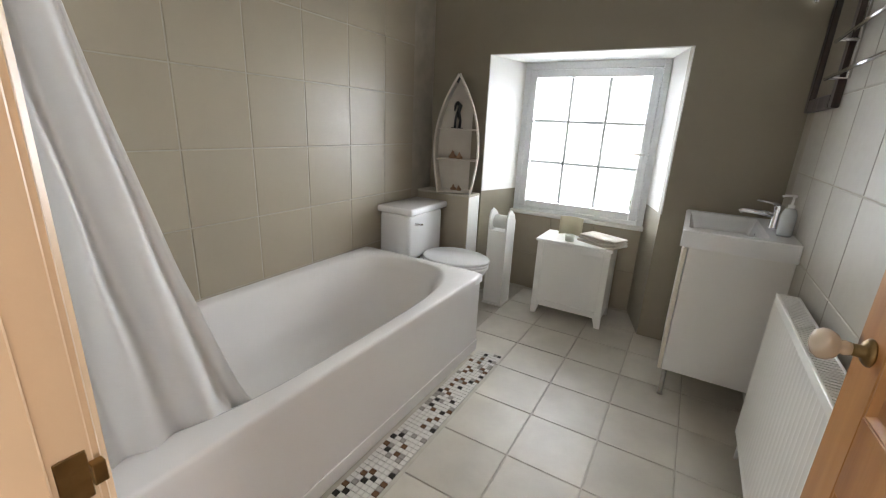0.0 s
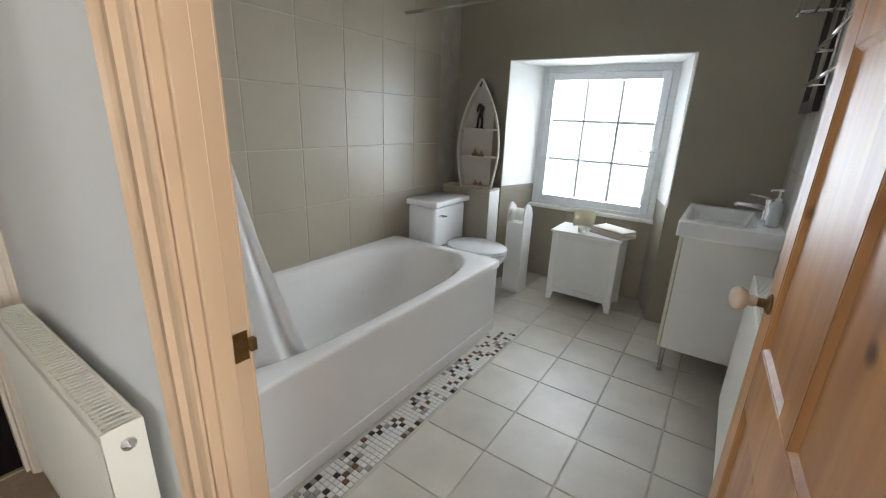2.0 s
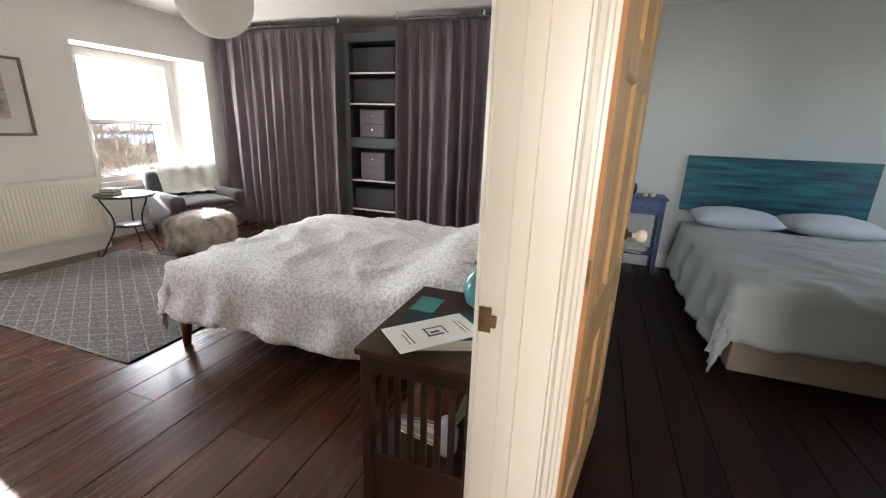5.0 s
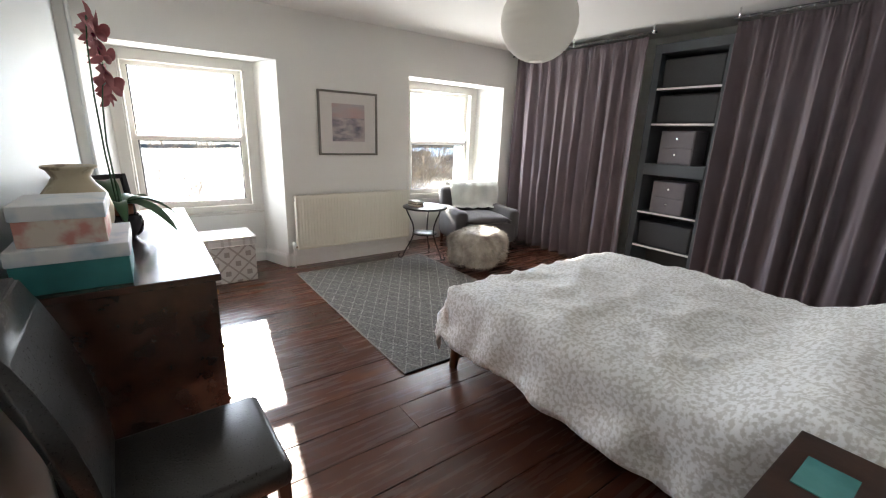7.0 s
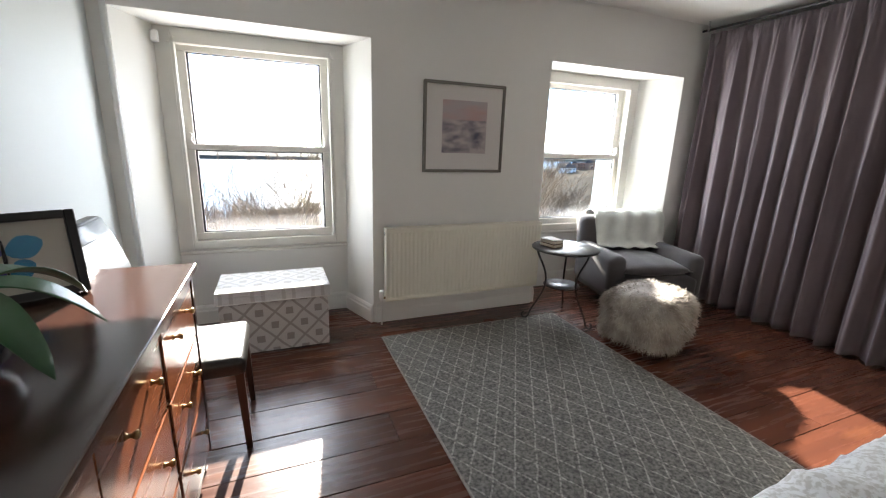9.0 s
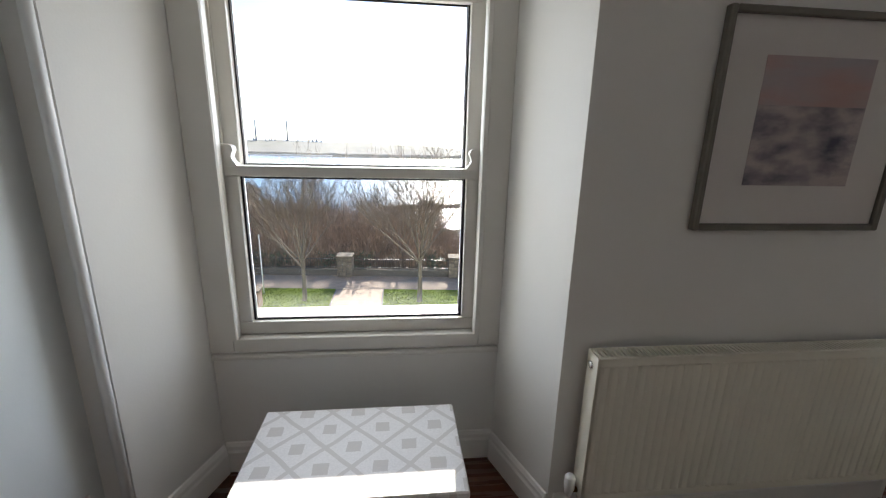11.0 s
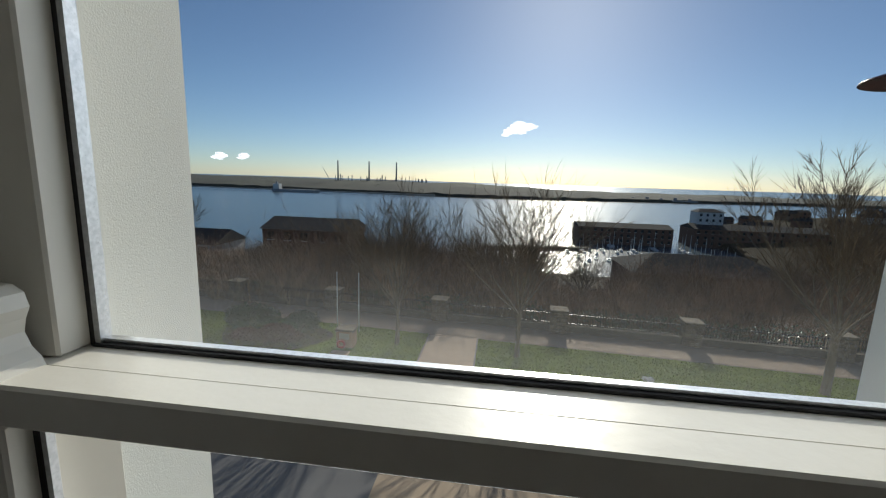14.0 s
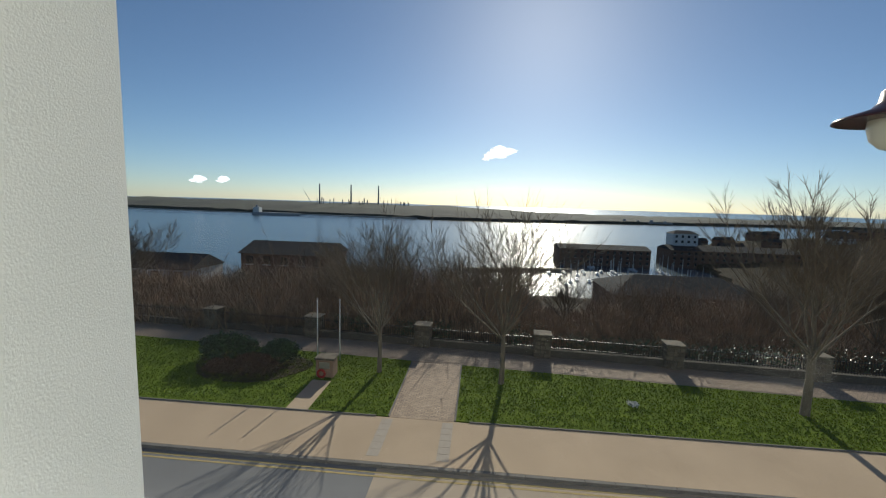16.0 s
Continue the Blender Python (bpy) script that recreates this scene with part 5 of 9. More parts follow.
# vanity unit with basin
ob = thing("vanity_unit", (0, 0, 0), 0, "cream vanity unit with a white basin on steel legs", "vanity unit")
part("carcass", one_box(-0.47, -0.058, -2.89, -2.272, 0.165, 0.838, 0.002), M["gloss_white"], ob)
part("door", one_box(-0.054, -0.036, -2.888, -2.274, 0.163, 0.832, 0.003), M["vanity_cream"], ob)
for y in (-2.86, -2.31):
    part("leg", tube(bmesh.new(), ((-0.075, y, 0.166), (-0.075, y, 0.012), (-0.075, y, 0.0)), (0.012, 0.012, 0.017), 12), M["steel"], ob, "steel leg", True)
bm = bmesh.new()
bx0, bx1, by0, by1, zt = -0.48, -0.018, -2.91, -2.25, 0.925


def rr_ring(bm, x0, x1, y0, y1, r, z, n=5):
    out = []
    for cx, cy, a0 in ((x1 - r, y1 - r, 0), (x0 + r, y1 - r, 90), (x0 + r, y0 + r, 180), (x1 - r, y0 + r, 270)):
        for k in range(n + 1):
            a = radians(a0 + 90 * k / n)
            out.append(bm.verts.new((cx + r * math.cos(a), cy + r * math.sin(a), z)))
    return out


rg = [rr_ring(bm, bx0, bx1, by0, by1, 0.010, 0.842), rr_ring(bm, bx0, bx1, by0, by1, 0.014, zt - 0.006), rr_ring(bm, bx0 + 0.005, bx1 - 0.005, by0 + 0.005, by1 - 0.005, 0.014, zt),
      rr_ring(bm, bx0 + 0.115, bx1 - 0.024, by0 + 0.06, by1 - 0.06, 0.03, zt), rr_ring(bm, bx0 + 0.125, bx1 - 0.034, by0 + 0.07, by1 - 0.07, 0.035, zt - 0.02),
      rr_ring(bm, bx0 + 0.15, bx1 - 0.06, by0 + 0.10, by1 - 0.10, 0.05, zt - 0.10), rr_ring(bm, bx0 + 0.22, bx1 - 0.14, by0 + 0.25, by1 - 0.25, 0.03, zt - 0.115)]
for r, s in zip(rg, rg[1:]):
    for k in range(len(r)):
        bm.faces.new((r[k], r[(k + 1) % len(r)], s[(k + 1) % len(s)], s[k]))
bm.faces.new(rg[-1])
bm.faces.new(rg[0][::-1])
part("basin", bm, M["ceramic"], ob, "white rectangular ceramic basin")
tp = part("tap", lathe(bmesh.new(), ((0.026, 0), (0.026, 0.012), (0.022, 0.02), (0.022, 0.10), (0.024, 0.115), (0.012, 0.125)), 20, (-0.405, -2.58, 0.925)), M["chrome"], ob, "chrome mixer tap", True)
part("spout", tube(bmesh.new(), ((-0.40, -2.58, 0.995), (-0.33, -2.58, 1.003), (-0.262, -2.58, 1.005), (-0.250, -2.58, 0.995)), (0.015, 0.013, 0.012, 0.012), 12), M["chrome"], tp, "", True)
part("lever", tube(bmesh.new(), ((-0.405, -2.58, 1.045), (-0.37, -2.58, 1.055), (-0.31, -2.58, 1.062)), (0.008, 0.006, 0.005), 8), M["chrome"], tp, "", True)
part("overflow", lathe(bmesh.new(), ((0.012, 0), (0.012, 0.003), (0.004, 0.004)), 14, (-0.338, -2.58, 0.88), 0), M["chrome"], ob, "chrome overflow ring", True)
sb = thing("soap_dispenser", (-0.425, -2.44, 0.925), 0, "pale plastic pump soap bottle beside the tap", "soap bottle")
part("bottle", lathe(bmesh.new(), ((0.028, 0), (0.031, 0.01), (0.031, 0.10), (0.022, 0.125), (0.012, 0.13)), 20), M["clear_plastic"], sb, "", True)
pump = part("pump", lathe(bmesh.new(), ((0.014, 0.13), (0.014, 0.145), (0.006, 0.147), (0.005, 0.18), (0.012, 0.182), (0.012, 0.192)), 14), M["switch"], sb, "white pump head", True)
part("nozzle", tube(bmesh.new(), ((0, 0, 0.187), (0.03, 0, 0.186), (0.042, 0, 0.180)), 0.005, 8), M["switch"], pump, "", True)


# panel radiators
def panel_radiator(name, length, z0, z1, material, label, valve_side=-1, ribs=True):
    """Along +x from the origin, wall behind at y = 0, front at y = 0.10."""
    ob = thing(name, (0, 0, 0), 0, label, "radiator", "panel radiators")
    L = length
    nrib = int(L / 0.0335)
    bm = bmesh.new()
    cols = []
    for k in range(nrib * 4 + 1):
        x = 0.012 + (L - 0.024) * k / (nrib * 4)
        y = 0.100 - (0.0, 0.0025, 0.004, 0.0025)[k % 4]
        cols.append((x, y))
    zs = (z0 + 0.008, z0 + 0.030, z0 + 0.038, z1 - 0.038, z1 - 0.030, z1 - 0.008)
    rows = []
    for i, z in enumerate(zs):
        rows.append([bm.verts.new((x, 0.100 if i in (0, 1, 4, 5) else y, z)) for x, y in cols])
    for r, s in zip(rows, rows[1:]):
        for k in range(len(cols) - 1):
            bm.faces.new((r[k], r[k + 1], s[k + 1], s[k]))
    part("front_panel", bm, material, ob)
    part("front_core", one_box(0.006, L - 0.006, 0.078, 0.0915, z0, z1 - 0.004, 0.003), material, ob)
    part("back_panel", one_box(0.006, L - 0.006, 0.030, 0.042, z0, z1 - 0.004, 0.003), material, ob)
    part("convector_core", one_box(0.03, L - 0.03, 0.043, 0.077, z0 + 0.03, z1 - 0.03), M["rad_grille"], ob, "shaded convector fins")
    for x in (0.0, L - 0.006):
        part("side_cover", one_box(x, x + 0.006, 0.026, 0.1005, z0 + 0.004, z1, 0.001), material, ob)
    tg = part("top_grille", one_box(0.006, L - 0.006, 0.092, 0.1015, z1 - 0.008, z1 + 0.001, 0.002), material, ob)
    part("grille_rail", one_box(0.006, L - 0.006, 0.026, 0.034, z1 - 0.008, z1 + 0.001, 0.002), material, tg)
    for k in range(int(L / 0.0165)):
        x = 0.012 + k * 0.0165
        part("grille_bar", one_box(x, x + 0.0065, 0.034, 0.092, z1 - 0.007, z1 - 0.001), material, tg)
    vx = -0.030 if valve_side < 0 else L + 0.030
    vv = part("valve", tube(bmesh.new(), ((vx, 0.066, 0.0), (vx, 0.066, z0 + 0.03)), 0.0075, 8), M["gloss_white"], ob, "white valve pipe", True)
    part("valve_head", lathe(bmesh.new(), ((0.014, z0 + 0.01), (0.017, z0 + 0.03), (0.020, z0 + 0.04), (0.020, z0 + 0.085), (0.015, z0 + 0.092)), 16, (vx, 0.066, 0)), M["switch"], vv, "", True)
    part("valve_elbow", tube(bmesh.new(), ((vx, 0.066, z0 + 0.028), (vx + (0.036 if valve_side < 0 else -0.036), 0.066, z0 + 0.028)), 0.010, 8), M["brass"], vv, "", True)
    ox = L + 0.0005 if valve_side < 0 else -0.0005
    part("end_cap", lathe(bmesh.new(), ((0.014, 0), (0.014, 0.005 if valve_side < 0 else -0.005), (0.007, 0.007 if valve_side < 0 else -0.007), (0.003, 0.016 if valve_side < 0 else -0.016)), 16, (ox, 0.060, z1 - 0.045), 0), M["chrome"], ob, "metal air vent plug", True)
    ox2 = -0.0005 if valve_side < 0 else L + 0.0005
    part("end_cap", lathe(bmesh.new(), ((0.014, 0), (0.014, -0.005 if valve_side < 0 else 0.005), (0.007, -0.007 if valve_side < 0 else 0.007)), 16, (ox2, 0.060, z1 - 0.045), 0), M["chrome"], ob, "metal air vent plug", True)
    for x in (0.12, L - 0.12):
        part("bracket", one_box(x - 0.015, x + 0.015, 0.0, 0.032, z0 + 0.05, z1 - 0.06), material, ob)
    return ob


r = panel_radiator("radiator", 0.86, 0.145, 0.79, M["rad_white"], "white panel radiator on the tiled bathroom wall", 1)
r.matrix_world = pose(-0.468, -1.08, 0, 0, 0, -90)
r = panel_radiator("radiator", 0.875, 0.175, 0.785, M["radiator"], "cream panel radiator on the landing wall", 1)
r.matrix_world = pose(0.715, -0.0285, 0, 0, 0, 0)

# mirror and towel rack on the right wall
ob = thing("wall_mirror", (0, 0, 0), 0, "dark wood framed mirror on the tiled wall", "mirror")
for y0, y1, z0, z1 in ((-2.90, -2.84, 1.49, 2.25), (-2.42, -2.36, 1.49, 2.25), (-2.84, -2.42, 1.49, 1.55), (-2.84, -2.42, 2.19, 2.25)):
    part("frame_rail", one_box(-0.469, -0.442, y0, y1, z0, z1, 0.004), M["frame_dark"], ob)
part("mirror_glass", one_box(-0.469, -0.455, -2.84, -2.42, 1.55, 2.19), M["mirror"], ob, "mirror glass")
ob = thing("towel_rack", (0, 0, 0), 0, "chrome wall towel rack with several bars", "towel rack")
for y in (-2.33, -1.62):
    part("bracket", tube(bmesh.new(), ((-0.468, y, 1.90), (-0.30, y, 1.90), (-0.30, y, 1.88)), 0.008, 8), M["chrome"], ob, "", True)
    part("bracket", tube(bmesh.new(), ((-0.462, y, 1.92), (-0.462, y, 1.60), (-0.40, y, 1.60)), 0.008, 8), M["chrome"], ob, "", True)
for x, z in ((-0.30, 1.90), (-0.36, 1.90), (-0.42, 1.90), (-0.40, 1.60), (-0.40, 1.74)):
    part("bar", tube(bmesh.new(), ((x, -2.37, z), (x, -1.58, z)), 0.007, 8), M["chrome"], ob, "", True)
for y in (-2.33, -1.62):
    part("bracket", tube(bmesh.new(), ((-0.462, y, 1.74), (-0.40, y, 1.74)), 0.008, 8), M["chrome"], ob, "", True)

# light switch on the landing
ob = thing("light_switch", (1.675, -0.03, 1.42), 0, "white plastic light switch on the landing wall", "light switch")
part("plate", one_box(-0.043, 0.043, 0, 0.011, -0.043, 0.043, 0.003, 2), M["radiator"], ob)
part("rocker", one_box(-0.008, 0.008, 0.009, 0.014, -0.014, 0.014, 0.002), M["switch"], ob)

# landing pendant
ob = thing("pendant_lamp", (-0.75, 0.5, 2.28), 0, "small warm glass pendant lamp on the landing", "ceiling lamp")
part("flex", tube(bmesh.new(), ((0, 0, 0.12), (0, 0, CEIL - 2.28)), 0.004, 6), M["switch"], ob)
part("rose", lathe(bmesh.new(), ((0.05, 0.319), (0.05, 0.305), (0.02, 0.29)), 20), M["switch"], ob, "", True)
part("holder", lathe(bmesh.new(), ((0.018, 0.12), (0.022, 0.105), (0.022, 0.10)), 16), M["brass"], ob, "", True)

# wall and floor tiles, mosaic strip
T = 0.345


def slab(name, x, y, z, bevel=0.004):
    me = bpy.data.meshes.new(name)
    bm = one_box(-x / 2, x / 2, -y / 2, y / 2, -z / 2, z / 2, bevel)
    bm.to_mesh(me)
    bm.free()
    return me


def lay(name, me, material, parent, place):
    if not me.materials:
        me.materials.append(material)
    ob = new(name, me)
    ob.parent = parent
    ob.location = place
    return ob


side_wall, right_wall = bpy.data.objects["wall_bathroom_side"], bpy.data.objects["wall_bathroom_right"]
tile_side, tile_right = slab("tile", 0.020, T - 0.004, T - 0.004, 0.003), slab("tile", 0.012, T - 0.004, T - 0.004, 0.003)
for i in range(9):
    for j in range(8):
        y, z = -0.985 + T * 2.5 - T * i, 0.16 + T * (j - 0.5) + 0.002
        if y - T / 2 < -2.99 or y + T / 2 > -0.16 or z + T / 2 > CEIL:
            continue
        lay("tile", tile_side, M["taupe_tile"], side_wall, (1.890, y, z))
        lay("tile", tile_right, M["grey_tile"], right_wall, (-0.477, y - 0.09 if y - 0.09 - T / 2 > -2.98 else y, z))
tile_low = slab("tile", T - 0.004, 0.008, T - 0.004, 0.003)
wb = bpy.data.objects["wall_bathroom_window"]
for a in range(3):
    for c in range(2):
        lay("tile", tile_low, M["taupe_tile"], wb, (1.10 - T * a, -3.376, 0.14 + T * c))

bath_floor = setting("floor_bathroom", one_box(-0.48, 1.92, -3.38, -0.17, -0.03, -0.0045), M["grout"], "grey stone tiles with a mosaic strip beside the bath", "floor")
P = 0.316
ft = slab("floor_tile", P - 0.005, P - 0.005, 0.018, 0.003)
for i in range(-4, 2):
    for j in range(-6, 5):
        x, y = 0.456 + P * (i + 0.5), -1.738 + P * (j + 0.5)
        if x + P / 2 > 0.78 and -2.17 < y < 0 or y + P / 2 > -0.1 or x - P / 2 < -0.60 or y - P / 2 < -3.5:
            continue
        lay("floor_tile", ft, M["floor_tile"], bath_floor, (x, y, -0.009))
for i in range(2, 5):
    for j in range(-6, -1):
        x, y = 0.456 + P * (i + 0.5), -1.738 + P * (j + 0.5)
        lay("floor_tile", ft, M["floor_tile"], bath_floor, (x, y, -0.009))
rng = random.Random(7)
cell = 0.0255
pieces = [(slab("mosaic_piece", cell - 0.003, cell - 0.003, 0.008, 0.0), M[k]) for k in ("mosaic_a", "mosaic_b", "mosaic_c", "mosaic_d")]
rest = {}
n_done = 0
for j in range(75):
    for i in range(6):
        x, y = 0.788 + cell * (i + 0.5), -0.235 - cell * (j + 0.5)
        k = rng.choices(range(4), (0.56, 0.14, 0.17, 0.13))[0]
        k = 0 if k > 1 and (i + j) % 2 else k
        if j >= 25:
            lay("mosaic_piece", pieces[k][0], pieces[k][1], bath_floor, (x, y, -0.002 + rng.uniform(-0.0005, 0.0005)))
        else:
            rest.setdefault(k, []).append((x, y))
for k, some in rest.items():
    bm = bmesh.new()
    for x, y in some:
        box(bm, x - 0.011, x + 0.011, y - 0.011, y + 0.011, -0.006, 0.002)
    part("mosaic_rest", bm, pieces[k][1], bath_floor, "", False, "stuff")

# ---- front bedroom ----
def board_floor(name, x0, x1, y0, y1, width, material, label, seed):
    rng = random.Random(seed)
    floor = setting(name, one_box(x0, x1, y0, y1, -0.03, -0.014), M["gap"], label, "floor")
    meshes = {}
    y = y0
    while y < y1 - 0.02:
        w = min(width * rng.choice((0.92, 1.0, 1.08)), y1 - y)
        x = x0
        while x < x1 - 0.01:
            length = min(rng.choice((1.4, 2.2, 2.9, 3.6)), x1 - x)
            if x1 - x - length < 0.4:
                length = x1 - x
            key = (round(w, 3), round(length, 3))
            if key not in meshes:
                meshes[key] = slab("floorboard", length - 0.002, w - 0.0035, 0.018, 0.002)
            lay("floorboard", meshes[key], material, floor, (x + length / 2, y + w / 2, -0.009 + rng.uniform(-0.0012, 0.0008)))
            x += length
        y += w
    return floor


board_floor("floor_bedroom", 0.69, 6.02, 1.06, 6.33, 0.235, M["floorboard"], "wide dark-stained worn floorboards", 3)
board_floor("floor_back_bedroom", 1.91, 5.78, -2.9, 0.985, 0.20, M["floorboard_dim"], "dark-stained floorboards, coloured darker for the dimly lit back bedroom", 5)

# rug
ob = thing("rug", (3.04, 4.52, 0), 0, "grey woven rug with a pale diamond lattice", "rug")
bm = bmesh.new()
nx, ny = 46, 66
g = [[bm.verts.new((-0.765 + 1.53 * i / nx + 0.006 * fbm(0, j / 6.0, 1) * (i in (0, nx)), -1.115 + 2.23 * j / ny, 0.011 + 0.004 * fbm(i / 9, j / 9, 3) + 0.004 * math.exp(-((j - 37) / 1.2) ** 2))) for j in range(ny + 1)] for i in range(nx + 1)]
for i in range(nx):
    for j in range(ny):
        bm.faces.new((g[i][j], g[i + 1][j], g[i + 1][j + 1], g[i][j + 1]))
part("weave", bm, M["rug"], ob, "", True)
for x in (-0.765, 0.765):
    part("edge_binding", tube(bmesh.new(), [(x + 0.004 * fbm(0, k, 2), -1.118 + 2.236 * k / 30, 0.006) for k in range(31)], 0.0068, 6), M["rug_edge"], ob, "pale bound edge", True)
for y in (-1.115, 1.115):
    part("edge_binding", tube(bmesh.new(), [(-0.765 + 1.53 * k / 20, y, 0.006) for k in range(21)], 0.0065, 6), M["black_lacquer"] if y < 0 else M["rug_edge"], ob, "", True)

# bed
ob = thing("double_bed", (0, 0, 0), 0, "double bed under a cream printed cotton cover", "bed")
part("base", one_box(2.62, 4.18, 1.20, 3.30, 0.20, 0.32, 0.01), M["dark_wood"], ob)
part("mattress", one_box(2.60, 4.20, 1.20, 3.31, 0.32, 0.545, 0.05, 3), M["linen_white"], ob, "white mattress", True)
for x, y in ((2.60, 3.30), (4.20, 3.30), (2.60, 1.30), (4.20, 1.30)):
    part("leg", tube(bmesh.new(), ((x, y, 0.22), (x - 0.01, y + 0.02, 0.0)), (0.038, 0.024), 12), M["leg_wood"], ob, "tapered brown wooden leg", True)
part("headboard", one_box(2.58, 4.22, 1.13, 1.19, 0.1, 1.05, 0.015, 2), M["dark_wood"], ob)
cover = drape(2.60, 4.20, 1.24, 3.31, 0.562, (0.36, 0.36, 0.0, 0.33), 0.026, 0.015, 0.16, 1.0, 0.055, 0.06, 0.025)
for v in cover.verts:
    # raised where it is drawn over the pillows
    t = min(1, max(0, (1.98 - v.co.y) / 0.42))
    side = min(1, max(0, (v.co.z - 0.30) / 0.26))
    v.co.z += 0.15 * t * t * (3 - 2 * t) * side
dv = thicken(part("bed_cover", cover, M["duvet"], None, "", True), 0.012)
tagged(dv, "rumpled cream and grey printed cotton bed cover drawn over the pillows", "bed cover")
for x in (2.66, 3.43):
    pl = part("pillow", cushion(bmesh.new(), x, x + 0.70, 1.24, 1.66, 0.55, 0.69), M["linen_white"], None, "", True)
    tagged(pl, "white cotton pillow at the bed's head", "pillow", "pillows on the double bed")

# bedside cabinet with slatted sides
ob = thing("bedside_cabinet", (1.91, 1.19, 0), 0, "dark wooden bedside cabinet with slatted sides", "bedside cabinet")
W, D, H = 0.58, 0.41, 0.71
for x in (0.0, W - 0.035):
    for y in (0.0, D - 0.04):
        part("leg", one_box(x, x + 0.035, y, y + 0.04, 0, H - 0.025, 0.003), M["dark_wood"], ob)
part("top", one_box(-0.012, W + 0.012, -0.012, D + 0.014, H - 0.025, H, 0.004, 2), M["dark_wood"], ob)
for x in (0.006, W - 0.026):
    part("side_rail", one_box(x, x + 0.020, 0.04, D - 0.04, H - 0.085, H - 0.026, 0.002), M["dark_wood"], ob)
    part("side_rail", one_box(x, x + 0.020, 0.04, D - 0.04, 0.10, 0.30, 0.002), M["dark_wood"], ob)
    bm = bmesh.new()
    extrude_profile(bm, ((0.04, 0.03), (0.09, 0.03), (0.12, 0.055), (D - 0.12, 0.055), (D - 0.09, 0.03), (D - 0.04, 0.03), (D - 0.04, 0.10), (0.04, 0.10)), (x, 0, 0), (x + 0.02, 0, 0), (0, 1, 0), (0, 0, 1))
    part("apron", bm, M["dark_wood"], ob)
    for k in range(6):
        y = 0.075 + (D - 0.17) * k / 5
        part("slat", one_box(x + 0.004, x + 0.014, y, y + 0.022, 0.30, H - 0.085, 0.001), M["dark_wood"], ob)
part("shelf", one_box(0.02, W - 0.02, 0.02, D - 0.02, 0.285, 0.300, 0.001), M["dark_wood"], ob)
part("back_rail", one_box(0.035, W - 0.035, 0.004, 0.020, 0.10, H - 0.026, 0.002), M["dark_wood"], ob)


def book(name, place, turn, w, d, t, cover, label, page=True, tilt=0.0):
    b = thing(name, place, turn, label, "book")
    if tilt:
        b.matrix_world = pose(*place, 0, tilt, turn)
    part("page_block", one_box(-w / 2 + 0.004, w / 2 - 0.003, -d / 2 + 0.003, d / 2 - 0.003, 0.003, t - 0.003), M["page_edge"], b, "cream page edges")
    part("cover", one_box(-w / 2, w / 2, -d / 2, d / 2, t - 0.003, t, 0.001), cover, b)
    part("back_cover", one_box(-w / 2, w / 2, -d / 2, d / 2, 0, 0.003, 0.001), cover, b)
    part("spine", one_box(w / 2 - 0.003, w / 2, -d / 2, d / 2, 0.003, t - 0.003), cover, b)
    return b


bk = book("book", (2.08, 1.37, H), 22, 0.20, 0.27, 0.045, M["teal_cover"], "thick dark teal hardback lying on the bedside cabinet")
ct = thing("leaflet", (2.02, 1.385, H + 0.0455), 48, "white printed leaflet with a small line drawing on a book", "leaflet")
part("sheet", one_box(-0.085, 0.085, -0.15, 0.15, 0, 0.003), M["paper"], ct)
for a, b, c, d in ((-0.02, 0.03, 0.02, 0.026), (-0.03, -0.02, -0.03, 0.03), (0.02, 0.026, -0.04, 0.02), (-0.03, 0.028, -0.045, -0.04), (-0.012, 0.0, -0.02, 0.012), (-0.05, 0.05, 0.085, 0.089), (-0.05, 0.02, 0.10, 0.103), (-0.05, 0.04, -0.10, -0.097), (-0.05, 0.03, -0.115, -0.112)):
    part("printed_bar", one_box(a, b, c, d, 0.003, 0.0036), M["ink"], ct)
cd = part("greeting_card", one_box(2.24, 2.38, 1.47, 1.57, H + 0.001, H + 0.004), M["teal_vase"], None)
tagged(cd, "small teal card lying on the bedside cabinet", "card")
vs = part("teal_vase", lathe(bmesh.new(), ((0.045, 0), (0.07, 0.03), (0.08, 0.08), (0.065, 0.13), (0.04, 0.155), (0.038, 0.175), (0.045, 0.185), (0.04, 0.185), (0.032, 0.175)), 28, (2.38, 1.31, H)), M["teal_vase"], None, "", True)
tagged(vs, "pale teal glazed vase on the bedside cabinet", "vase")
for k, (z, c, w) in enumerate(((0.301, "paper", 0.26), (0.319, "pink_box", 0.25), (0.336, "white_box", 0.27), (0.353, "paper", 0.24), (0.369, "mahogany_front", 0.23))):
    book("book", (2.16, 1.42, z + 0.0004 * k), 80 + 3 * k, 0.19, w, 0.0165, M[c], "paperback in the stack inside the bedside cabinet")
gj = part("glass_jar", lathe(bmesh.new(), ((0.035, 0), (0.04, 0.02), (0.04, 0.09), (0.025, 0.11), (0.025, 0.13)), 20, (2.02, 1.32, 0.3005)), M["clear_plastic"], None, "", True)
tagged(gj, "small clear glass jar on the cabinet's shelf", "jar")

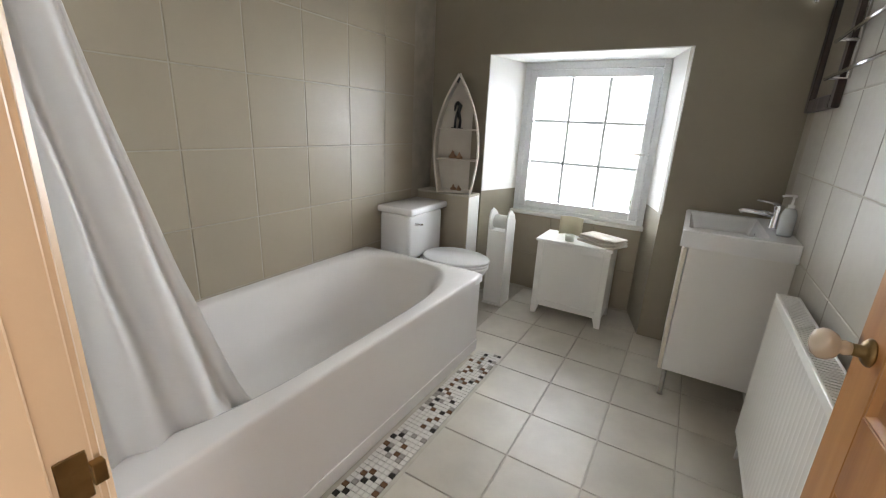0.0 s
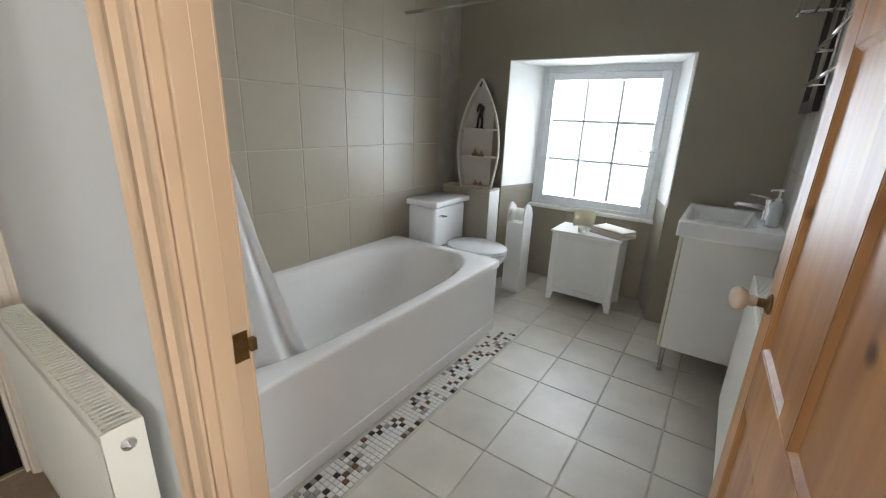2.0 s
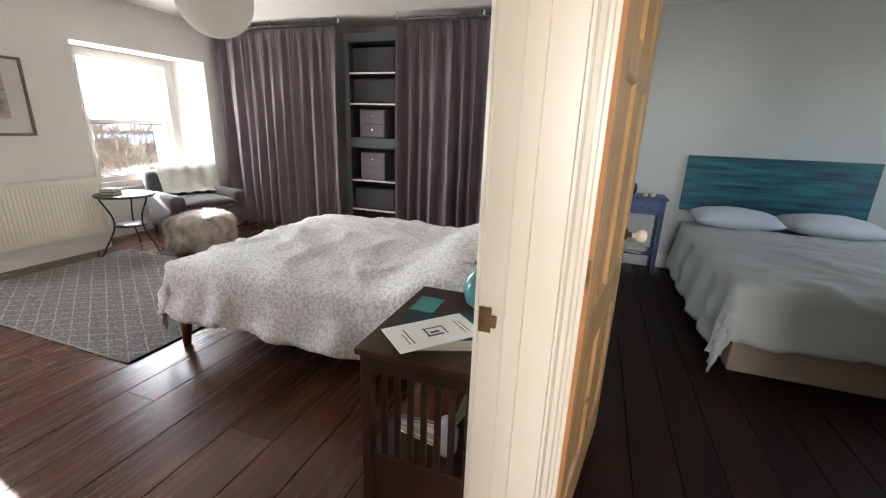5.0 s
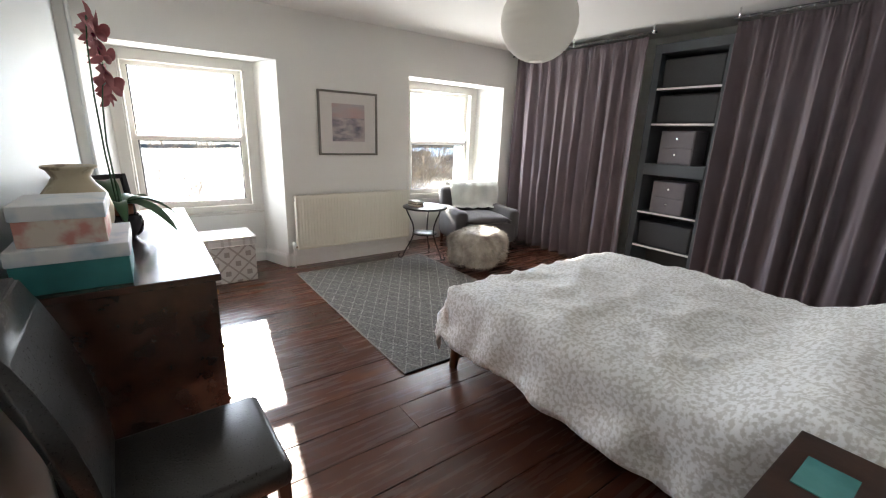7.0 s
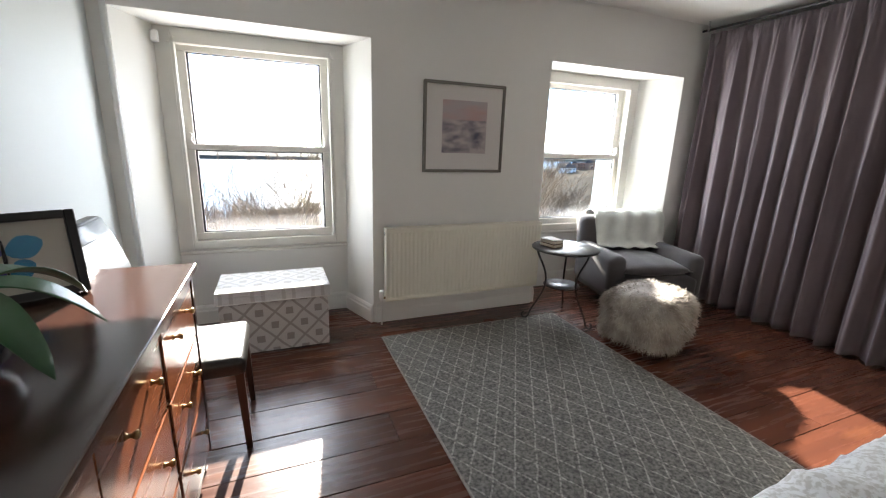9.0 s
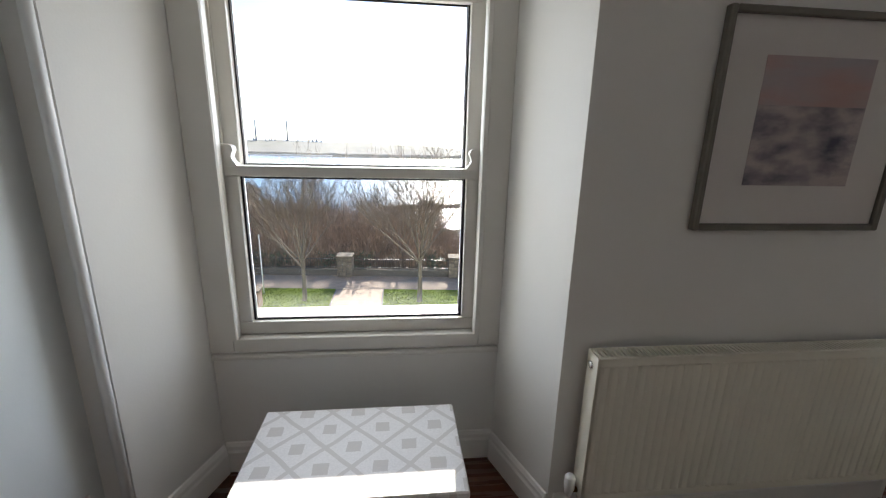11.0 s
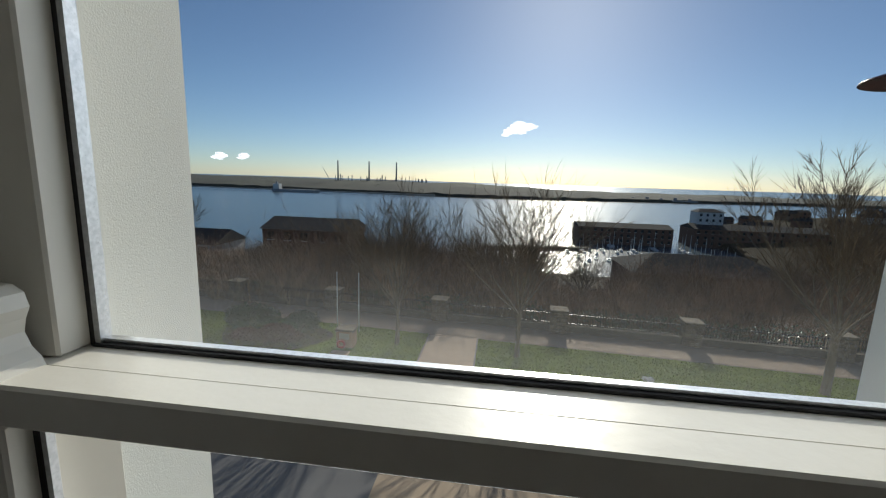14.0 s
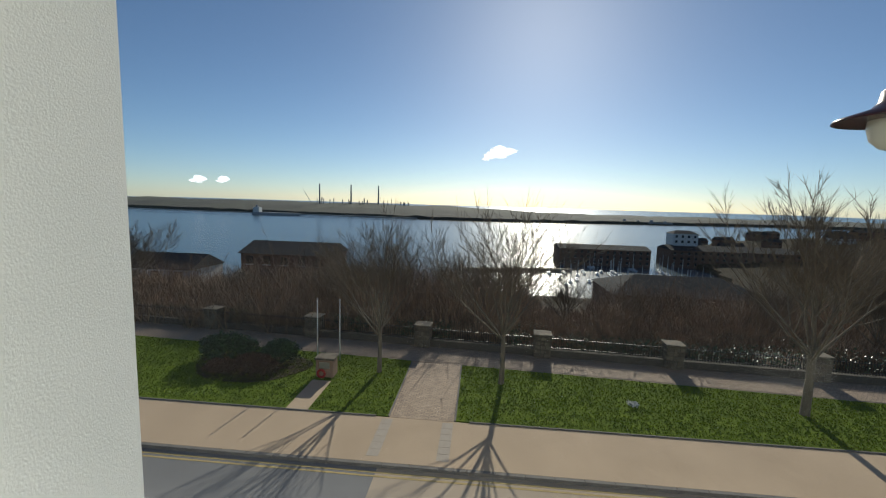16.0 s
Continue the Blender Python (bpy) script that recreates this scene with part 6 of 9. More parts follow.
# chest of drawers along the wall
ob = thing("chest_of_drawers", (0, 0, 0), 0, "long polished mahogany chest of drawers with small brass knobs", "chest of drawers")
X0, X1, Y0, Y1, HT = 0.70, 1.265, 3.13, 4.68, 0.93
part("top", one_box(X0, X1 + 0.018, Y0 - 0.015, Y1 + 0.015, HT - 0.028, HT, 0.004, 2), M["mahogany"], ob)
part("end_panel", one_box(X0, X1, Y0, Y0 + 0.028, 0.08, HT - 0.028, 0.002), M["mahogany"], ob)
part("end_panel", one_box(X0, X1, Y1 - 0.028, Y1, 0.08, HT - 0.028, 0.002), M["mahogany"], ob)
part("back_panel", one_box(X0, X0 + 0.012, Y0 + 0.028, Y1 - 0.028, 0.08, HT - 0.028), M["mahogany"], ob)
part("carcass", one_box(X0 + 0.012, X1 - 0.03, Y0 + 0.028, Y1 - 0.028, 0.10, HT - 0.03), M["gap"], ob, "shaded inside of the chest")
for x, y in ((X0 + 0.04, Y0 + 0.04), (X1 - 0.04, Y0 + 0.04), (X0 + 0.04, Y1 - 0.04), (X1 - 0.04, Y1 - 0.04)):
    part("foot", tube(bmesh.new(), ((x, y, 0.09), (x, y, 0.0)), (0.030, 0.022), 4), M["mahogany"], ob)
cols = 3
rows_z = ((0.115, 0.375), (0.385, 0.635), (0.645, 0.885))
cw = (Y1 - Y0 - 0.056) / cols
for c in range(cols):
    y0 = Y0 + 0.028 + cw * c
    for z0, z1 in rows_z:
        dr = part("drawer", one_box(X1 - 0.03, X1 - 0.004 - 0.004 * (c == 1), y0 + 0.006, y0 + cw - 0.006, z0, z1, 0.003), M["mahogany_front"], ob, "red-brown drawer front")
        for f in (0.28, 0.72):
            part("knob", lathe(bmesh.new(), ((0.010, 0), (0.006, 0.004), (0.005, 0.012), (0.010, 0.018), (0.011, 0.024), (0.006, 0.028)), 14, (X1 - 0.004, y0 + cw * f, (z0 + z1) / 2 + 0.03), 0), M["brass"], dr, "small brass knob", True)


def lidded_box(name, x0, x1, y0, y1, z, h, body, lid, label):
    b = thing(name, ((x0 + x1) / 2, (y0 + y1) / 2, z), 0, label, "box")
    w, d = (x1 - x0) / 2, (y1 - y0) / 2
    part("body", one_box(-w + 0.006, w - 0.006, -d + 0.006, d - 0.006, 0, h - 0.05, 0.002), body, b)
    part("lid", one_box(-w, w, -d, d, h - 0.05, h, 0.003), lid, b)
    return b


lidded_box("gift_box", 0.705, 1.02, 3.15, 3.52, HT, 0.15, M["teal_box"], M["white_box"], "large teal marbled paper storage box")
lidded_box("gift_box", 0.73, 0.97, 3.18, 3.46, HT + 0.15, 0.135, M["pink_box"], M["white_box"], "small pink and white marbled box on the teal box")
vs = thing("pottery_vase", (0.85, 3.66, HT), 0, "cream marbled stoneware vase with a rolled rim", "vase")
part("vase_body", lathe(bmesh.new(), ((0.055, 0), (0.085, 0.05), (0.115, 0.14), (0.120, 0.20), (0.105, 0.26), (0.075, 0.30), (0.062, 0.325), (0.075, 0.352), (0.090, 0.362), (0.088, 0.37), (0.055, 0.345), (0.045, 0.32)), 32), M["vase"], vs, "", True)

# orchid
ob = thing("orchid", (0.97, 3.90, HT), 0, "potted orchid with dusky pink flowers in a dark bowl", "orchid")
part("pot", lathe(bmesh.new(), ((0.05, 0), (0.085, 0.03), (0.098, 0.075), (0.088, 0.115), (0.07, 0.125), (0.062, 0.11)), 28), M["dark_pot"], ob, "dark glazed round bowl", True)
part("inner_pot", lathe(bmesh.new(), ((0.055, 0.09), (0.06, 0.165), (0.052, 0.165), (0.048, 0.15)), 20), M["terracotta"], ob, "terracotta inner pot", True)


def strap_leaf(length, width, turn, lift, droop):
    bm = bmesh.new()
    n = 12
    a = radians(turn)
    prev = None
    for k in range(n + 1):
        t = k / n
        r = length * t
        z = 0.16 + lift * math.sin(t * 2.0) - droop * t * t
        w = width * (math.sin(math.pi * min(1, 0.12 + 0.88 * t)) ** 0.6 if t < 1 else 0.02)
        c = Vector((r * math.cos(a), r * math.sin(a), z))
        s = Vector((-math.sin(a), math.cos(a), 0)) * w
        row = [bm.verts.new(c + s + Vector((0, 0, 0.35 * w))), bm.verts.new(c), bm.verts.new(c - s + Vector((0, 0, 0.35 * w)))]
        if prev:
            bm.faces.new((prev[0], prev[1], row[1], row[0]))
            bm.faces.new((prev[1], prev[2], row[2], row[1]))
        prev = row
    return bm


for ln, wd, tn, lf, dp in ((0.29, 0.040, 60, 0.07, 0.14), (0.25, 0.040, 10, 0.06, 0.14), (0.27, 0.040, -35, 0.05, 0.16), (0.26, 0.038, 105, 0.13, 0.06), (0.19, 0.03, 200, 0.05, 0.09), (0.16, 0.028, 280, 0.06, 0.12)):
    thicken(part("leaf", strap_leaf(ln, wd, tn, lf, dp), M["leaf"], ob, "glossy dark green strap leaf", True), 0.003)
stems = (((0, 0, 0.15), (-0.01, -0.03, 0.40), (-0.01, -0.08, 0.65), (0.0, -0.13, 0.85), (0.01, -0.10, 0.96), (0.02, 0.0, 0.93), (0.03, 0.10, 0.82), (0.03, 0.18, 0.70)),
         ((0.01, 0.01, 0.15), (0.0, 0.0, 0.45), (0.01, 0.0, 0.62), (0.02, 0.04, 0.70), (0.03, 0.12, 0.72)))
for st in stems:
    part("stem", tube(bmesh.new(), st, (0.004, 0.004, 0.0035, 0.003, 0.0028, 0.0025, 0.0022, 0.002)[: len(st)], 6), M["leaf"], ob, "slender stem", True)


def orchid_flower(c, turn, tilt, size):
    m = Matrix.Translation(c) @ pose(0, 0, 0, tilt, 0, turn)
    bm = bmesh.new()
    for k, (a, ln, wd) in enumerate(((90, 1.0, 0.55), (210, 1.0, 0.5), (330, 1.0, 0.5), (20, 1.05, 0.75), (160, 1.05, 0.75))):
        ar = radians(a)
        prev = None
        for q in range(7):
            t = q / 6
            w = size * wd * 0.55 * math.sin(math.pi * (0.08 + 0.9 * t)) ** 0.7
            p = Vector((math.cos(ar) * size * ln * t, 0.010 * (k > 2) - 0.35 * size * t * t + 0.004 * (k > 2), math.sin(ar) * size * ln * t))
            s = Vector((-math.sin(ar), 0, math.cos(ar))) * w
            row = [bm.verts.new(m @ (p + s)), bm.verts.new(m @ (p + Vector((0, -0.006, 0)))), bm.verts.new(m @ (p - s))]
            if prev:
                bm.faces.new((prev[0], prev[1], row[1], row[0]))
                bm.faces.new((prev[1], prev[2], row[2], row[1]))
            prev = row
    return bm, m


blooms = (((0.03, 0.20, 0.655), -60, 15), ((0.045, 0.165, 0.715), -20, 0), ((0.03, 0.12, 0.765), -75, 5), ((0.04, 0.075, 0.83), -40, -5), ((0.02, 0.02, 0.86), -70, 10), ((0.03, -0.03, 0.91), -30, 0), ((0.02, -0.09, 0.945), -60, -10), ((0.02, -0.14, 0.89), -80, 5), ((0.05, 0.11, 0.70), -35, 10))
for c, tn, tl in blooms:
    bm, m = orchid_flower(c, tn, tl, 0.066)
    fl = part("flower", bm, M["petal"], ob, "dusky pink orchid bloom", True)
    core = bmesh.new()
    lathe(core, ((0.002, 0), (0.008, 0.008), (0.007, 0.016), (0.002, 0.022)), 10, m @ Vector((0, 0.004, -0.004)), 1)
    part("lip", core, M["petal_core"], fl, "deep red lip", True)

# framed butterfly
ob = thing("butterfly_frame", (0.865, 4.30, HT), 0, "black box frame with a mounted blue butterfly, propped up", "picture frame")
ob.matrix_world = pose(0.875, 4.35, HT + 0.004, -14, 0, 118 + 90 + 180)
for x0, x1, z0, z1 in ((-0.17, -0.145, 0, 0.26), (0.145, 0.17, 0, 0.26), (-0.145, 0.145, 0, 0.025), (-0.145, 0.145, 0.235, 0.26)):
    part("frame_rail", one_box(x0, x1, -0.02, 0.016, z0, z1, 0.003), M["black_lacquer"], ob)
part("mount", one_box(-0.145, 0.145, 0.006, 0.012, 0.025, 0.235), M["mat_board"], ob, "cream mount board")
for sx, mt in ((-1, "butterfly_violet"), (1, "butterfly_blue")):
    for (a, b, c, d) in ((0.004, 0.085, 0.125, 0.195), (0.004, 0.06, 0.065, 0.125)):
        bm = bmesh.new()
        n = 14
        cx, cz, rx, rz = (a + b) / 2, (c + d) / 2, (b - a) / 2, (d - c) / 2
        prism(bm, [(sx * (cx + rx * math.cos(2 * math.pi * k / n) * (1 + 0.18 * math.sin(4 * math.pi * k / n))), cz + rz * math.sin(2 * math.pi * k / n)) for k in range(n)], 0, 0.002)
        for v in bm.verts:
            v.co = Vector((v.co.x, 0.004 - v.co.z, v.co.y))
        part("wing", bm, M[mt], ob, "bright butterfly wing")
part("butterfly_body", tube(bmesh.new(), ((0, 0.002, 0.075), (0, 0.001, 0.13), (0, 0.002, 0.185)), (0.002, 0.005, 0.002), 8), M["black_lacquer"], ob, "", True)
gl = part("glazing", one_box(-0.145, 0.145, -0.012, -0.010, 0.025, 0.235), M["glass"], ob, "clear glass")


# leather dining chairs
def dining_chair():
    c = thing("dining_chair", (0, 0, 0), 0, "black leather upholstered dining chair with dark wooden legs", "chair", "black leather chairs")
    part("seat", one_box(-0.27, 0.22, -0.225, 0.225, 0.385, 0.475, 0.03, 3), M["leather"], c, "black leather padded seat", True)
    bm = bmesh.new()
    pr = []
    for k in range(9):
        t = k / 8
        pr.append((-0.245 - 0.13 * t * t, 0.46 + 0.60 * t))
    out = [(x + 0.026, z) for x, z in pr] + [(x - 0.03, z) for x, z in pr[::-1]]
    extrude_profile(bm, out, (0, -0.215, 0), (0, 0.215, 0), (1, 0, 0), (0, 0, 1))
    bmesh.ops.bevel(bm, geom=list(bm.edges), offset=0.008, segments=2, affect="EDGES")
    part("backrest", bm, M["leather"], c, "black leather padded back", True)
    for sx in (-1, 1):
        for sy in (-1, 1):
            part("leg", tube(bmesh.new(), ((sx * 0.19, sy * 0.195, 0.40), (sx * 0.205 if sx > 0 else -0.275, sy * 0.20, 0.0)), (0.026, 0.018), 4), M["dark_wood"], c, "dark tapered leg")
    return c


ch = dining_chair()
ch.matrix_world = pose(1.205, 4.93, 0, 0, 0, 0)
copy_thing(ch, pose(1.13, 2.74, 0, 0, 0, 2))

# storage box under the window
ob = thing("storage_box", (1.555, 5.895, 0), 0, "fabric storage box with a grey and white diamond pattern", "storage box")
part("body", one_box(-0.345, 0.345, -0.205, 0.205, 0, 0.42, 0.006), M["box_cloth"], ob)
bm = bmesh.new()
box(bm, -0.36, 0.36, -0.222, 0.215, 0.42, 0.452, 0.005)
part("lid", bm, M["box_lid"], ob, "pale patterned lid")
part("lid_skirt", one_box(-0.359, 0.359, -0.2215, -0.214, 0.372, 0.42, 0.002), M["box_lid"], ob)
part("lid_piping", tube(bmesh.new(), ((-0.36, -0.222, 0.371), (0.36, -0.222, 0.371)), 0.004, 6), M["mount_white"], ob, "white piping", True)
part("side_handle", tube(bmesh.new(), ((0.348, -0.05, 0.37), (0.372, -0.04, 0.33), (0.372, 0.04, 0.33), (0.348, 0.05, 0.37)), 0.006, 6), M["store_box"], ob, "dark cloth handle", True)
part("side_handle", tube(bmesh.new(), ((-0.348, -0.05, 0.37), (-0.372, -0.04, 0.33), (-0.372, 0.04, 0.33), (-0.348, 0.05, 0.37)), 0.006, 6), M["store_box"], ob, "dark cloth handle", True)

# bedroom radiator, cream with ribbed front
r = panel_radiator("radiator", 1.40, 0.20, 0.79, M["radiator"], "long cream panel radiator between the bedroom windows", 1)
r.matrix_world = pose(3.76, 5.939, 0, 0, 0, 180)
part("heat_shelf", one_box(2.36, 3.75, 5.925, 5.938, 0.03, 0.21, 0.002), M["gloss_white"], bpy.data.objects["wall_front"])

# picture on the wall
ob = thing("framed_picture", (3.012, 5.938, 1.21), 0, "framed pink and grey landscape print with a white mount", "picture")
w, h = 0.345, 0.675
for x0, x1, z0, z1 in ((-w, -w + 0.022, 0, h), (w - 0.022, w, 0, h), (-w + 0.022, w - 0.022, 0, 0.022), (-w + 0.022, w - 0.022, h - 0.022, h)):
    part("frame_rail", one_box(x0, x1, -0.03, -0.001, z0, z1, 0.004), M["pic_frame"], ob)
part("mount", one_box(-w + 0.022, w - 0.022, -0.014, -0.006, 0.022, h - 0.022), M["mount_white"], ob, "white mount board")
part("print", one_box(-0.19, 0.19, -0.016, -0.0142, 0.15, 0.40), M["art"], ob, "grey rocky landscape print")
part("print_sky", one_box(-0.19, 0.19, -0.016, -0.0142, 0.40, 0.545), M["art_pink"], ob, "pink cloudy sky print")
gl = part("glazing", one_box(-w + 0.022, w - 0.022, -0.021, -0.0195, 0.022, h - 0.022), M["glass"], ob, "clear picture glass")

# round side table
ob = thing("side_table", (3.80, 5.545, 0), 15, "round dark metal side table with scrolled legs", "side table")
part("tabletop", lathe(bmesh.new(), ((0.0, 0.612), (0.262, 0.612), (0.270, 0.618), (0.270, 0.628), (0.262, 0.634), (0.0, 0.634)), 48), M["black_lacquer"], ob, "dark glossy round top", True)
part("lower_shelf", lathe(bmesh.new(), ((0.0, 0.296), (0.145, 0.296), (0.150, 0.302), (0.145, 0.310), (0.0, 0.310)), 36), M["black_lacquer"], ob, "small round lower shelf", True)
for k in range(3):
    a = radians(30 + 120 * k)
    pts = []
    for t in range(15):
        q = t / 14
        r_ = 0.235 - 0.11 * math.sin(q * math.pi) ** 1.3 + 0.03 * q
        pts.append((r_ * math.cos(a), r_ * math.sin(a), 0.612 - 0.56 * q))
    for t in range(1, 15):
        ang = math.pi + t / 14 * 4.4
        rr = 0.038 - 0.020 * t / 14
        r_ = 0.265 + 0.038 + rr * math.cos(ang)
        pts.append((r_ * math.cos(a), r_ * math.sin(a), 0.047 + rr * math.sin(ang) * 1.0))
    part("leg", tube(bmesh.new(), pts, 0.0085, 8), M["black_iron"], ob, "scrolled iron leg", True)
for z, w in ((0.6345, 0.155), (0.6645, 0.15)):
    book("book", (3.70, 5.60, z), 12, 0.115, w, 0.028, M["mahogany_front"] if z < 0.65 else M["pic_frame"], "small brown paperback stacked on the side table")
leafy = part("paper_note", one_box(3.655, 3.745, 5.535, 5.665, 0.6945, 0.699), M["paper"], None)
tagged(leafy, "white notepad on the stack of books", "notepad")

# armchair under throws
ob = thing("armchair", (4.74, 5.72, 0), -14, "low armchair covered with a dark grey throw", "armchair")
part("seat_base", one_box(-0.40, 0.42, -0.42, 0.36, 0.10, 0.36, 0.06, 3), M["throw_dark"], ob, "", True)
part("seat_cushion", cushion(bmesh.new(), -0.33, 0.36, -0.44, 0.28, 0.33, 0.48, 14, seed=3), M["throw_dark"], ob, "", True)
bm = bmesh.new()
box(bm, -0.40, 0.44, 0.17, 0.38, 0.30, 0.78, 0.08, 4)
for v in bm.verts:
    v.co.y += 0.18 * (v.co.z - 0.3)
    v.co.z += 0.02 * fbm(v.co.x, v.co.z, 3, 4)
part("backrest", bm, M["throw_dark"], ob, "", True)
for x0, x1 in ((-0.44, -0.27), (0.32, 0.48)):
    part("arm", one_box(x0, x1, -0.40, 0.30, 0.14, 0.54, 0.065, 4), M["throw_dark"], ob, "", True)
for x in (-0.36, 0.38):
    for y in (-0.36, 0.32):
        part("foot", tube(bmesh.new(), ((x, y, 0.12), (x, y, 0.0)), (0.025, 0.018), 10), M["dark_wood"], ob, "", True)


def hanging_throw(x0, x1, pts, seed):
    """A cloth laid along a profile of (y, z)."""
    bm = bmesh.new()
    n = 26
    g = []
    for i in range(n + 1):
        u = i / n
        row = []
        for k, (y, z) in enumerate(pts):
            row.append(bm.verts.new((x0 + (x1 - x0) * u + 0.02 * fbm(k * 0.4, u, seed), y + 0.012 * math.sin(u * 25 + k * 0.2), z + 0.014 * fbm(u * 4, k * 0.3, seed + 2) + 0.006 * math.sin(u * 31))))
        g.append(row)
    for i in range(n):
        for k in range(len(pts) - 1):
            bm.faces.new((g[i][k], g[i + 1][k], g[i + 1][k + 1], g[i][k + 1]))
    return bm


pts = [(0.50, 0.45), (0.50, 0.60), (0.49, 0.74), (0.46, 0.81), (0.38, 0.835), (0.29, 0.82), (0.245, 0.77), (0.23, 0.70), (0.215, 0.62), (0.20, 0.55), (0.16, 0.515), (0.08, 0.51)]
tw = thicken(part("wool_throw", hanging_throw(-0.27, 0.47, pts, 2.0), M["throw_white"], None, "", True), 0.012)
tw.matrix_world = pose(4.74, 5.72, 0, 0, 0, -14)
tagged(tw, "creamy white wool throw over the armchair's back", "throw")

# sheepskin footstool
ob = thing("footstool", (4.18, 4.98, 0), 20, "footstool covered by a shaggy grey-brown sheepskin", "footstool")
core = bmesh.new()
bmesh.ops.create_icosphere(core, subdivisions=4, radius=1.0)
for v in core.verts:
    p = v.co.copy()
    q = Vector((math.copysign(abs(p.x) ** 0.6, p.x) * 0.33, math.copysign(abs(p.y) ** 0.6, p.y) * 0.27, math.copysign(abs(p.z) ** 0.55, p.z) * 0.205 + 0.215))
    q += Vector((p.x, p.y, p.z)) * 0.02 * fbm(p.x, p.y, p.z, 3)
    v.co = q
cv = [(v.co.copy(), v.normal.copy()) for v in core.verts]
core_faces = [([vv.co.copy() for vv in f.verts], f.normal.copy()) for f in core.faces]
part("pelt", core, M["fur"], ob, "", True)
rng = random.Random(11)
fur = bmesh.new()
verts, faces = [], []
for co, nn in core_faces:
    if co[0].z < 0.06:
        continue
    for q in range(6):
        a, b = rng.random(), rng.random()
        if a + b > 1:
            a, b = 1 - a, 1 - b
        p = co[0] + (co[1] - co[0]) * a + (co[2] - co[0]) * b
        d = (nn + Vector((rng.uniform(-0.7, 0.7), rng.uniform(-0.7, 0.7), rng.uniform(-0.9, 0.3)))).normalized()
        ln = rng.uniform(0.03, 0.06)
        s = d.orthogonal().normalized() * 0.0026
        t1 = p + d * ln * 0.55 + Vector((0, 0, -0.006))
        t2 = p + d * ln + Vector((rng.uniform(-0.008, 0.008), rng.uniform(-0.008, 0.008), -0.02))
        base = len(verts)
        verts += [p + s, p - s, t1 - s * 0.8, t1 + s * 0.8, t2]
        faces += [(base, base + 1, base + 2, base + 3), (base + 3, base + 2, base + 4)]
me = bpy.data.meshes.new("wool")
me.from_pydata([tuple(v) for v in verts], [], faces)
me.materials.append(M["fur"])
fo = new("wool", me)
fo.parent = ob
tagged(fo, "long grey-brown wool", "", "", "stuff")

# bookcase between the curtains
ob = thing("bookcase", (0, 0, 0), 0, "tall charcoal bookcase with white-edged shelves and grey boxes", "bookcase")
bx, by0, by1 = 5.50, 3.17, 3.93
for y0, y1 in ((by0, by0 + 0.075), (by1 - 0.075, by1)):
    part("upright", one_box(bx, bx + 0.36, y0, y1, 0, 2.40, 0.003), M["charcoal"], ob)
part("cornice", one_box(bx - 0.006, bx + 0.36, by0, by1, 2.33, 2.42, 0.004), M["charcoal"], ob)
part("mid_rail", one_box(bx - 0.004, bx + 0.34, by0 + 0.075, by1 - 0.075, 1.13, 1.25, 0.003), M["charcoal"], ob)
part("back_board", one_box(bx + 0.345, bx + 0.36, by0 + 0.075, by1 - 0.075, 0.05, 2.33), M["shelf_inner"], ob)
for z in (2.00, 1.655, 0.735, 0.36, 0.10):
    sh = part("shelf_board", one_box(bx + 0.012, bx + 0.34, by0 + 0.075, by1 - 0.075, z - 0.018, z), M["charcoal"], ob)
    part("edge_strip", one_box(bx + 0.004, bx + 0.012, by0 + 0.0755, by1 - 0.0755, z - 0.018, z + 0.001), M["mount_white"], sh, "white shelf edge")


def drawer_box(y, z):
    b = thing("card_box", (bx + 0.05, y, z), 0, "grey card drawer box with two drawers on a shelf", "box", "grey boxes in the bookcase")
    part("case", one_box(0, 0.27, -0.17, 0.17, 0, 0.335, 0.003), M["store_box"], b)
    for z0 in (0.012, 0.172):
        d_ = part("drawer", one_box(-0.008, 0.0, -0.162, 0.162, z0, z0 + 0.152, 0.003), M["store_box"], b)
        part("eyelet", lathe(bmesh.new(), ((0.013, 0), (0.013, -0.003), (0.008, -0.003)), 14, (-0.008, 0, z0 + 0.085), 0), M["chrome"], d_, "metal eyelet", True)
    return b


drawer_box(3.58, 1.25)
drawer_box(3.58, 0.735)
bk = thing("basket", (5.53, 3.55, 0.36), 0, "dark woven basket on the lowest shelf", "basket", "dark baskets in the bookcase")
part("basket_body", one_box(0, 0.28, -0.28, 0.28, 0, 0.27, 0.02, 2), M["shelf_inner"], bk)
for z in (1.655, 2.00):
    b2 = thing("basket", (5.53, 3.55, z), 0, "dark fabric box filling an upper shelf", "basket", "dark baskets in the bookcase")
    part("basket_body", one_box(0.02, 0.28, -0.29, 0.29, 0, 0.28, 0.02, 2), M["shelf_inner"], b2)


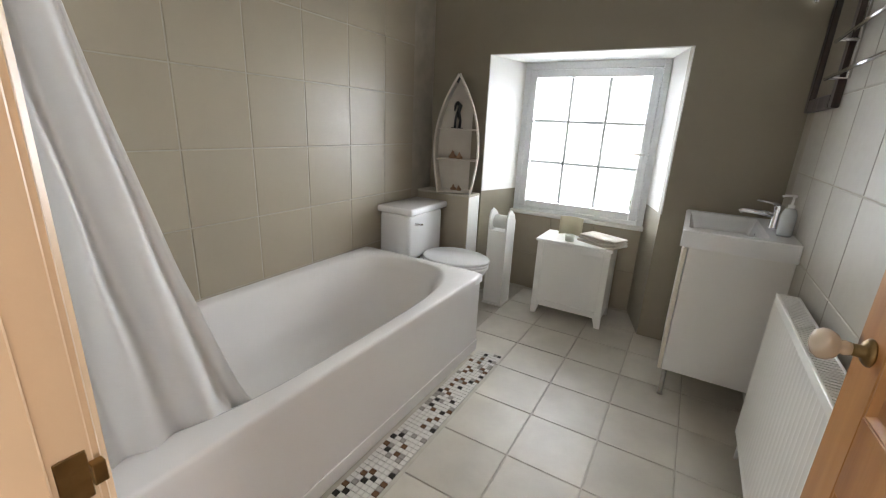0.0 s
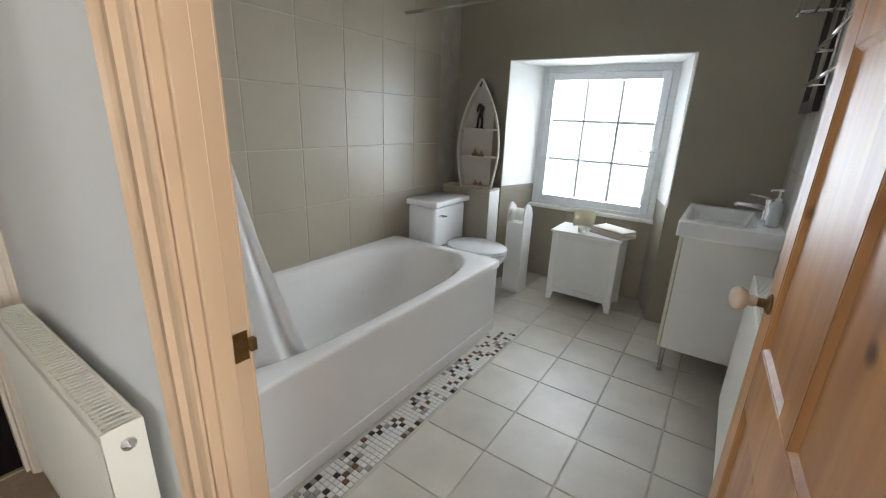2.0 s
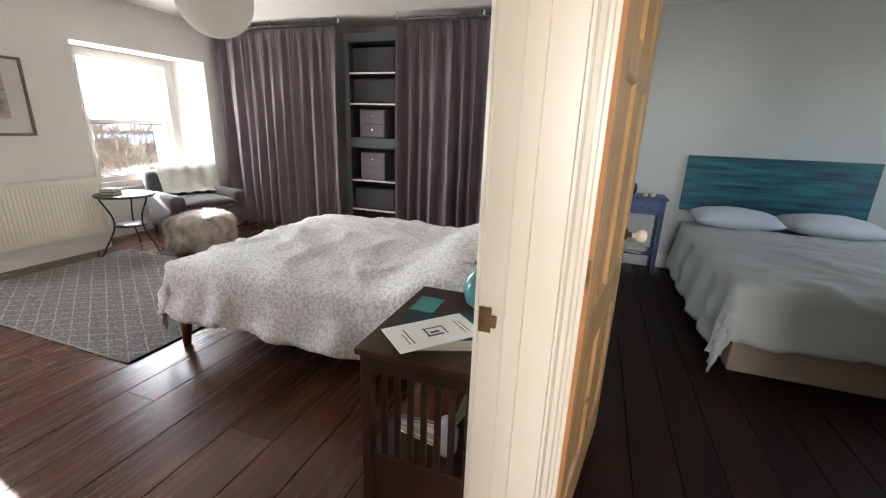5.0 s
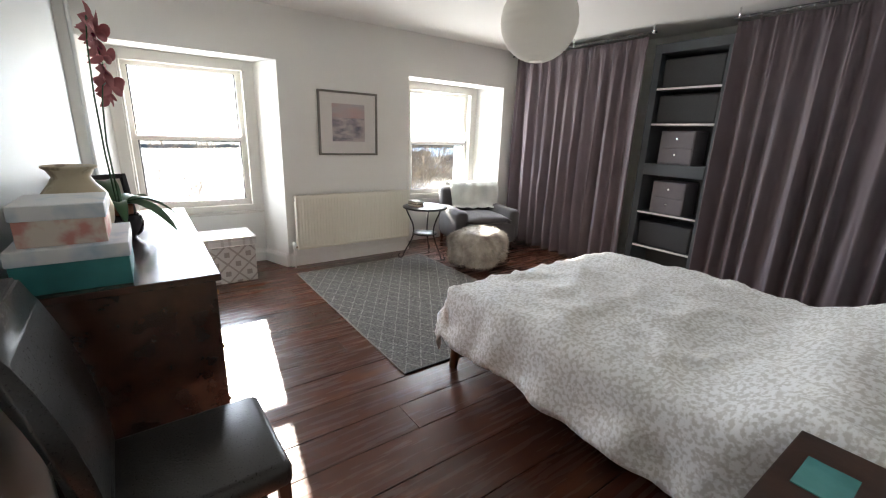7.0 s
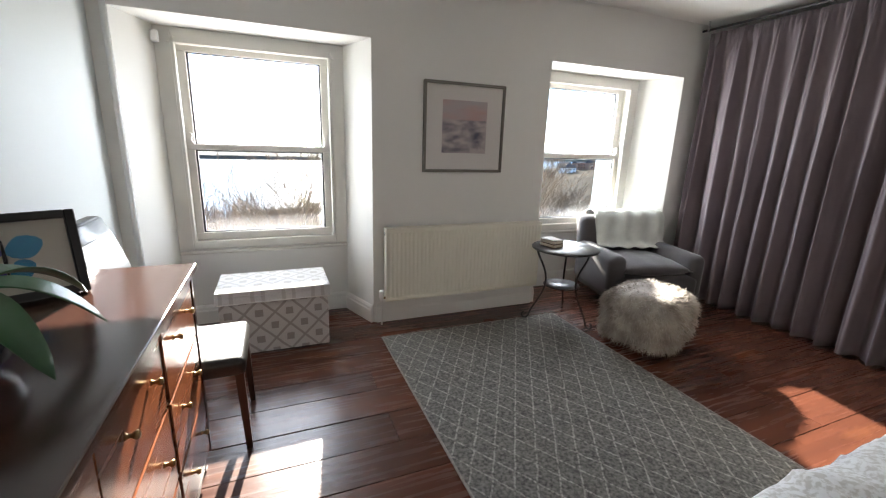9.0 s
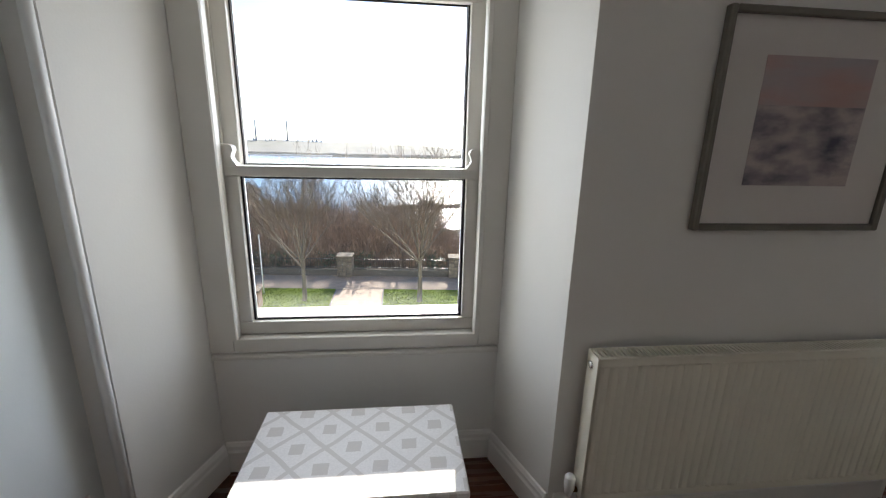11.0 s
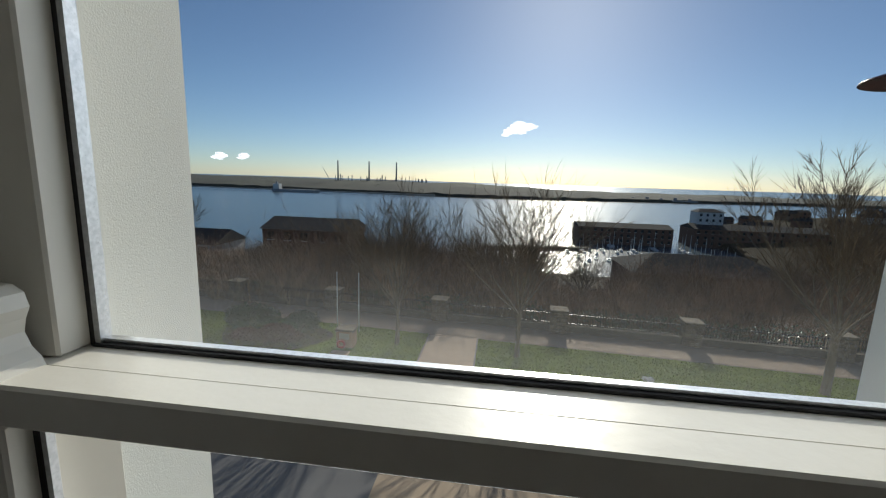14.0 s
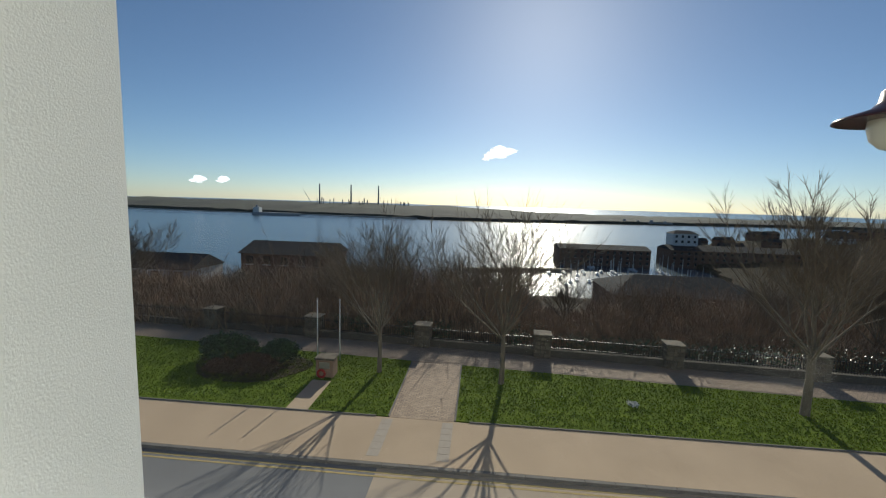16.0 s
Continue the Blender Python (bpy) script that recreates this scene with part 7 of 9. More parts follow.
# curtains
def curtain(name, y0, y1, z0, z1, folds, seed, label, x=5.44, depth=0.066):
    """Hanging cloth: tight pencil pleats at the heading that run together into uneven deep folds."""
    c = thing(name, (0, 0, 0), 0, label, "curtain", "plum-grey curtains")
    bm = bmesh.new()
    ny, nz = folds * 20, 34
    g = []
    for i in range(nz + 1):
        h = i / nz
        z = z0 + (z1 - z0) * h
        row = []
        for j in range(ny + 1):
            u = j / ny
            uw = u + 0.030 * fbm(u * 7, h * 0.35, seed) + 0.010 * fbm(u * 17, h * 0.8, seed + 3)
            ph = uw * folds * 2 * math.pi
            fall = 1 - h
            size = max(0.25, 0.85 + 0.9 * fbm(u * 10, h * 0.5, seed + 6))
            deep = depth * (0.40 + 0.60 * min(1, fall * 1.6)) * size * (math.sin(ph) + 0.30 * math.sin(2 * ph + 1.1 + 2 * fbm(u * 5, h, seed + 8)))
            fine = 0.012 * math.sin(ph * 2.6 + seed) * max(0, 1 - fall * 3.2)
            if h > 0.962:
                deep, fine = deep * 0.45, 0.010 * math.sin(u * folds * 31)
            xx = x - deep - fine - 0.010 * fbm(u * 14, h * 5, seed + 9)
            yy = y0 + (y1 - y0) * u + 0.014 * math.cos(ph) * size
            row.append(bm.verts.new((xx, yy, z + (0.010 * fbm(u * 12, 0, seed) if i == 0 else 0))))
        g.append(row)
    for i in range(nz):
        for j in range(ny):
            bm.faces.new((g[i][j], g[i][j + 1], g[i + 1][j + 1], g[i + 1][j]))
    thicken(part("cloth", bm, M["curtain"], c, "", True), 0.004)
    return c


curtain("curtain", 3.96, 5.80, 0.015, 2.49, 12, 1.0, "full-length plum-grey curtain with deep folds", 5.425)
curtain("curtain", 1.25, 3.16, 0.015, 2.49, 12, 6.0, "full-length plum-grey curtain drawn beside the bookcase", 5.43)
ob = thing("curtain_pole", (0, 0, 0), 0, "black metal curtain pole with brackets near the ceiling", "curtain pole")
for y0, y1 in ((3.90, 5.90), (1.20, 3.22)):
    part("pole", tube(bmesh.new(), ((5.42, y0, 2.525), (5.42, y1, 2.525)), 0.010, 10), M["black_iron"], ob, "", True)
for y in (3.93, 4.9, 5.84, 3.18, 2.2):
    br = part("bracket", tube(bmesh.new(), ((5.42, y, 2.525), (5.42, y, 2.60)), 0.007, 8), M["chrome"], ob, "small metal bracket", True)
    part("finial", lathe(bmesh.new(), ((0.004, 0), (0.015, 0.008), (0.015, 0.022), (0.004, 0.03)), 12, (5.42, y - 0.015, 2.525), 1), M["chrome"], br, "", True)
for k in range(44):
    y = 4.0 + 1.78 * k / 43 if k < 22 else 1.3 + 1.8 * (k - 22) / 21
    part("ring", tube(bmesh.new(), [(5.42 + 0.016 * math.cos(q), y, 2.520 + 0.018 * math.sin(q)) for q in [2 * math.pi * w_ / 8 for w_ in range(9)]], 0.0025, 4), M["steel"], ob)

# paper globe lamp
ob = thing("paper_lantern", (3.10, 3.30, 2.13), 0, "large white paper globe lampshade hanging from the ceiling", "ceiling lamp")
R = 0.225
pr = []
for k in range(57):
    a = -math.pi / 2 + math.pi * (0.06 + 0.88 * k / 56)
    rr = R * (1 - 0.010 * (k % 4 == 0))
    pr.append((rr * math.cos(a), rr * math.sin(a)))
part("shade", lathe(bmesh.new(), pr, 48, (0, 0, 0), 2, False), M["paper_shade"], ob, "ribbed white paper globe", True)
part("flex", tube(bmesh.new(), ((0, 0, 0.21), (0, 0, CEIL - 2.13)), 0.004, 6), M["switch"], ob)

# alarm sensor, socket
ob = thing("alarm_sensor", (0.918, 6.25, 2.04), 0, "small white wall sensor in the window recess", "sensor")
part("case", one_box(0.004, 0.045, -0.03, 0.03, -0.035, 0.035, 0.008, 2), M["switch"], ob)
ob = thing("wall_socket", (0.691, 5.80, 0.30), 0, "white plastic wall socket near the skirting", "socket")
part("plate", one_box(0, 0.010, -0.073, 0.073, -0.043, 0.043, 0.003, 2), M["switch"], ob)
for y in (-0.04, 0.04):
    part("rocker", one_box(0.010, 0.013, y - 0.006, y + 0.006, 0.012, 0.03, 0.001), M["switch"], ob)
pp = part("corner_pipe", tube(bmesh.new(), ((0.775, 5.925, 0.0), (0.775, 5.925, CEIL)), 0.016, 14), M["wall_white"], bpy.data.objects["wall_west"], "white painted corner pipe", True)

# ---- back bedroom ----
ob = thing("guest_bed", (0, 0, 0), 0, "double bed with grey-green linen and a beige valance", "bed")
part("divan", one_box(3.62, 5.72, -1.44, 0.02, 0.0, 0.34, 0.02, 2), M["valance"], ob, "beige valance")
part("mattress", one_box(3.60, 5.72, -1.46, 0.04, 0.34, 0.56, 0.05, 3), M["linen_white"], ob, "", True)
dv = thicken(part("bed_cover", drape(3.60, 5.35, -1.46, 0.04, 0.575, (0.36, 0.0, 0.40, 0.46), 0.035, 0.016, 0.14, 8.0, 0.03, 0.05, 0.03), M["linen_grey"], None, "", True), 0.012)
tagged(dv, "rumpled grey-green linen cover hanging over the bed", "bed cover")
for y in (-0.70, -1.42):
    for k in range(1):
        pl = part("pillow", cushion(bmesh.new(), 5.12, 5.68, y, y + 0.72, 0.575, 0.77, seed=y), M["linen_white"], None, "", True)
        tagged(pl, "pale blue-white pillow on the guest bed", "pillow", "pillows on the guest bed")
hb = thing("headboard_painting", (5.775, -0.70, 0.66), 0, "long teal and blue seascape panel above the bed", "painting")
part("panel", one_box(-0.03, 0.0, -0.785, 0.765, 0, 0.555, 0.003), M["sea_paint"], hb)

ob = thing("blue_nightstand", (5.43, 0.24, 0), 0, "deep blue painted nightstand with a drawer", "nightstand")
for x in (0.0, 0.285):
    for y in (0.0, 0.395):
        part("leg", one_box(x, x + 0.035, y, y + 0.035, 0, 0.775, 0.003), M["blue_paint"], ob)
part("top", one_box(-0.015, 0.335, -0.018, 0.448, 0.775, 0.80, 0.004), M["blue_paint"], ob)
part("apron", one_box(0.004, 0.316, 0.004, 0.426, 0.63, 0.775, 0.002), M["blue_paint"], ob)
d_ = part("drawer", one_box(-0.004, 0.004, 0.045, 0.385, 0.645, 0.762, 0.002), M["blue_paint"], ob)
part("knob", lathe(bmesh.new(), ((0.006, 0), (0.005, -0.010), (0.012, -0.018), (0.008, -0.026)), 12, (-0.004, 0.215, 0.703), 0), M["blue_paint"], d_, "", True)
part("shelf", one_box(0.01, 0.31, 0.01, 0.42, 0.20, 0.218, 0.002), M["blue_paint"], ob)
vs = part("round_vase", lathe(bmesh.new(), ((0.035, 0), (0.065, 0.03), (0.075, 0.07), (0.06, 0.115), (0.03, 0.135), (0.035, 0.15), (0.028, 0.15)), 24, (5.57, 0.58, 0.80)), M["dark_pot"], None, "", True)
tagged(vs, "small round dark glazed vase on the nightstand", "vase")
for y in (0.43, 0.36):
    cp = part("small_cup", lathe(bmesh.new(), ((0.020, 0), (0.026, 0.045), (0.022, 0.045), (0.018, 0.01)), 16, (5.50, y, 0.80)), M["card"], None, "", True)
    tagged(cp, "small pale cup on the blue nightstand", "cup", "cups on the nightstand")
for k in range(4):
    book("magazine", (5.56, 0.45, 0.2185 + 0.0125 * k), 70 + 9 * k, 0.20, 0.27, 0.012, M[("paper", "ink", "card", "paper")[k]], "magazine stacked on the nightstand's lower shelf")
ob = thing("occasional_table", (5.45, -1.82, 0), 0, "small dark round table beside the guest bed", "table")
part("tabletop", lathe(bmesh.new(), ((0.0, 0.58), (0.24, 0.58), (0.245, 0.59), (0.24, 0.60), (0.0, 0.60)), 32), M["black_lacquer"], ob, "", True)
for k in range(3):
    a = radians(120 * k)
    part("leg", tube(bmesh.new(), ((0.2 * math.cos(a), 0.2 * math.sin(a), 0.58), (0.22 * math.cos(a), 0.22 * math.sin(a), 0.0)), 0.010, 8), M["black_iron"], ob, "", True)
ob = thing("drum_lamp", (3.7, -1.05, 2.02), 0, "straw-coloured woven drum lampshade hanging from the ceiling", "ceiling lamp")
pr = [(0.20 + 0.004 * (k % 2), -0.16 + 0.32 * k / 24) for k in range(25)]
part("shade", lathe(bmesh.new(), pr, 36, (0, 0, 0), 2, False), M["woven_shade"], ob, "", True)
part("flex", tube(bmesh.new(), ((0, 0, 0.1), (0, 0, CEIL - 2.02)), 0.004, 6), M["switch"], ob)

# ---- outside ----
GZ, SEA = -6.8, -40.0
M["asphalt"] = surf("grey_asphalt", (0.15, 0.15, 0.155), (0.12, 0.12, 0.125), rough=0.85, scale=0.6, bump=0.5, bscale=40, bdist=0.01)
M["paving"] = surf("tan_resin_paving", (0.46, 0.345, 0.235), (0.39, 0.29, 0.195), rough=0.85, scale=0.5, bump=0.3, bscale=30, bdist=0.01)
M["tan_road"] = surf("tan_surfaced_asphalt", (0.40, 0.315, 0.23), (0.33, 0.26, 0.19), rough=0.85, scale=0.6, bump=0.5, bscale=40, bdist=0.01)
M["kerb"] = surf("granite_kerb", (0.17, 0.155, 0.14), (0.12, 0.11, 0.10), rough=0.8, scale=6)
M["yellow"] = surf("worn_yellow_road_paint", (0.42, 0.31, 0.10), (0.30, 0.22, 0.09), rough=0.8, scale=4, detail=9)
M["tactile"] = surf("pale_tactile_slab", (0.40, 0.345, 0.285), (0.34, 0.29, 0.24), rough=0.85, scale=6, bump=0.5, bscale=40, bdist=0.01)
M["lawn"] = surf("lawn_soil_and_grass", (0.115, 0.165, 0.012), (0.07, 0.11, 0.010), rough=0.95, spec=0.08, scale=1.6, detail=8, bump=0.9, bscale=14, bdist=0.05)
M["grass"] = surf("grass_blade", (0.19, 0.26, 0.012), (0.11, 0.165, 0.010), rough=0.8, spec=0.12, scale=0.9, detail=5, bump=0.0)
M["earth"] = surf("dark_scrub_earth", (0.05, 0.04, 0.026), (0.028, 0.024, 0.016), rough=0.95, scale=0.7, detail=8, bump=0.8, bscale=3, bdist=0.2, spec=0.05)
M["bark"] = surf("grey_brown_bark", (0.20, 0.165, 0.12), (0.11, 0.09, 0.065), rough=0.9, scale=9, stretch=(1, 1, 0.2), bump=0.6, bscale=40)
M["twig"] = surf("brown_twig", (0.18, 0.135, 0.09), (0.10, 0.075, 0.05), rough=0.9, scale=3, bump=0.0)
M["scrub"] = surf("bare_scrub_stem", (0.36, 0.235, 0.15), (0.085, 0.062, 0.038), rough=0.9, scale=1.1, detail=4, bump=0.0)
M["evergreen"] = surf("glossy_evergreen_leaf", (0.035, 0.075, 0.022), (0.02, 0.048, 0.015), rough=0.32, scale=2, bump=0.0)
M["shrub_brown"] = surf("russet_shrub_leaf", (0.10, 0.055, 0.030), (0.065, 0.036, 0.022), rough=0.8, scale=2, bump=0.0)
M["stone"] = surf("rubble_stone", (0.19, 0.155, 0.11), (0.085, 0.07, 0.052), rough=0.9, scale=3, bump=0.5, bscale=25, rand=0.2, bdist=0.01)
M["mortar"] = surf("lime_mortar", (0.095, 0.083, 0.066), (0.07, 0.06, 0.048), rough=0.95, scale=9)
M["brickwork"] = surf("red_brown_brickwork", (0.15, 0.075, 0.05), (0.10, 0.05, 0.036), rough=0.9, scale=1.2, bump=0.4, bscale=12, bdist=0.02)
M["slate"] = surf("dark_slate_roof", (0.035, 0.038, 0.044), (0.022, 0.024, 0.028), rough=0.9, spec=0.15, scale=2.5, bump=0.4, bscale=8, bdist=0.02)
M["far_white"] = surf("white_house_paint", (0.62, 0.62, 0.60), (0.55, 0.55, 0.53), rough=0.8)
M["far_window"] = surf("dark_far_window", (0.015, 0.018, 0.022), rough=0.15)
M["headland"] = surf("hazy_green_headland", (0.018, 0.025, 0.022), (0.042, 0.050, 0.032), rough=0.95, scale=0.006, detail=8, bump=0.0, lo=0.42, hi=0.62)
M["chimney_grey"] = surf("grey_industrial_steel", (0.30, 0.32, 0.34), (0.26, 0.28, 0.30), rough=0.7)
M["hull"] = surf("pale_boat_hull", (0.50, 0.52, 0.54), (0.42, 0.44, 0.46), rough=0.35)
M["wreath"] = surf("red_poppy_wreath", (0.40, 0.02, 0.015), (0.3, 0.015, 0.01), rough=0.7, scale=20)
M["plinth_brick"] = surf("pinkish_plinth_stone", (0.30, 0.19, 0.13), (0.25, 0.155, 0.105), rough=0.85, scale=5)
M["maroon"] = surf("maroon_lamp_paint", (0.035, 0.008, 0.010), (0.028, 0.006, 0.008), rough=0.2)
M["lamp_glass"] = see_through("milky_lamp_glass", (0.72, 0.70, 0.60), 0.2, 0.4)
M["cloud"] = see_through("glowing_white_cloud", (0.9, 0.9, 0.92), 1.0, 0.5)
# clouds glow by emission in place of the sunlight that whitens them
M["cloud"].node_tree.nodes["Principled BSDF"].inputs["Emission Color"].default_value = (0.95, 0.97, 1.0, 1)
M["cloud"].node_tree.nodes["Principled BSDF"].inputs["Emission Strength"].default_value = 1.1


def water_material():
    m, n, l, b = nodes_of("sea_water")
    b.inputs["Base Color"].default_value = (0.03, 0.07, 0.10, 1)
    b.inputs["Roughness"].default_value = 0.24
    tc = n.new("ShaderNodeTexCoord")
    mp = n.new("ShaderNodeMapping")
    mp.inputs["Scale"].default_value = (0.05, 0.14, 0.1)
    l.new(tc.outputs["Object"], mp.inputs[0])
    t = n.new("ShaderNodeTexNoise")
    t.inputs["Scale"].default_value, t.inputs["Detail"].default_value = 3.0, 6
    l.new(mp.outputs[0], t.inputs["Vector"])
    bp = n.new("ShaderNodeBump")
    bp.inputs["Strength"].default_value, bp.inputs["Distance"].default_value = 0.28, 1.2
    l.new(t.outputs["Fac"], bp.inputs["Height"])
    l.new(bp.outputs[0], b.inputs["Normal"])
    return m


def brick_paving():
    m, n, l, b = nodes_of("brick_paving")
    tc = n.new("ShaderNodeTexCoord")
    br = n.new("ShaderNodeTexBrick")
    br.inputs["Color1"].default_value, br.inputs["Color2"].default_value, br.inputs["Mortar"].default_value = (0.42, 0.31, 0.215, 1), (0.30, 0.215, 0.15, 1), (0.15, 0.11, 0.08, 1)
    br.inputs["Scale"].default_value = 1.0
    br.inputs["Brick Width"].default_value, br.inputs["Row Height"].default_value, br.inputs["Mortar Size"].default_value = 0.22, 0.11, 0.010
    l.new(tc.outputs["Object"], br.inputs["Vector"])
    l.new(br.outputs["Color"], b.inputs["Base Color"])
    b.inputs["Roughness"].default_value = 0.85
    bp = n.new("ShaderNodeBump")
    bp.inputs["Strength"].default_value, bp.inputs["Distance"].default_value, bp.invert = 0.5, 0.01, True
    l.new(br.outputs["Fac"], bp.inputs["Height"])
    l.new(bp.outputs[0], b.inputs["Normal"])
    return m


M["water"], M["brick_paving"] = water_material(), brick_paving()


def ground_height(x, y):
    if y <= 31:
        return GZ - 0.16
    t = y - 31
    z = GZ - 0.16 - 0.24 * min(t, 22) - 0.19 * max(0, min(t - 22, 130))
    if y > 183:
        z -= 0.35 * (y - 183)
    if x > 70 + 0.27 * y and y > 60:
        z = max(z, -37 + 21 * min(1, max(0, (x - 150) / 230)) * min(1, max(0, (y - 240) / 90)))
        if y > 430:
            z = max(-60, z - 0.4 * (y - 430))
    return max(z, -60) + (0.8 * fbm(x, y, 0, 0.06) if y > 36 else 0)


bm = bmesh.new()
xs = [-3000, -1500, -800, -400, -250] + [-180 + 9 * k for k in range(41)] + [230, 300, 400, 600, 1000, 2000, 3000]
ys = [-60, 6.8, 20, 31] + [33 + 4 * k for k in range(14)] + [95 + 14 * k for k in range(26)] + [480, 600, 1000, 2000, 4800]
g = [[bm.verts.new((x, y, ground_height(x, y))) for y in ys] for x in xs]
for i in range(len(xs) - 1):
    for j in range(len(ys) - 1):
        bm.faces.new((g[i][j], g[i + 1][j], g[i + 1][j + 1], g[i][j + 1]))
setting("ground", bm, M["earth"], "dark scrubby ground that falls towards the sea", "ground")
bm = bmesh.new()
v = [bm.verts.new(p) for p in ((-3500, 120, SEA), (3500, 120, SEA), (3500, 4900, SEA), (-3500, 4900, SEA))]
bm.faces.new(v)
setting("water", bm, M["water"], "blue-grey sea glittering in low sun", "water")

setting("road", one_box(-70, -1.5, 6.9, 18.42, GZ - 0.3, GZ - 0.11), M["asphalt"], "grey asphalt road with double yellow lines", "road")
setting("road_crossing", one_box(-1.5, 70, 6.9, 18.42, GZ - 0.3, GZ - 0.11), M["tan_road"], "tan surfaced stretch of road", "road")
kerb = thing("kerb", (0, 0, 0), 0, "granite kerbstones along the pavement", "kerb", "", "structure")
km = slab("kerbstone", 0.91, 0.15, 0.26, 0.012)
for k in range(-30, 31):
    lay("kerbstone", km, M["kerb"], kerb, (k * 0.915, 18.495, GZ - 0.13))
setting("pavement", one_box(-70, 70, 18.57, 21.36, GZ - 0.3, GZ), M["paving"], "broad tan resin pavement", "pavement")
for y in (17.98, 18.16):
    setting("road_marking", one_box(-70, 70, y, y + 0.075, GZ - 0.11, GZ - 0.104), M["yellow"], "worn double yellow line", "road marking")
edging = slab("edging_stone", 0.91, 0.06, 0.2, 0.008)
for k in range(-30, 31):
    x = k * 0.915
    if -2.3 < x < 1.1:
        continue
    lay("edging_stone", edging, M["kerb"], kerb, (x, 21.39, GZ - 0.06))


def lawn_back(x):
    return 27.05 - 0.072 * x


def wall_line(x):
    return 29.40 - 0.075 * x


bm = bmesh.new()
for x0, x1 in ((-70, -1.82), (0.86, 70)):
    prism(bm, ((x0, 21.42), (x1, 21.42), (x1, lawn_back(x1)), (x0, lawn_back(x0))), GZ - 0.3, GZ + 0.02)
lawn = setting("lawn", bm, M["lawn"], "bright green mown lawn", "lawn")
setting("garden_path", one_box(-1.75, 0.79, 21.37, 27.08, GZ - 0.3, GZ + 0.005), M["brick_paving"], "brick-paved path across the lawn", "path")
for x in (-1.785, 0.825):
    setting("path_edging", one_box(x - 0.03, x + 0.03, 21.42, 27.0, GZ - 0.2, GZ + 0.035), M["kerb"], "pale stone path edging", "edging")
setting("promenade", prism(bmesh.new(), ((-70, lawn_back(-70) + 0.01), (70, lawn_back(70) + 0.01), (70, wall_line(70)), (-70, wall_line(-70))), GZ - 0.3, GZ + 0.004), M["brick_paving"], "brick-paved promenade along the railings", "path")
setting("stepping_path", one_box(-6.0, -5.1, 21.42, 24.1, GZ - 0.1, GZ + 0.028), M["paving"], "short tan path to the memorial", "path")
for x in (-2.0, 0.35):
    tac = thing("tactile_slab", (x, 19.95, GZ), 0, "pale tactile paving strip", "paving strip", "tactile strips", "structure")
    for k in range(6):
        part("slab", one_box(0, 0.42, -1.1 + 0.4 * k, -0.71 + 0.4 * k, 0.0, 0.006, 0.002), M["tactile"], tac)

# grass tufts
rng = random.Random(21)
verts, faces = [], []
for k in range(42000):
    x = rng.uniform(-24, 26)
    y = 21.5 + (lawn_back(x) - 21.55) * rng.random()
    if -1.85 < x < 0.9 or (-6.05 < x < -5.05 and y < 24.15):
        continue
    hgt = rng.uniform(0.035, 0.075)
    a = rng.uniform(0, math.pi)
    dx, dy = 0.03 * math.cos(a), 0.03 * math.sin(a)
    b = len(verts)
    verts += [(x - dx, y - dy, GZ + 0.015), (x + dx, y + dy, GZ + 0.015), (x + rng.uniform(-0.04, 0.04), y + rng.uniform(-0.04, 0.04), GZ + 0.02 + hgt)]
    faces.append((b, b + 1, b + 2))
me = bpy.data.meshes.new("grass")
me.from_pydata(verts, [], faces)
me.materials.append(M["grass"])
tagged(new("grass", me), "bright green grass blades on the lawn", "grass", "", "stuff")

# low wall, pillars and railings
bm = bmesh.new()
prism(bm, ((-70, wall_line(-70)), (70, wall_line(70)), (70, wall_line(70) + 0.3), (-70, wall_line(-70) + 0.3)), GZ - 0.5, GZ + 0.40)
setting("sea_wall", bm, M["mortar"], "low stone wall under the railings", "wall")
pil = thing("stone_pillar", (0, 0, 0), 0, "square rubble-stone pillar with a flat cap", "pillar", "pillars along the railings")
part("core", one_box(-0.40, 0.40, -0.38, 0.38, -0.1, 1.22), M["mortar"], pil)
sm = {}
rng = random.Random(4)
for c in range(5):
    zc = 0.13 + 0.235 * c
    for face in range(4):
        cuts = (-0.41, -0.41 + 0.82 * rng.uniform(0.25, 0.4), -0.41 + 0.82 * rng.uniform(0.6, 0.75), 0.41)
        for a, b in zip(cuts, cuts[1:]):
            w = round((b - a) * 20) / 20
            if w not in sm:
                sm[w] = slab("stone", w - 0.025, 0.07, 0.21, 0.018)
            st = lay("stone", sm[w], M["stone"], pil, (0, 0, 0))
            mid = (a + b) / 2
            px, py = ((mid, -0.395), (0.415, mid), (mid, 0.395), (-0.415, mid))[face]
            st.matrix_local = pose(px, py, zc, 0, 0, 90 * (face % 2))
part("cap", one_box(-0.50, 0.50, -0.48, 0.48, 1.22, 1.34, 0.03), M["stone"], pil, "flat stone cap")
pil.matrix_world = pose(-1.57, wall_line(-1.57) + 0.13, GZ, 0, 0, -4.3)
for k in (-4, -3, -2, -1, 1, 2, 3, 4, 5):
    copy_thing(pil, pose(-1.57 + 6.8 * k, wall_line(-1.57 + 6.8 * k) + 0.13, GZ, 0, 0, -4.3))
fence = thing("railings", (0, wall_line(0) + 0.15, GZ), -4.3, "black iron railings between the pillars", "railings")
part("top_rail", one_box(-30, 34, -0.02, 0.02, 1.02, 1.05), M["black_iron"], fence)
part("bottom_rail", one_box(-30, 34, -0.02, 0.02, 0.50, 0.53), M["black_iron"], fence)
bm = bmesh.new()
x = -29.9
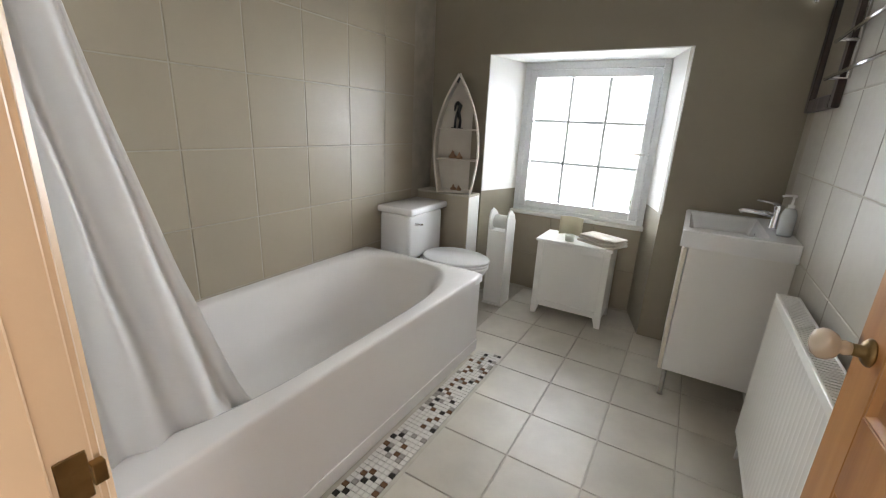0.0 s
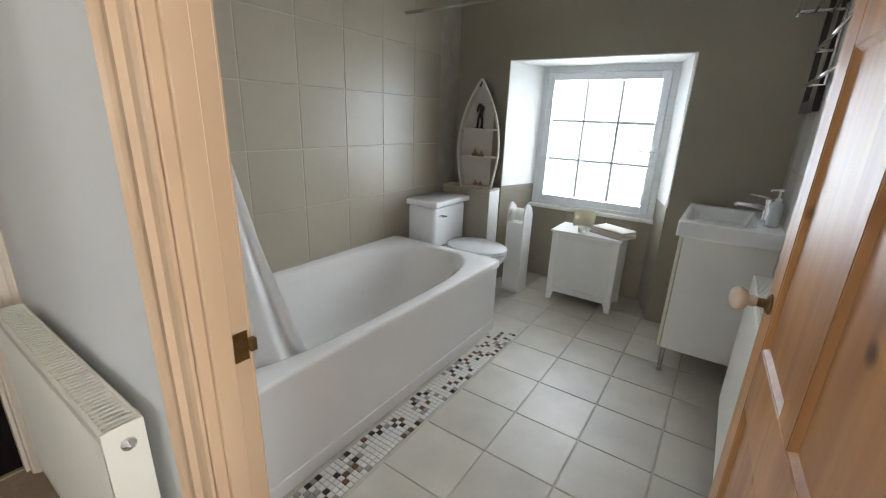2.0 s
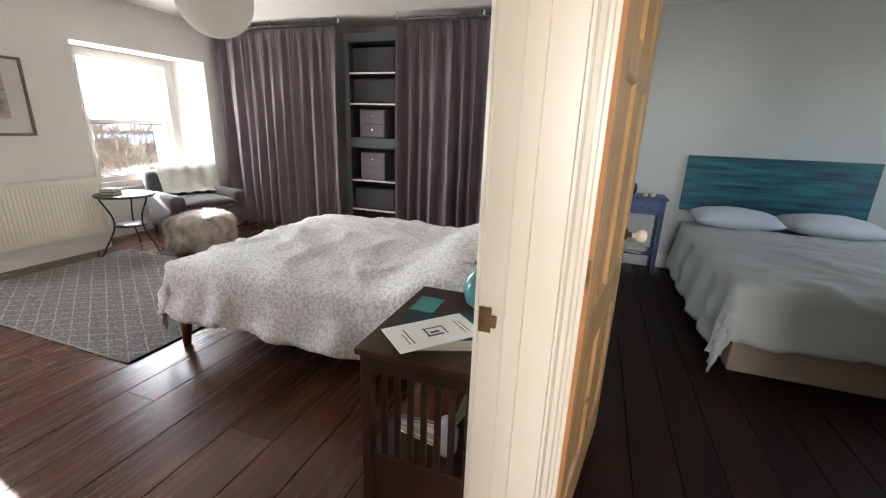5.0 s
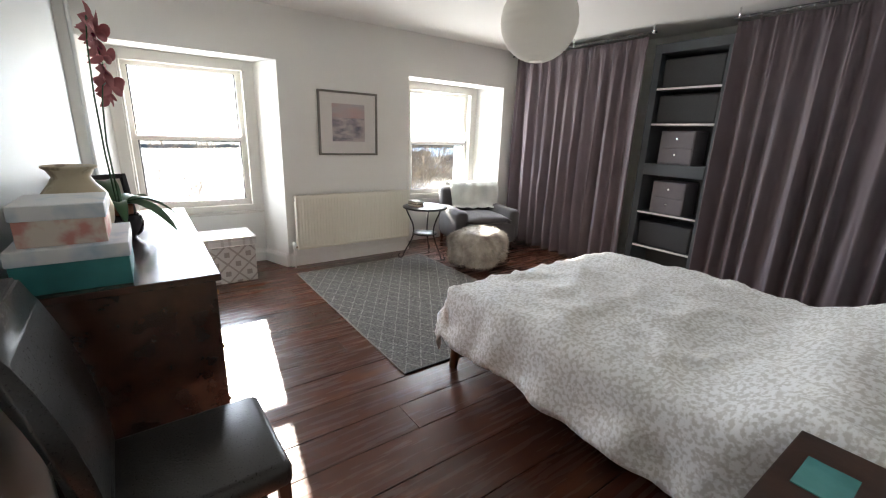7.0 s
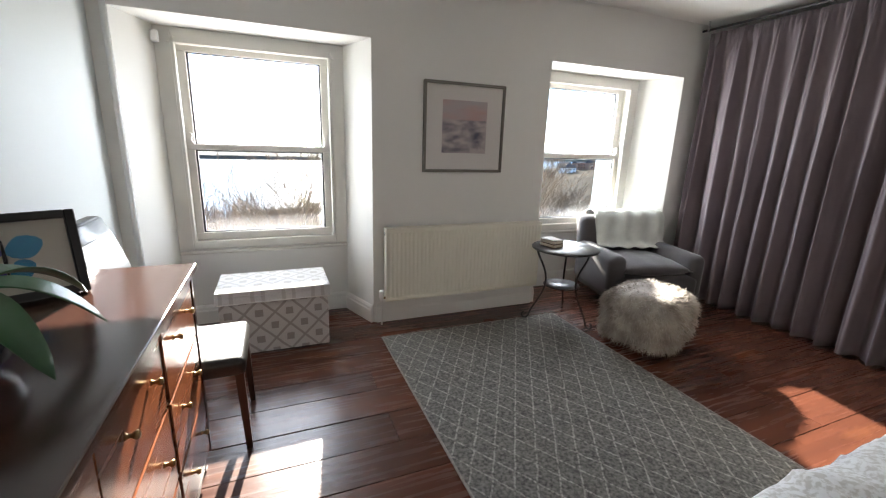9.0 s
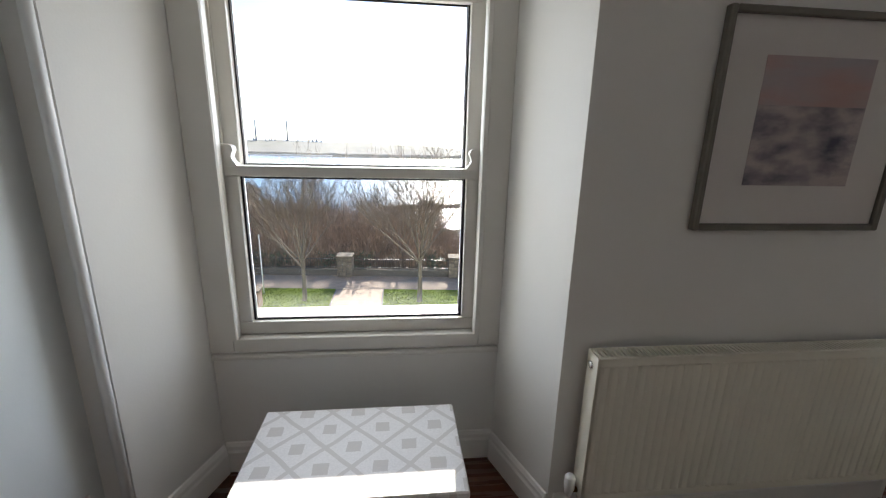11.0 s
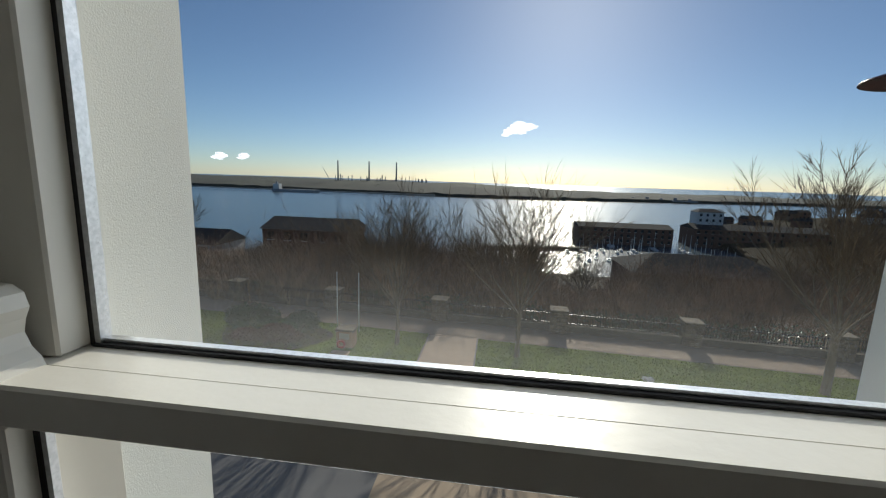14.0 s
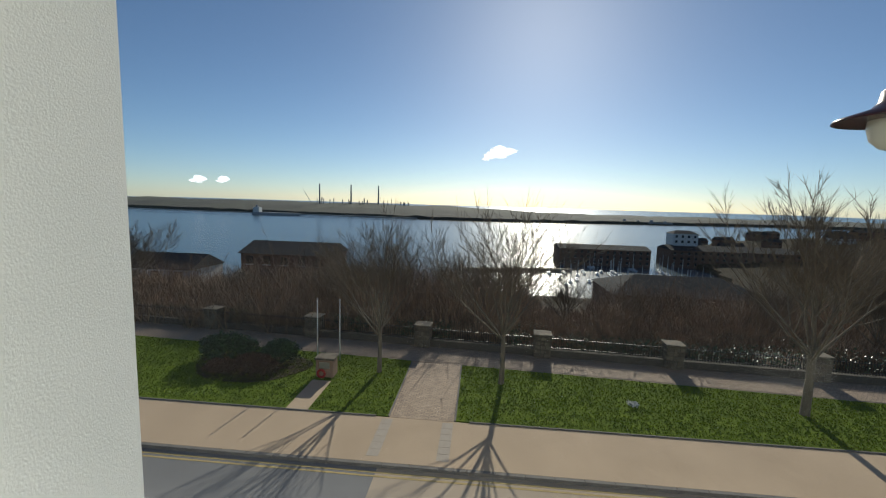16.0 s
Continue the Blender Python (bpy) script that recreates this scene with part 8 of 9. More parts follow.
while x < 34:
    box(bm, x, x + 0.02, -0.01, 0.01, 0.42, 1.16)
    x += 0.135
part("bars", bm, M["black_iron"], fence, "", False, "stuff")

# memorial, flagpoles, planting
ob = thing("memorial_plinth", (-5.55, 24.75, GZ + 0.02), 0, "low stone memorial plinth with a red wreath", "memorial")
part("block", one_box(-0.42, 0.42, -0.32, 0.32, 0, 0.85, 0.03), M["plinth_brick"], ob)
part("cap", one_box(-0.47, 0.47, -0.37, 0.37, 0.85, 0.95, 0.02), M["stone"], ob)
part("plaque", one_box(-0.25, 0.25, -0.33, -0.318, 0.45, 0.75, 0.004), M["steel"], ob, "metal plaque")
wr = tagged(part("poppy_wreath", tube(bmesh.new(), [(-5.68 + 0.17 * math.cos(a), 24.36, GZ + 0.24 + 0.17 * math.sin(a)) for a in [2 * math.pi * k / 20 for k in range(21)]], 0.055, 8), M["wreath"], None, "", True), "red poppy wreath leaning on the memorial", "wreath")
for x in (-6.75, -5.55):
    fp = thing("flagpole", (x, 26.6, GZ), 0, "slender white flagpole without a flag", "flagpole", "pair of flagpoles")
    part("pole", tube(bmesh.new(), ((0, 0, 0), (0, 0, 3.2)), (0.035, 0.025), 10), M["far_white"], fp, "", True)
    part("finial", lathe(bmesh.new(), ((0.01, 3.2), (0.045, 3.23), (0.03, 3.28), (0.005, 3.30)), 10), M["far_white"], fp, "", True)


def leafy(name, centre, size, n, material, label, category, seed, leaf=0.10, group=""):
    """A shrub as an uneven heap of many small leaves on a few stems."""
    rng = random.Random(seed)
    ob = thing(name, centre, 0, label, category, group)
    sx, sy, sz = size
    verts, faces = [], []
    for k in range(n):
        u, v2 = rng.uniform(0, 2 * math.pi), rng.random() ** 0.5
        w = rng.random()
        r = (0.62 + 0.38 * w) * (1 + 0.25 * noise.noise(Vector((math.cos(u) * 1.7, math.sin(u) * 1.7, v2 * 2 + seed))))
        el = math.asin(v2 * 0.98)
        p = Vector((sx * r * math.cos(el) * math.cos(u), sy * r * math.cos(el) * math.sin(u), sz * r * math.sin(el) + 0.05))
        d = Vector((rng.uniform(-1, 1), rng.uniform(-1, 1), rng.uniform(-0.4, 1))).normalized()
        s = d.orthogonal().normalized()
        L, W = leaf * rng.uniform(0.6, 1.2), leaf * 0.32
        b = len(verts)
        verts += [tuple(p), tuple(p + d * L * 0.5 + s * W), tuple(p + d * L), tuple(p + d * L * 0.5 - s * W)]
        faces.append((b, b + 1, b + 2, b + 3))
    me = bpy.data.meshes.new("foliage")
    me.from_pydata(verts, [], faces)
    me.materials.append(material)
    f = new("foliage", me)
    f.parent = ob
    tagged(f, "", "", "", "stuff")
    bm = bmesh.new()
    for k in range(6):
        a = 2 * math.pi * k / 6
        tube(bm, ((0, 0, 0), (sx * 0.3 * math.cos(a), sy * 0.3 * math.sin(a), sz * 0.5), (sx * 0.6 * math.cos(a), sy * 0.6 * math.sin(a), sz * 0.8)), (0.03, 0.02, 0.008), 5)
    part("stems", bm, M["bark"], ob, "", False, "stuff")
    return ob


leafy("shrub", (-11.3, 26.0, GZ), (1.7, 1.0, 1.25), 3800, M["evergreen"], "rounded glossy evergreen shrub on the lawn", "shrub", 1, 0.15)
leafy("shrub", (-8.6, 26.1, GZ), (1.15, 0.9, 1.1), 2600, M["evergreen"], "smaller rounded green shrub on the lawn", "shrub", 2, 0.13)
leafy("shrub", (-9.2, 24.6, GZ), (1.5, 0.9, 0.75), 2400, M["shrub_brown"], "low russet winter shrub in the planting bed", "shrub", 3, 0.13)
leafy("shrub", (-10.6, 24.3, GZ), (1.0, 0.7, 0.6), 1400, M["shrub_brown"], "low russet winter shrub in the planting bed", "shrub", 4, 0.12)
leafy("flower_clump", (8.3, 23.7, GZ), (0.28, 0.22, 0.16), 200, M["far_white"], "small clump of white flowers in the grass", "flowers", 5, 0.08)
bm = bmesh.new()
prism(bm, [(-9.6 + 2.9 * math.cos(a) * (1 + 0.1 * math.sin(3 * a)), 25.2 + 1.9 * math.sin(a)) for a in [2 * math.pi * k / 24 for k in range(24)]], GZ - 0.05, GZ + 0.035)
setting("planting_bed", bm, M["earth"], "bare earth planting bed around the shrubs", "planting bed")


def bare_tree(place, height, seed, label, spread=0.36, trunk_r=0.17, clear=0.30, group="bare street trees"):
    rng = random.Random(seed)
    ob = thing("tree", place, 0, label, "tree", group)
    bm = bmesh.new()
    tw_v, tw_f = [], []

    def twig(p, d, ln, r):
        """One thin three-sided shoot."""
        s = d.orthogonal().normalized()
        q = d.cross(s)
        m1 = p + d * ln * 0.5 + Vector((rng.uniform(-1, 1), rng.uniform(-1, 1), 0.6)) * ln * 0.06
        e = p + d * ln + Vector((0, 0, ln * 0.12))
        b = len(tw_v)
        for c, rr in ((p, r), (m1, r * 0.7)):
            for k in range(3):
                a = 2 * math.pi * k / 3
                tw_v.append(tuple(c + (s * math.cos(a) + q * math.sin(a)) * rr))
        tw_v.append(tuple(e))
        for k in range(3):
            j = (k + 1) % 3
            tw_f.append((b + k, b + j, b + 3 + j, b + 3 + k))
            tw_f.append((b + 3 + k, b + 3 + j, b + 6))
        return m1, e

    def grow(p, d, ln, r, depth):
        if depth >= 4 or r < 0.012:
            m1, e = twig(p, d, ln, max(r, 0.009))
            for k in range(7):
                dd = (d + Vector((rng.uniform(-1, 1), rng.uniform(-1, 1), rng.uniform(-0.2, 0.6))) * 0.6).normalized()
                base = p + (e - p) * rng.uniform(0.25, 0.95)
                twig(base, dd, ln * rng.uniform(0.35, 0.7), 0.0075)
            return
        n = 4
        pts, rad = [p.copy()], [r]
        q, dd = p.copy(), d.copy()
        for k in range(n):
            dd = (dd + Vector((rng.uniform(-1, 1), rng.uniform(-1, 1), 0.35)) * 0.13).normalized()
            q = q + dd * ln / n
            pts.append(q.copy())
            rad.append(r * (1 - 0.55 * (k + 1) / n))
        tube(bm, pts, rad, 7 if depth < 2 else 5, False)
        kids = 4 if depth < 2 else 5
        for k in range(kids + 1):
            t = 1.0 if k == kids else rng.uniform(0.35, 0.95)
            i = min(int(t * n), n - 1)
            base = pts[i] + (pts[i + 1] - pts[i]) * (t * n - i)
            out = Vector((rng.uniform(-1, 1), rng.uniform(-1, 1), rng.uniform(0.0, 0.5))).normalized()
            nd = (dd * (0.75 if k < kids else 1.2) + out * (0.75 if k < kids else 0.3)).normalized()
            grow(base, nd, ln * (rng.uniform(0.55, 0.78) if k < kids else 0.62), rad[i] * (0.55 if k < kids else 0.8), depth + 1)

    h0 = height * clear
    tube(bm, ((0, 0, -0.15), (0, 0, 0.1), (0.02, 0, h0 * 0.5), (0.0, 0.03, h0)), (trunk_r * 1.35, trunk_r * 1.05, trunk_r * 0.9, trunk_r * 0.8), 10, False)
    limbs = 10
    for k in range(limbs):
        a = 2 * math.pi * k / limbs + rng.uniform(-0.3, 0.3)
        lean = spread * 1.9 * (1.15 if k % 3 else 0.35)
        z = h0 * rng.uniform(0.80, 1.05)
        d = Vector((math.cos(a) * lean, math.sin(a) * lean, 1.0)).normalized()
        grow(Vector((0, 0.02, z)), d, height * 0.34 * rng.uniform(0.8, 1.1), trunk_r * 0.34, 1)
    grow(Vector((0, 0.03, h0)), Vector((0.03, 0, 1)).normalized(), height * 0.27, trunk_r * 0.5, 1)
    part("trunk", bm, M["bark"], ob, "grey-brown trunk and limbs", True)
    me = bpy.data.meshes.new("crown")
    me.from_pydata(tw_v, [], tw_f)
    me.materials.append(M["twig"])
    c = new("crown", me)
    c.parent = ob
    tagged(c, "fine bare winter twigs", "", "", "stuff")
    return ob


bare_tree((-3.17, 25.5, GZ), 8.7, 1, "bare winter street tree on the lawn", 0.46, 0.11, 0.25)
bare_tree((2.78, 25.1, GZ), 9.9, 2, "bare winter street tree beside the path", 0.48, 0.13, 0.23)
bare_tree((15.36, 24.0, GZ), 9.6, 3, "tall bare winter street tree on the lawn", 0.46, 0.17)
bare_tree((-27.0, 36.0, GZ - 2.0), 9.0, 4, "broad bare tree beyond the railings", 0.50, 0.2)
bare_tree((26.5, 33.5, GZ - 1.6), 7.0, 6, "bare tree beyond the railings", 0.45, 0.2)

# more bare trees among the scrub beyond the railings
rng = random.Random(63)
base_tree = bare_tree((-14.0, 43.0, ground_height(-14.0, 43.0)), 6.6, 9, "bare winter tree among the scrub beyond the railings", 0.55, 0.14, 0.2, "bare trees on the slope")
other_tree = bare_tree((9.5, 44.0, ground_height(9.5, 44.0)), 6.4, 12, "bare winter tree among the scrub beyond the railings", 0.6, 0.13, 0.18, "bare trees on the slope")
for x, y, size in ((-23, 47, 0.95), (-19, 39, 0.85), (-10.5, 38, 0.9), (-8, 46, 1.15), (-4.5, 40, 1.05), (-1, 47, 1.3), (1.5, 39.5, 1.0), (5, 46, 1.2), (-13, 52, 1.25), (18, 42, 0.8), (23, 39, 0.85), (29, 45, 1.0), (33, 40, 0.95), (13.5, 38, 0.7)):
    copy_thing(rng.choice((base_tree, other_tree)), pose(x, y, ground_height(x, y), 0, 0, rng.uniform(0, 360)) @ Matrix.Scale(size, 4))

# scrub on the slope
rng = random.Random(31)
verts, faces = [], []
for k in range(5200):
    y = 30.6 + 48 * rng.random() ** 1.35
    x = rng.uniform(-0.95, 1.05) * (y * 1.0 + 4)
    z0 = ground_height(x, y) - 0.1
    gap = abs(x - 6 - (y - 30) * 0.22) < 1.6 + 0.03 * y and y > 34
    size = rng.uniform(2.5, 4.9) * (0.45 if gap else 1.0) * (0.55 if y < 33 else 1.0) * (1.55 if 36 < y < 60 else 1.15) * (1.0 if -16 < x < 7 else 0.72)
    for s in range(16):
        a, lean = rng.uniform(0, 2 * math.pi), rng.uniform(0.1, 0.75)
        d = Vector((math.cos(a) * lean, math.sin(a) * lean, 1)).normalized()
        p = Vector((x + rng.uniform(-0.5, 0.5), y + rng.uniform(-0.5, 0.5), z0))
        ln = size * rng.uniform(0.6, 1.1)
        mid = p + d * ln * 0.55
        tip = mid + (d + Vector((rng.uniform(-0.5, 0.5), rng.uniform(-0.5, 0.5), 0.1))).normalized() * ln * 0.5
        w = rng.choice((0.012, 0.018, 0.024, 0.042))
        side = Vector((math.cos(a + 1.5), math.sin(a + 1.5), 0)) * w
        b = len(verts)
        verts += [tuple(p + side), tuple(p - side), tuple(mid - side * 0.7), tuple(mid + side * 0.7), tuple(tip)]
        faces += [(b, b + 1, b + 2, b + 3), (b + 3, b + 2, b + 4)]
        for q in range(3):
            t = rng.uniform(0.4, 0.95)
            o = p + (mid - p) * t if q == 0 else mid + (tip - mid) * t
            e = o + Vector((rng.uniform(-1, 1), rng.uniform(-1, 1), rng.uniform(0, 0.9))) * ln * 0.22
            sd = side * 0.45
            b = len(verts)
            verts += [tuple(o + sd), tuple(o - sd), tuple(e)]
            faces.append((b, b + 1, b + 2))
me = bpy.data.meshes.new("scrub")
me.from_pydata(verts, [], faces)
me.materials.append(M["scrub"])
tagged(new("scrub", me), "tangled bare brown scrub on the slope", "scrub", "", "stuff")
verts, faces = [], []
for k in range(26000):
    x = rng.uniform(-26, 30)
    y = wall_line(x) + 0.6 + 8 * rng.random() ** 2
    if noise.noise(Vector((x * 0.3, y * 0.3, 2))) < 0.02:
        continue
    p = Vector((x, y, ground_height(x, y) + rng.uniform(0.1, 1.3)))
    d = Vector((rng.uniform(-1, 1), rng.uniform(-1, 1), rng.uniform(-0.3, 1))).normalized()
    s = d.orthogonal().normalized() * 0.045
    b = len(verts)
    verts += [tuple(p), tuple(p + d * 0.07 + s), tuple(p + d * 0.14), tuple(p + d * 0.07 - s)]
    faces.append((b, b + 1, b + 2, b + 3))
me = bpy.data.meshes.new("ivy")
me.from_pydata(verts, [], faces)
me.materials.append(M["evergreen"])
tagged(new("ivy", me), "dark glossy ivy and laurel behind the railings", "ivy", "", "stuff")


# buildings down the slope
def house(name, x0, x1, y0, y1, z0, eave, ridge, wall, label, cols, rows, hip=0.0, along="x"):
    ob = thing(name, ((x0 + x1) / 2, (y0 + y1) / 2, z0), 0, label, "building")
    w, d, e, r = (x1 - x0) / 2, (y1 - y0) / 2, eave - z0, ridge - z0
    part("wall", one_box(-w, w, -d, d, -4, e), wall, ob)
    bm = bmesh.new()
    o = 0.4
    base = [bm.verts.new(p) for p in ((-w - o, -d - o, e), (w + o, -d - o, e), (w + o, d + o, e), (-w - o, d + o, e))]
    if along == "x":
        t = [bm.verts.new((-w - o + hip, 0, r)), bm.verts.new((w + o - hip, 0, r))]
        for f in ((base[0], base[1], t[1], t[0]), (base[2], base[3], t[0], t[1]), (base[3], base[0], t[0]), (base[1], base[2], t[1])):
            bm.faces.new(f)
    bm.faces.new(base[::-1])
    part("roof", bm, M["slate"], ob, "dark slate roof")
    for c in range(cols):
        for k in range(rows):
            x = -w + 2 * w * (c + 0.5) / cols
            z = e * (k + 0.5) / rows
            ww, hh = min(0.8, w / cols * 0.42), min(0.9, e / rows * 0.32)
            wn_ = part("window", one_box(x - ww, x + ww, -d - 0.04, -d + 0.1, z - hh, z + hh), M["far_window"], ob, "dark window")
            part("sill", one_box(x - ww - 0.1, x + ww + 0.1, -d - 0.12, -d - 0.03, z - hh - 0.12, z - hh), M["far_white"], wn_)
    return ob


house("brick_house", -39.5, -24.0, 74, 84, -15, -8.2, -6.4, M["brickwork"], "red-brick house with a dark slate roof", 5, 3)
house("brick_house", 25.5, 52, 80, 94, -22, -13.6, -11.0, M["brickwork"], "long red-brick building with a hipped slate roof", 8, 2, 6.0)
house("warehouse", 58, 120, 302, 325, -39, -28.4, -26.0, M["brickwork"], "brick quayside warehouse beside the marina", 14, 3)
house("warehouse", 136, 222, 308, 332, -39, -27.6, -24.6, M["brickwork"], "long brick quayside building beside the marina", 18, 3)
house("white_villa", 141, 158, 318, 330, -24, -16.5, -14.2, M["far_white"], "white villa on the hill above the marina", 4, 2, 4)
house("small_house", -66, -52, 78, 88, -17, -12.5, -10.0, M["far_white"], "pale house below the trees", 3, 2)
rng = random.Random(8)
for k in range(16):
    x, y = 165 + 14 * k + rng.uniform(-5, 5), rng.uniform(330, 440)
    zz = ground_height(x + 6, y + 4) - 0.5
    wl_ = rng.uniform(9, 20)
    house("hill_house", x, x + wl_, y, y + 9, zz, zz + rng.uniform(4, 7), zz + rng.uniform(8, 10), M[rng.choice(("brickwork", "far_white", "brickwork"))], "small terraced house on the far hillside", 3, 2)
setting("breakwater", prism(bmesh.new(), ((-8, 255), (60, 268), (60, 273), (-8, 260)), -41, -38.2), M["stone"], "low stone breakwater before the marina", "breakwater")


def boat(x, y, turn, size):
    ob = thing("sailing_boat", (x, y, SEA), turn, "moored white sailing boat with a bare mast", "boat", "boats in the marina")
    bm = bmesh.new()
    secs = []
    for t, w, k in ((-1.0, 0.75, 0.0), (-0.4, 1.0, 0.0), (0.3, 0.85, 0.05), (0.8, 0.35, 0.15), (1.0, 0.03, 0.25)):
        secs.append([bm.verts.new((t * size, s * w * size * 0.26 * q, z)) for s, q, z in ((-1, 0.5, -0.3), (-1, 1, 0.9 + k), (1, 1, 0.9 + k), (1, 0.5, -0.3))])
    for a, b in zip(secs, secs[1:]):
        for k in range(4):
            bm.faces.new((a[k], a[(k + 1) % 4], b[(k + 1) % 4], b[k]))
    bm.faces.new(secs[0])
    part("hull", bm, M["hull"], ob, "pale hull")
    part("cabin", one_box(-0.4 * size, 0.35 * size, -0.14 * size, 0.14 * size, 0.9, 1.6, 0.1), M["hull"], ob)
    part("mast", tube(bmesh.new(), ((0.05 * size, 0, 0.9), (0.05 * size, 0, 2.3 * size)), (0.14, 0.10), 6), M["far_white"], ob, "tall bare mast")
    part("boom", tube(bmesh.new(), ((0.05 * size, 0, 2.0), (-0.8 * size, 0, 2.1)), 0.07, 6), M["far_white"], ob)
    return ob


rng = random.Random(12)
for k in range(48):
    boat(rng.uniform(44, 122) + (k % 3) * 2, 205 + 84 * rng.random(), rng.choice((80, 95, 260)), rng.uniform(3.6, 5.4))

# far shore, refinery, ship
bm = bmesh.new()
prof = []
for k in range(121):
    q = -1.3 + 2.6 * k / 120
    top = -0.0105 if q < -0.1 else (-0.0105 - 0.035 * (q + 0.1) if q < 0.13 else -0.0195)
    if q < -0.75:
        top = -0.015 + 0.005 * (q + 1.3) / 0.55
    shore = 930 + 180 * max(0, -q - 0.1) + (380 * max(0, q - 0.1) if q < 0.62 else 198)
    far = shore + 260
    zt = 1.7 + top * far + 3.5 * fbm(q * 9, 0, 5) + 1.6 * fbm(q * 40, 0, 7)
    prof.append((q, shore, far, zt))
cols_ = []
for q, shore, far, zt in prof:
    cols_.append([bm.verts.new(p) for p in ((q * shore, shore, SEA - 2), (q * (shore + 8), shore + 8, SEA + 7 + 3 * fbm(q * 30, 1, 2)), (q * (shore + 120), shore + 120, (SEA + zt) / 2 + 5), (q * far, far, zt), (q * (far + 500), far + 500, zt - 12))])
for a, b in zip(cols_, cols_[1:]):
    for k in range(4):
        bm.faces.new((a[k], b[k], b[k + 1], a[k + 1]))
setting("backdrop_headland", bm, M["headland"], "hazy green headland across the water", "headland")
ref = thing("refinery", (0, 0, 0), 0, "distant oil refinery with three tall chimneys", "refinery")
RY = 1200.0
for q, top in ((-0.393, 0.0345), (-0.314, 0.0338), (-0.246, 0.0329)):
    part("chimney", tube(bmesh.new(), ((q * RY, RY, -16), (q * RY, RY, 1.7 + top * RY)), (2.6, 1.7), 10), M["chimney_grey"], ref, "tall slender chimney", True)
rng = random.Random(17)
for k in range(26):
    q = rng.uniform(-0.40, -0.17)
    hh = rng.uniform(3, 9) * (1.6 if k % 6 == 0 else 1.0)
    part("tower", tube(bmesh.new(), ((q * RY, RY - 5, -16), (q * RY, RY - 5, -9 + hh)), rng.uniform(0.7, 1.7), 8), M["chimney_grey"], ref)
part("crane", tube(bmesh.new(), ((-0.414 * RY, RY, -14), (-0.433 * RY, RY, 1.7 + 0.0169 * RY)), (0.9, 0.5), 6), M["chimney_grey"], ref, "leaning crane jib")
part("jetty", one_box(-0.9 * 900, -0.15 * 900, 896, 900, SEA + 3, SEA + 5), M["chimney_grey"], ref)
for k in range(60):
    x = -0.9 * 900 + 675 * k / 59
    part("pile", tube(bmesh.new(), ((x, 898, SEA - 1), (x, 898, SEA + 3)), 0.6, 5), M["chimney_grey"], ref)
ship = thing("tanker_ship", (-455, 900, SEA), 2, "tanker ship moored at the far jetty", "ship")
bm = bmesh.new()
prism(bm, ((-50, -8), (45, -8), (58, 0), (45, 8), (-50, 8)), -1, 6)
part("hull", bm, M["chimney_grey"], ship, "grey hull")
part("bridge", one_box(-48, -34, -7, 7, 6, 17), M["far_white"], ship, "white bridge block")
part("funnel", one_box(-44, -40, -2, 2, 17, 22), M["chimney_grey"], ship)
jet = thing("oil_jetty", (0, 0, 0), 0, "low oil terminal jetty far out on the water", "jetty")
part("deck", one_box(0.30 * 1050, 0.44 * 1050, 1045, 1050, SEA + 3, SEA + 6), M["chimney_grey"], jet)
for k in range(5):
    part("tower", one_box((0.30 + 0.03 * k) * 1050, (0.30 + 0.03 * k) * 1050 + 6, 1044, 1049, SEA + 6, SEA + 10 + 2 * (k % 2)), M["chimney_grey"], jet)

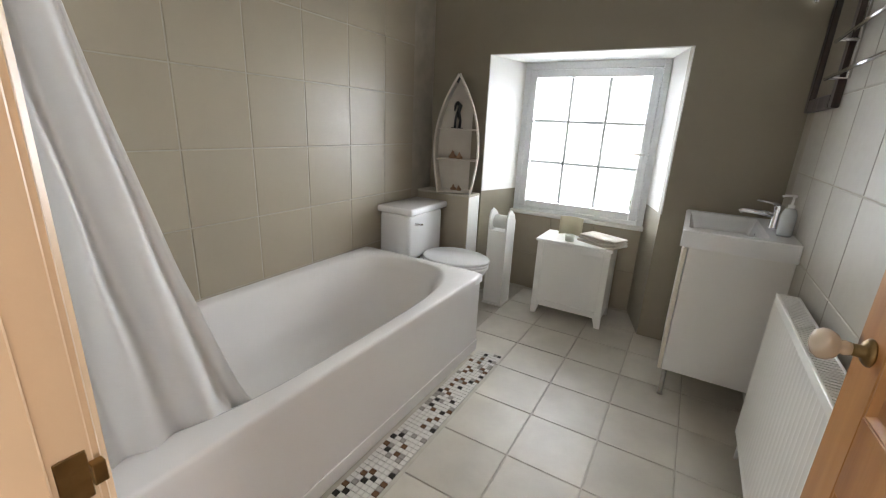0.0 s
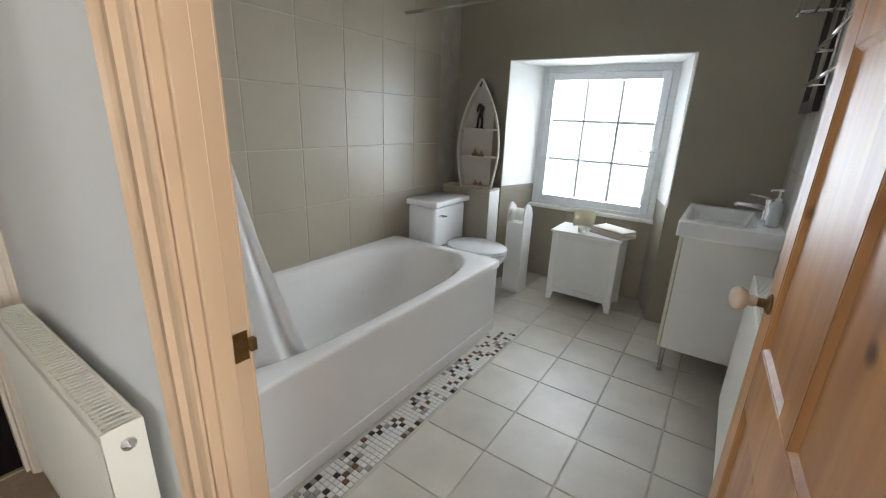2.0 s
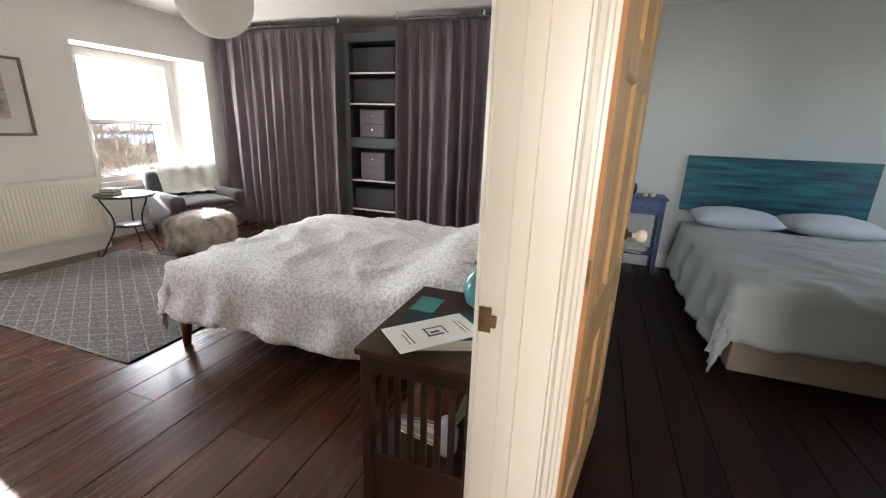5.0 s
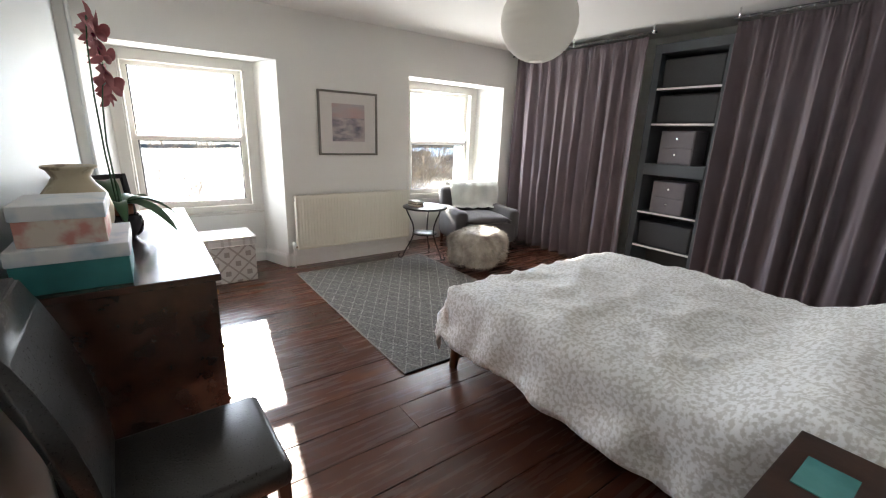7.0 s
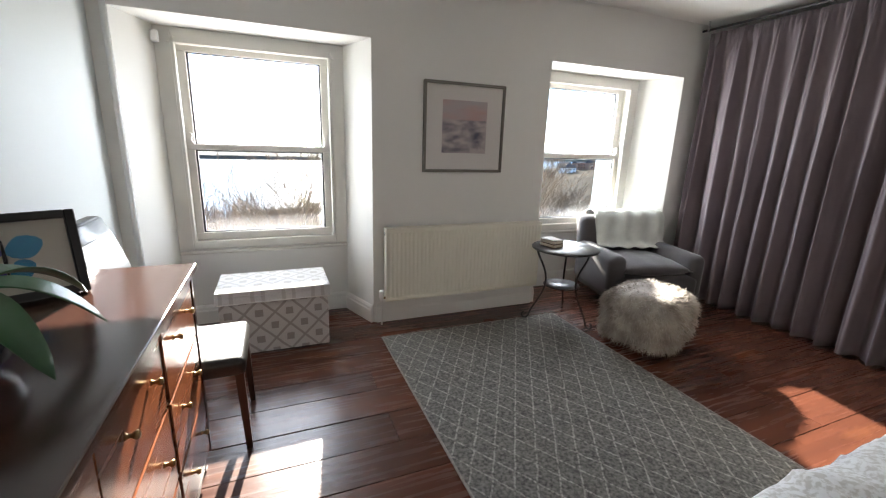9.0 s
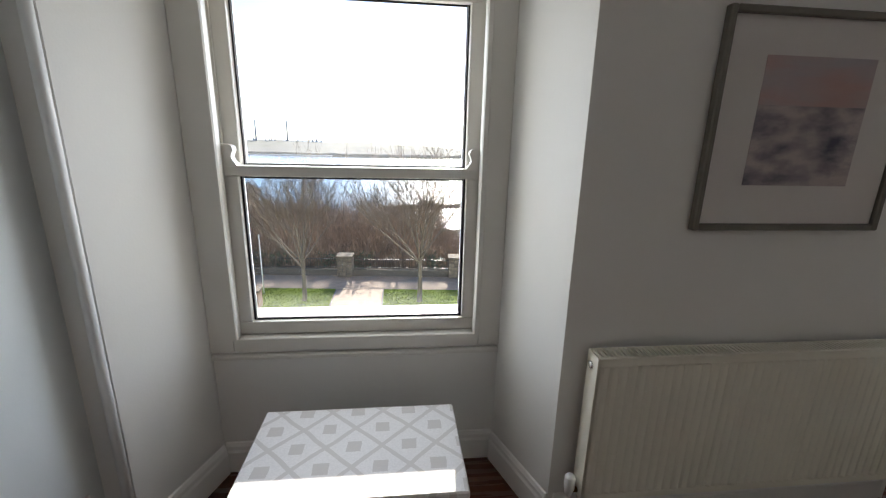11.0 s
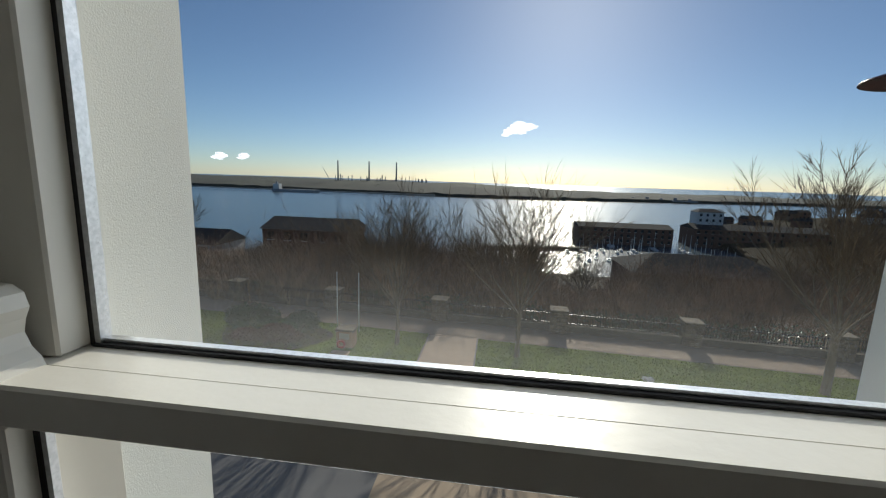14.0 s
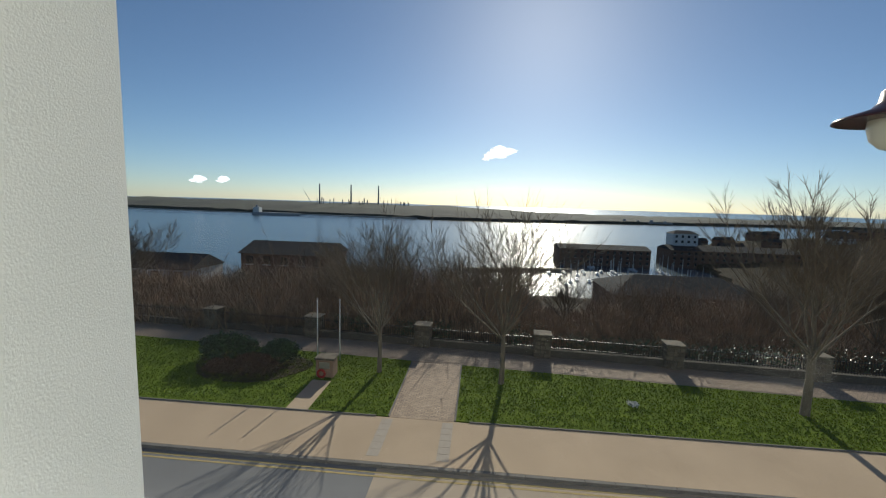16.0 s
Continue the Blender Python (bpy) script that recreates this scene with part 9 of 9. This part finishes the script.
# small clouds
def cloud(x, y, z, w, h, seed):
    rng = random.Random(seed)
    bm = bmesh.new()
    for k in range(34):
        u = rng.uniform(-1, 1)
        r = h * rng.uniform(0.10, 0.30) * (1.15 - 0.75 * abs(u))
        c = Vector((x + u * w, y + rng.uniform(-5, 5), z + h * 0.5 * (rng.uniform(-0.35, 0.75) * (1 - abs(u)) + 0.25 * u)))
        b2 = bmesh.ops.create_icosphere(bm, subdivisions=2, radius=r)
        for v in b2["verts"]:
            v.co = c + Vector((v.co.x * 1.7, v.co.y, v.co.z * 0.75)) * (1 + 0.55 * fbm(v.co.x, v.co.y, v.co.z + k, 0.09))
    return tagged(part("cloud", bm, M["cloud"], None, "", True), "small white fair-weather cloud", "cloud", "clouds", "structure")


cloud(0.042 * 3000, 3000, 0.1165 * 3000, 100, 125, 1)
cloud(0.012 * 3000, 3000, 0.1035 * 3000, 34, 40, 4)
cloud(-0.71 * 3000, 3000, 0.0365 * 3000, 62, 66, 2)
cloud(-0.645 * 3000, 3000, 0.037 * 3000, 42, 62, 3)

# street lantern on its post
LX, LY, LZ = 4.55, 9.6, 2.35
ob = thing("street_lamp", (LX, LY, GZ), 0, "maroon street lamp with a hanging bell lantern", "street lamp")
part("post", tube(bmesh.new(), ((0.9, 0, -0.1), (0.9, 0, 1.0), (0.9, 0, 1.1), (0.9, 0, LZ - GZ + 0.55)), (0.11, 0.10, 0.07, 0.05), 14), M["maroon"], ob, "", True)
part("arm", tube(bmesh.new(), ((0.9, 0, LZ - GZ + 0.45), (0.6, 0, LZ - GZ + 0.75), (0.2, 0, LZ - GZ + 0.72), (0.0, 0, LZ - GZ + 0.55)), 0.028, 10), M["maroon"], ob, "", True)
H0 = LZ - GZ
part("lantern_hood", lathe(bmesh.new(), ((0.02, H0 + 0.55), (0.035, H0 + 0.50), (0.025, H0 + 0.46), (0.06, H0 + 0.43), (0.055, H0 + 0.38), (0.10, H0 + 0.36), (0.105, H0 + 0.30), (0.085, H0 + 0.27), (0.15, H0 + 0.22), (0.16, H0 + 0.14), (0.20, H0 + 0.09), (0.40, H0 + 0.02), (0.41, H0), (0.38, H0 + 0.005)), 36), M["maroon"], ob, "glossy maroon bell hood", True)
part("lantern_glass", lathe(bmesh.new(), ((0.20, H0 + 0.03), (0.205, H0 - 0.05), (0.18, H0 - 0.14), (0.12, H0 - 0.20), (0.03, H0 - 0.225)), 28), M["lamp_glass"], ob, "milky glass bowl", True)
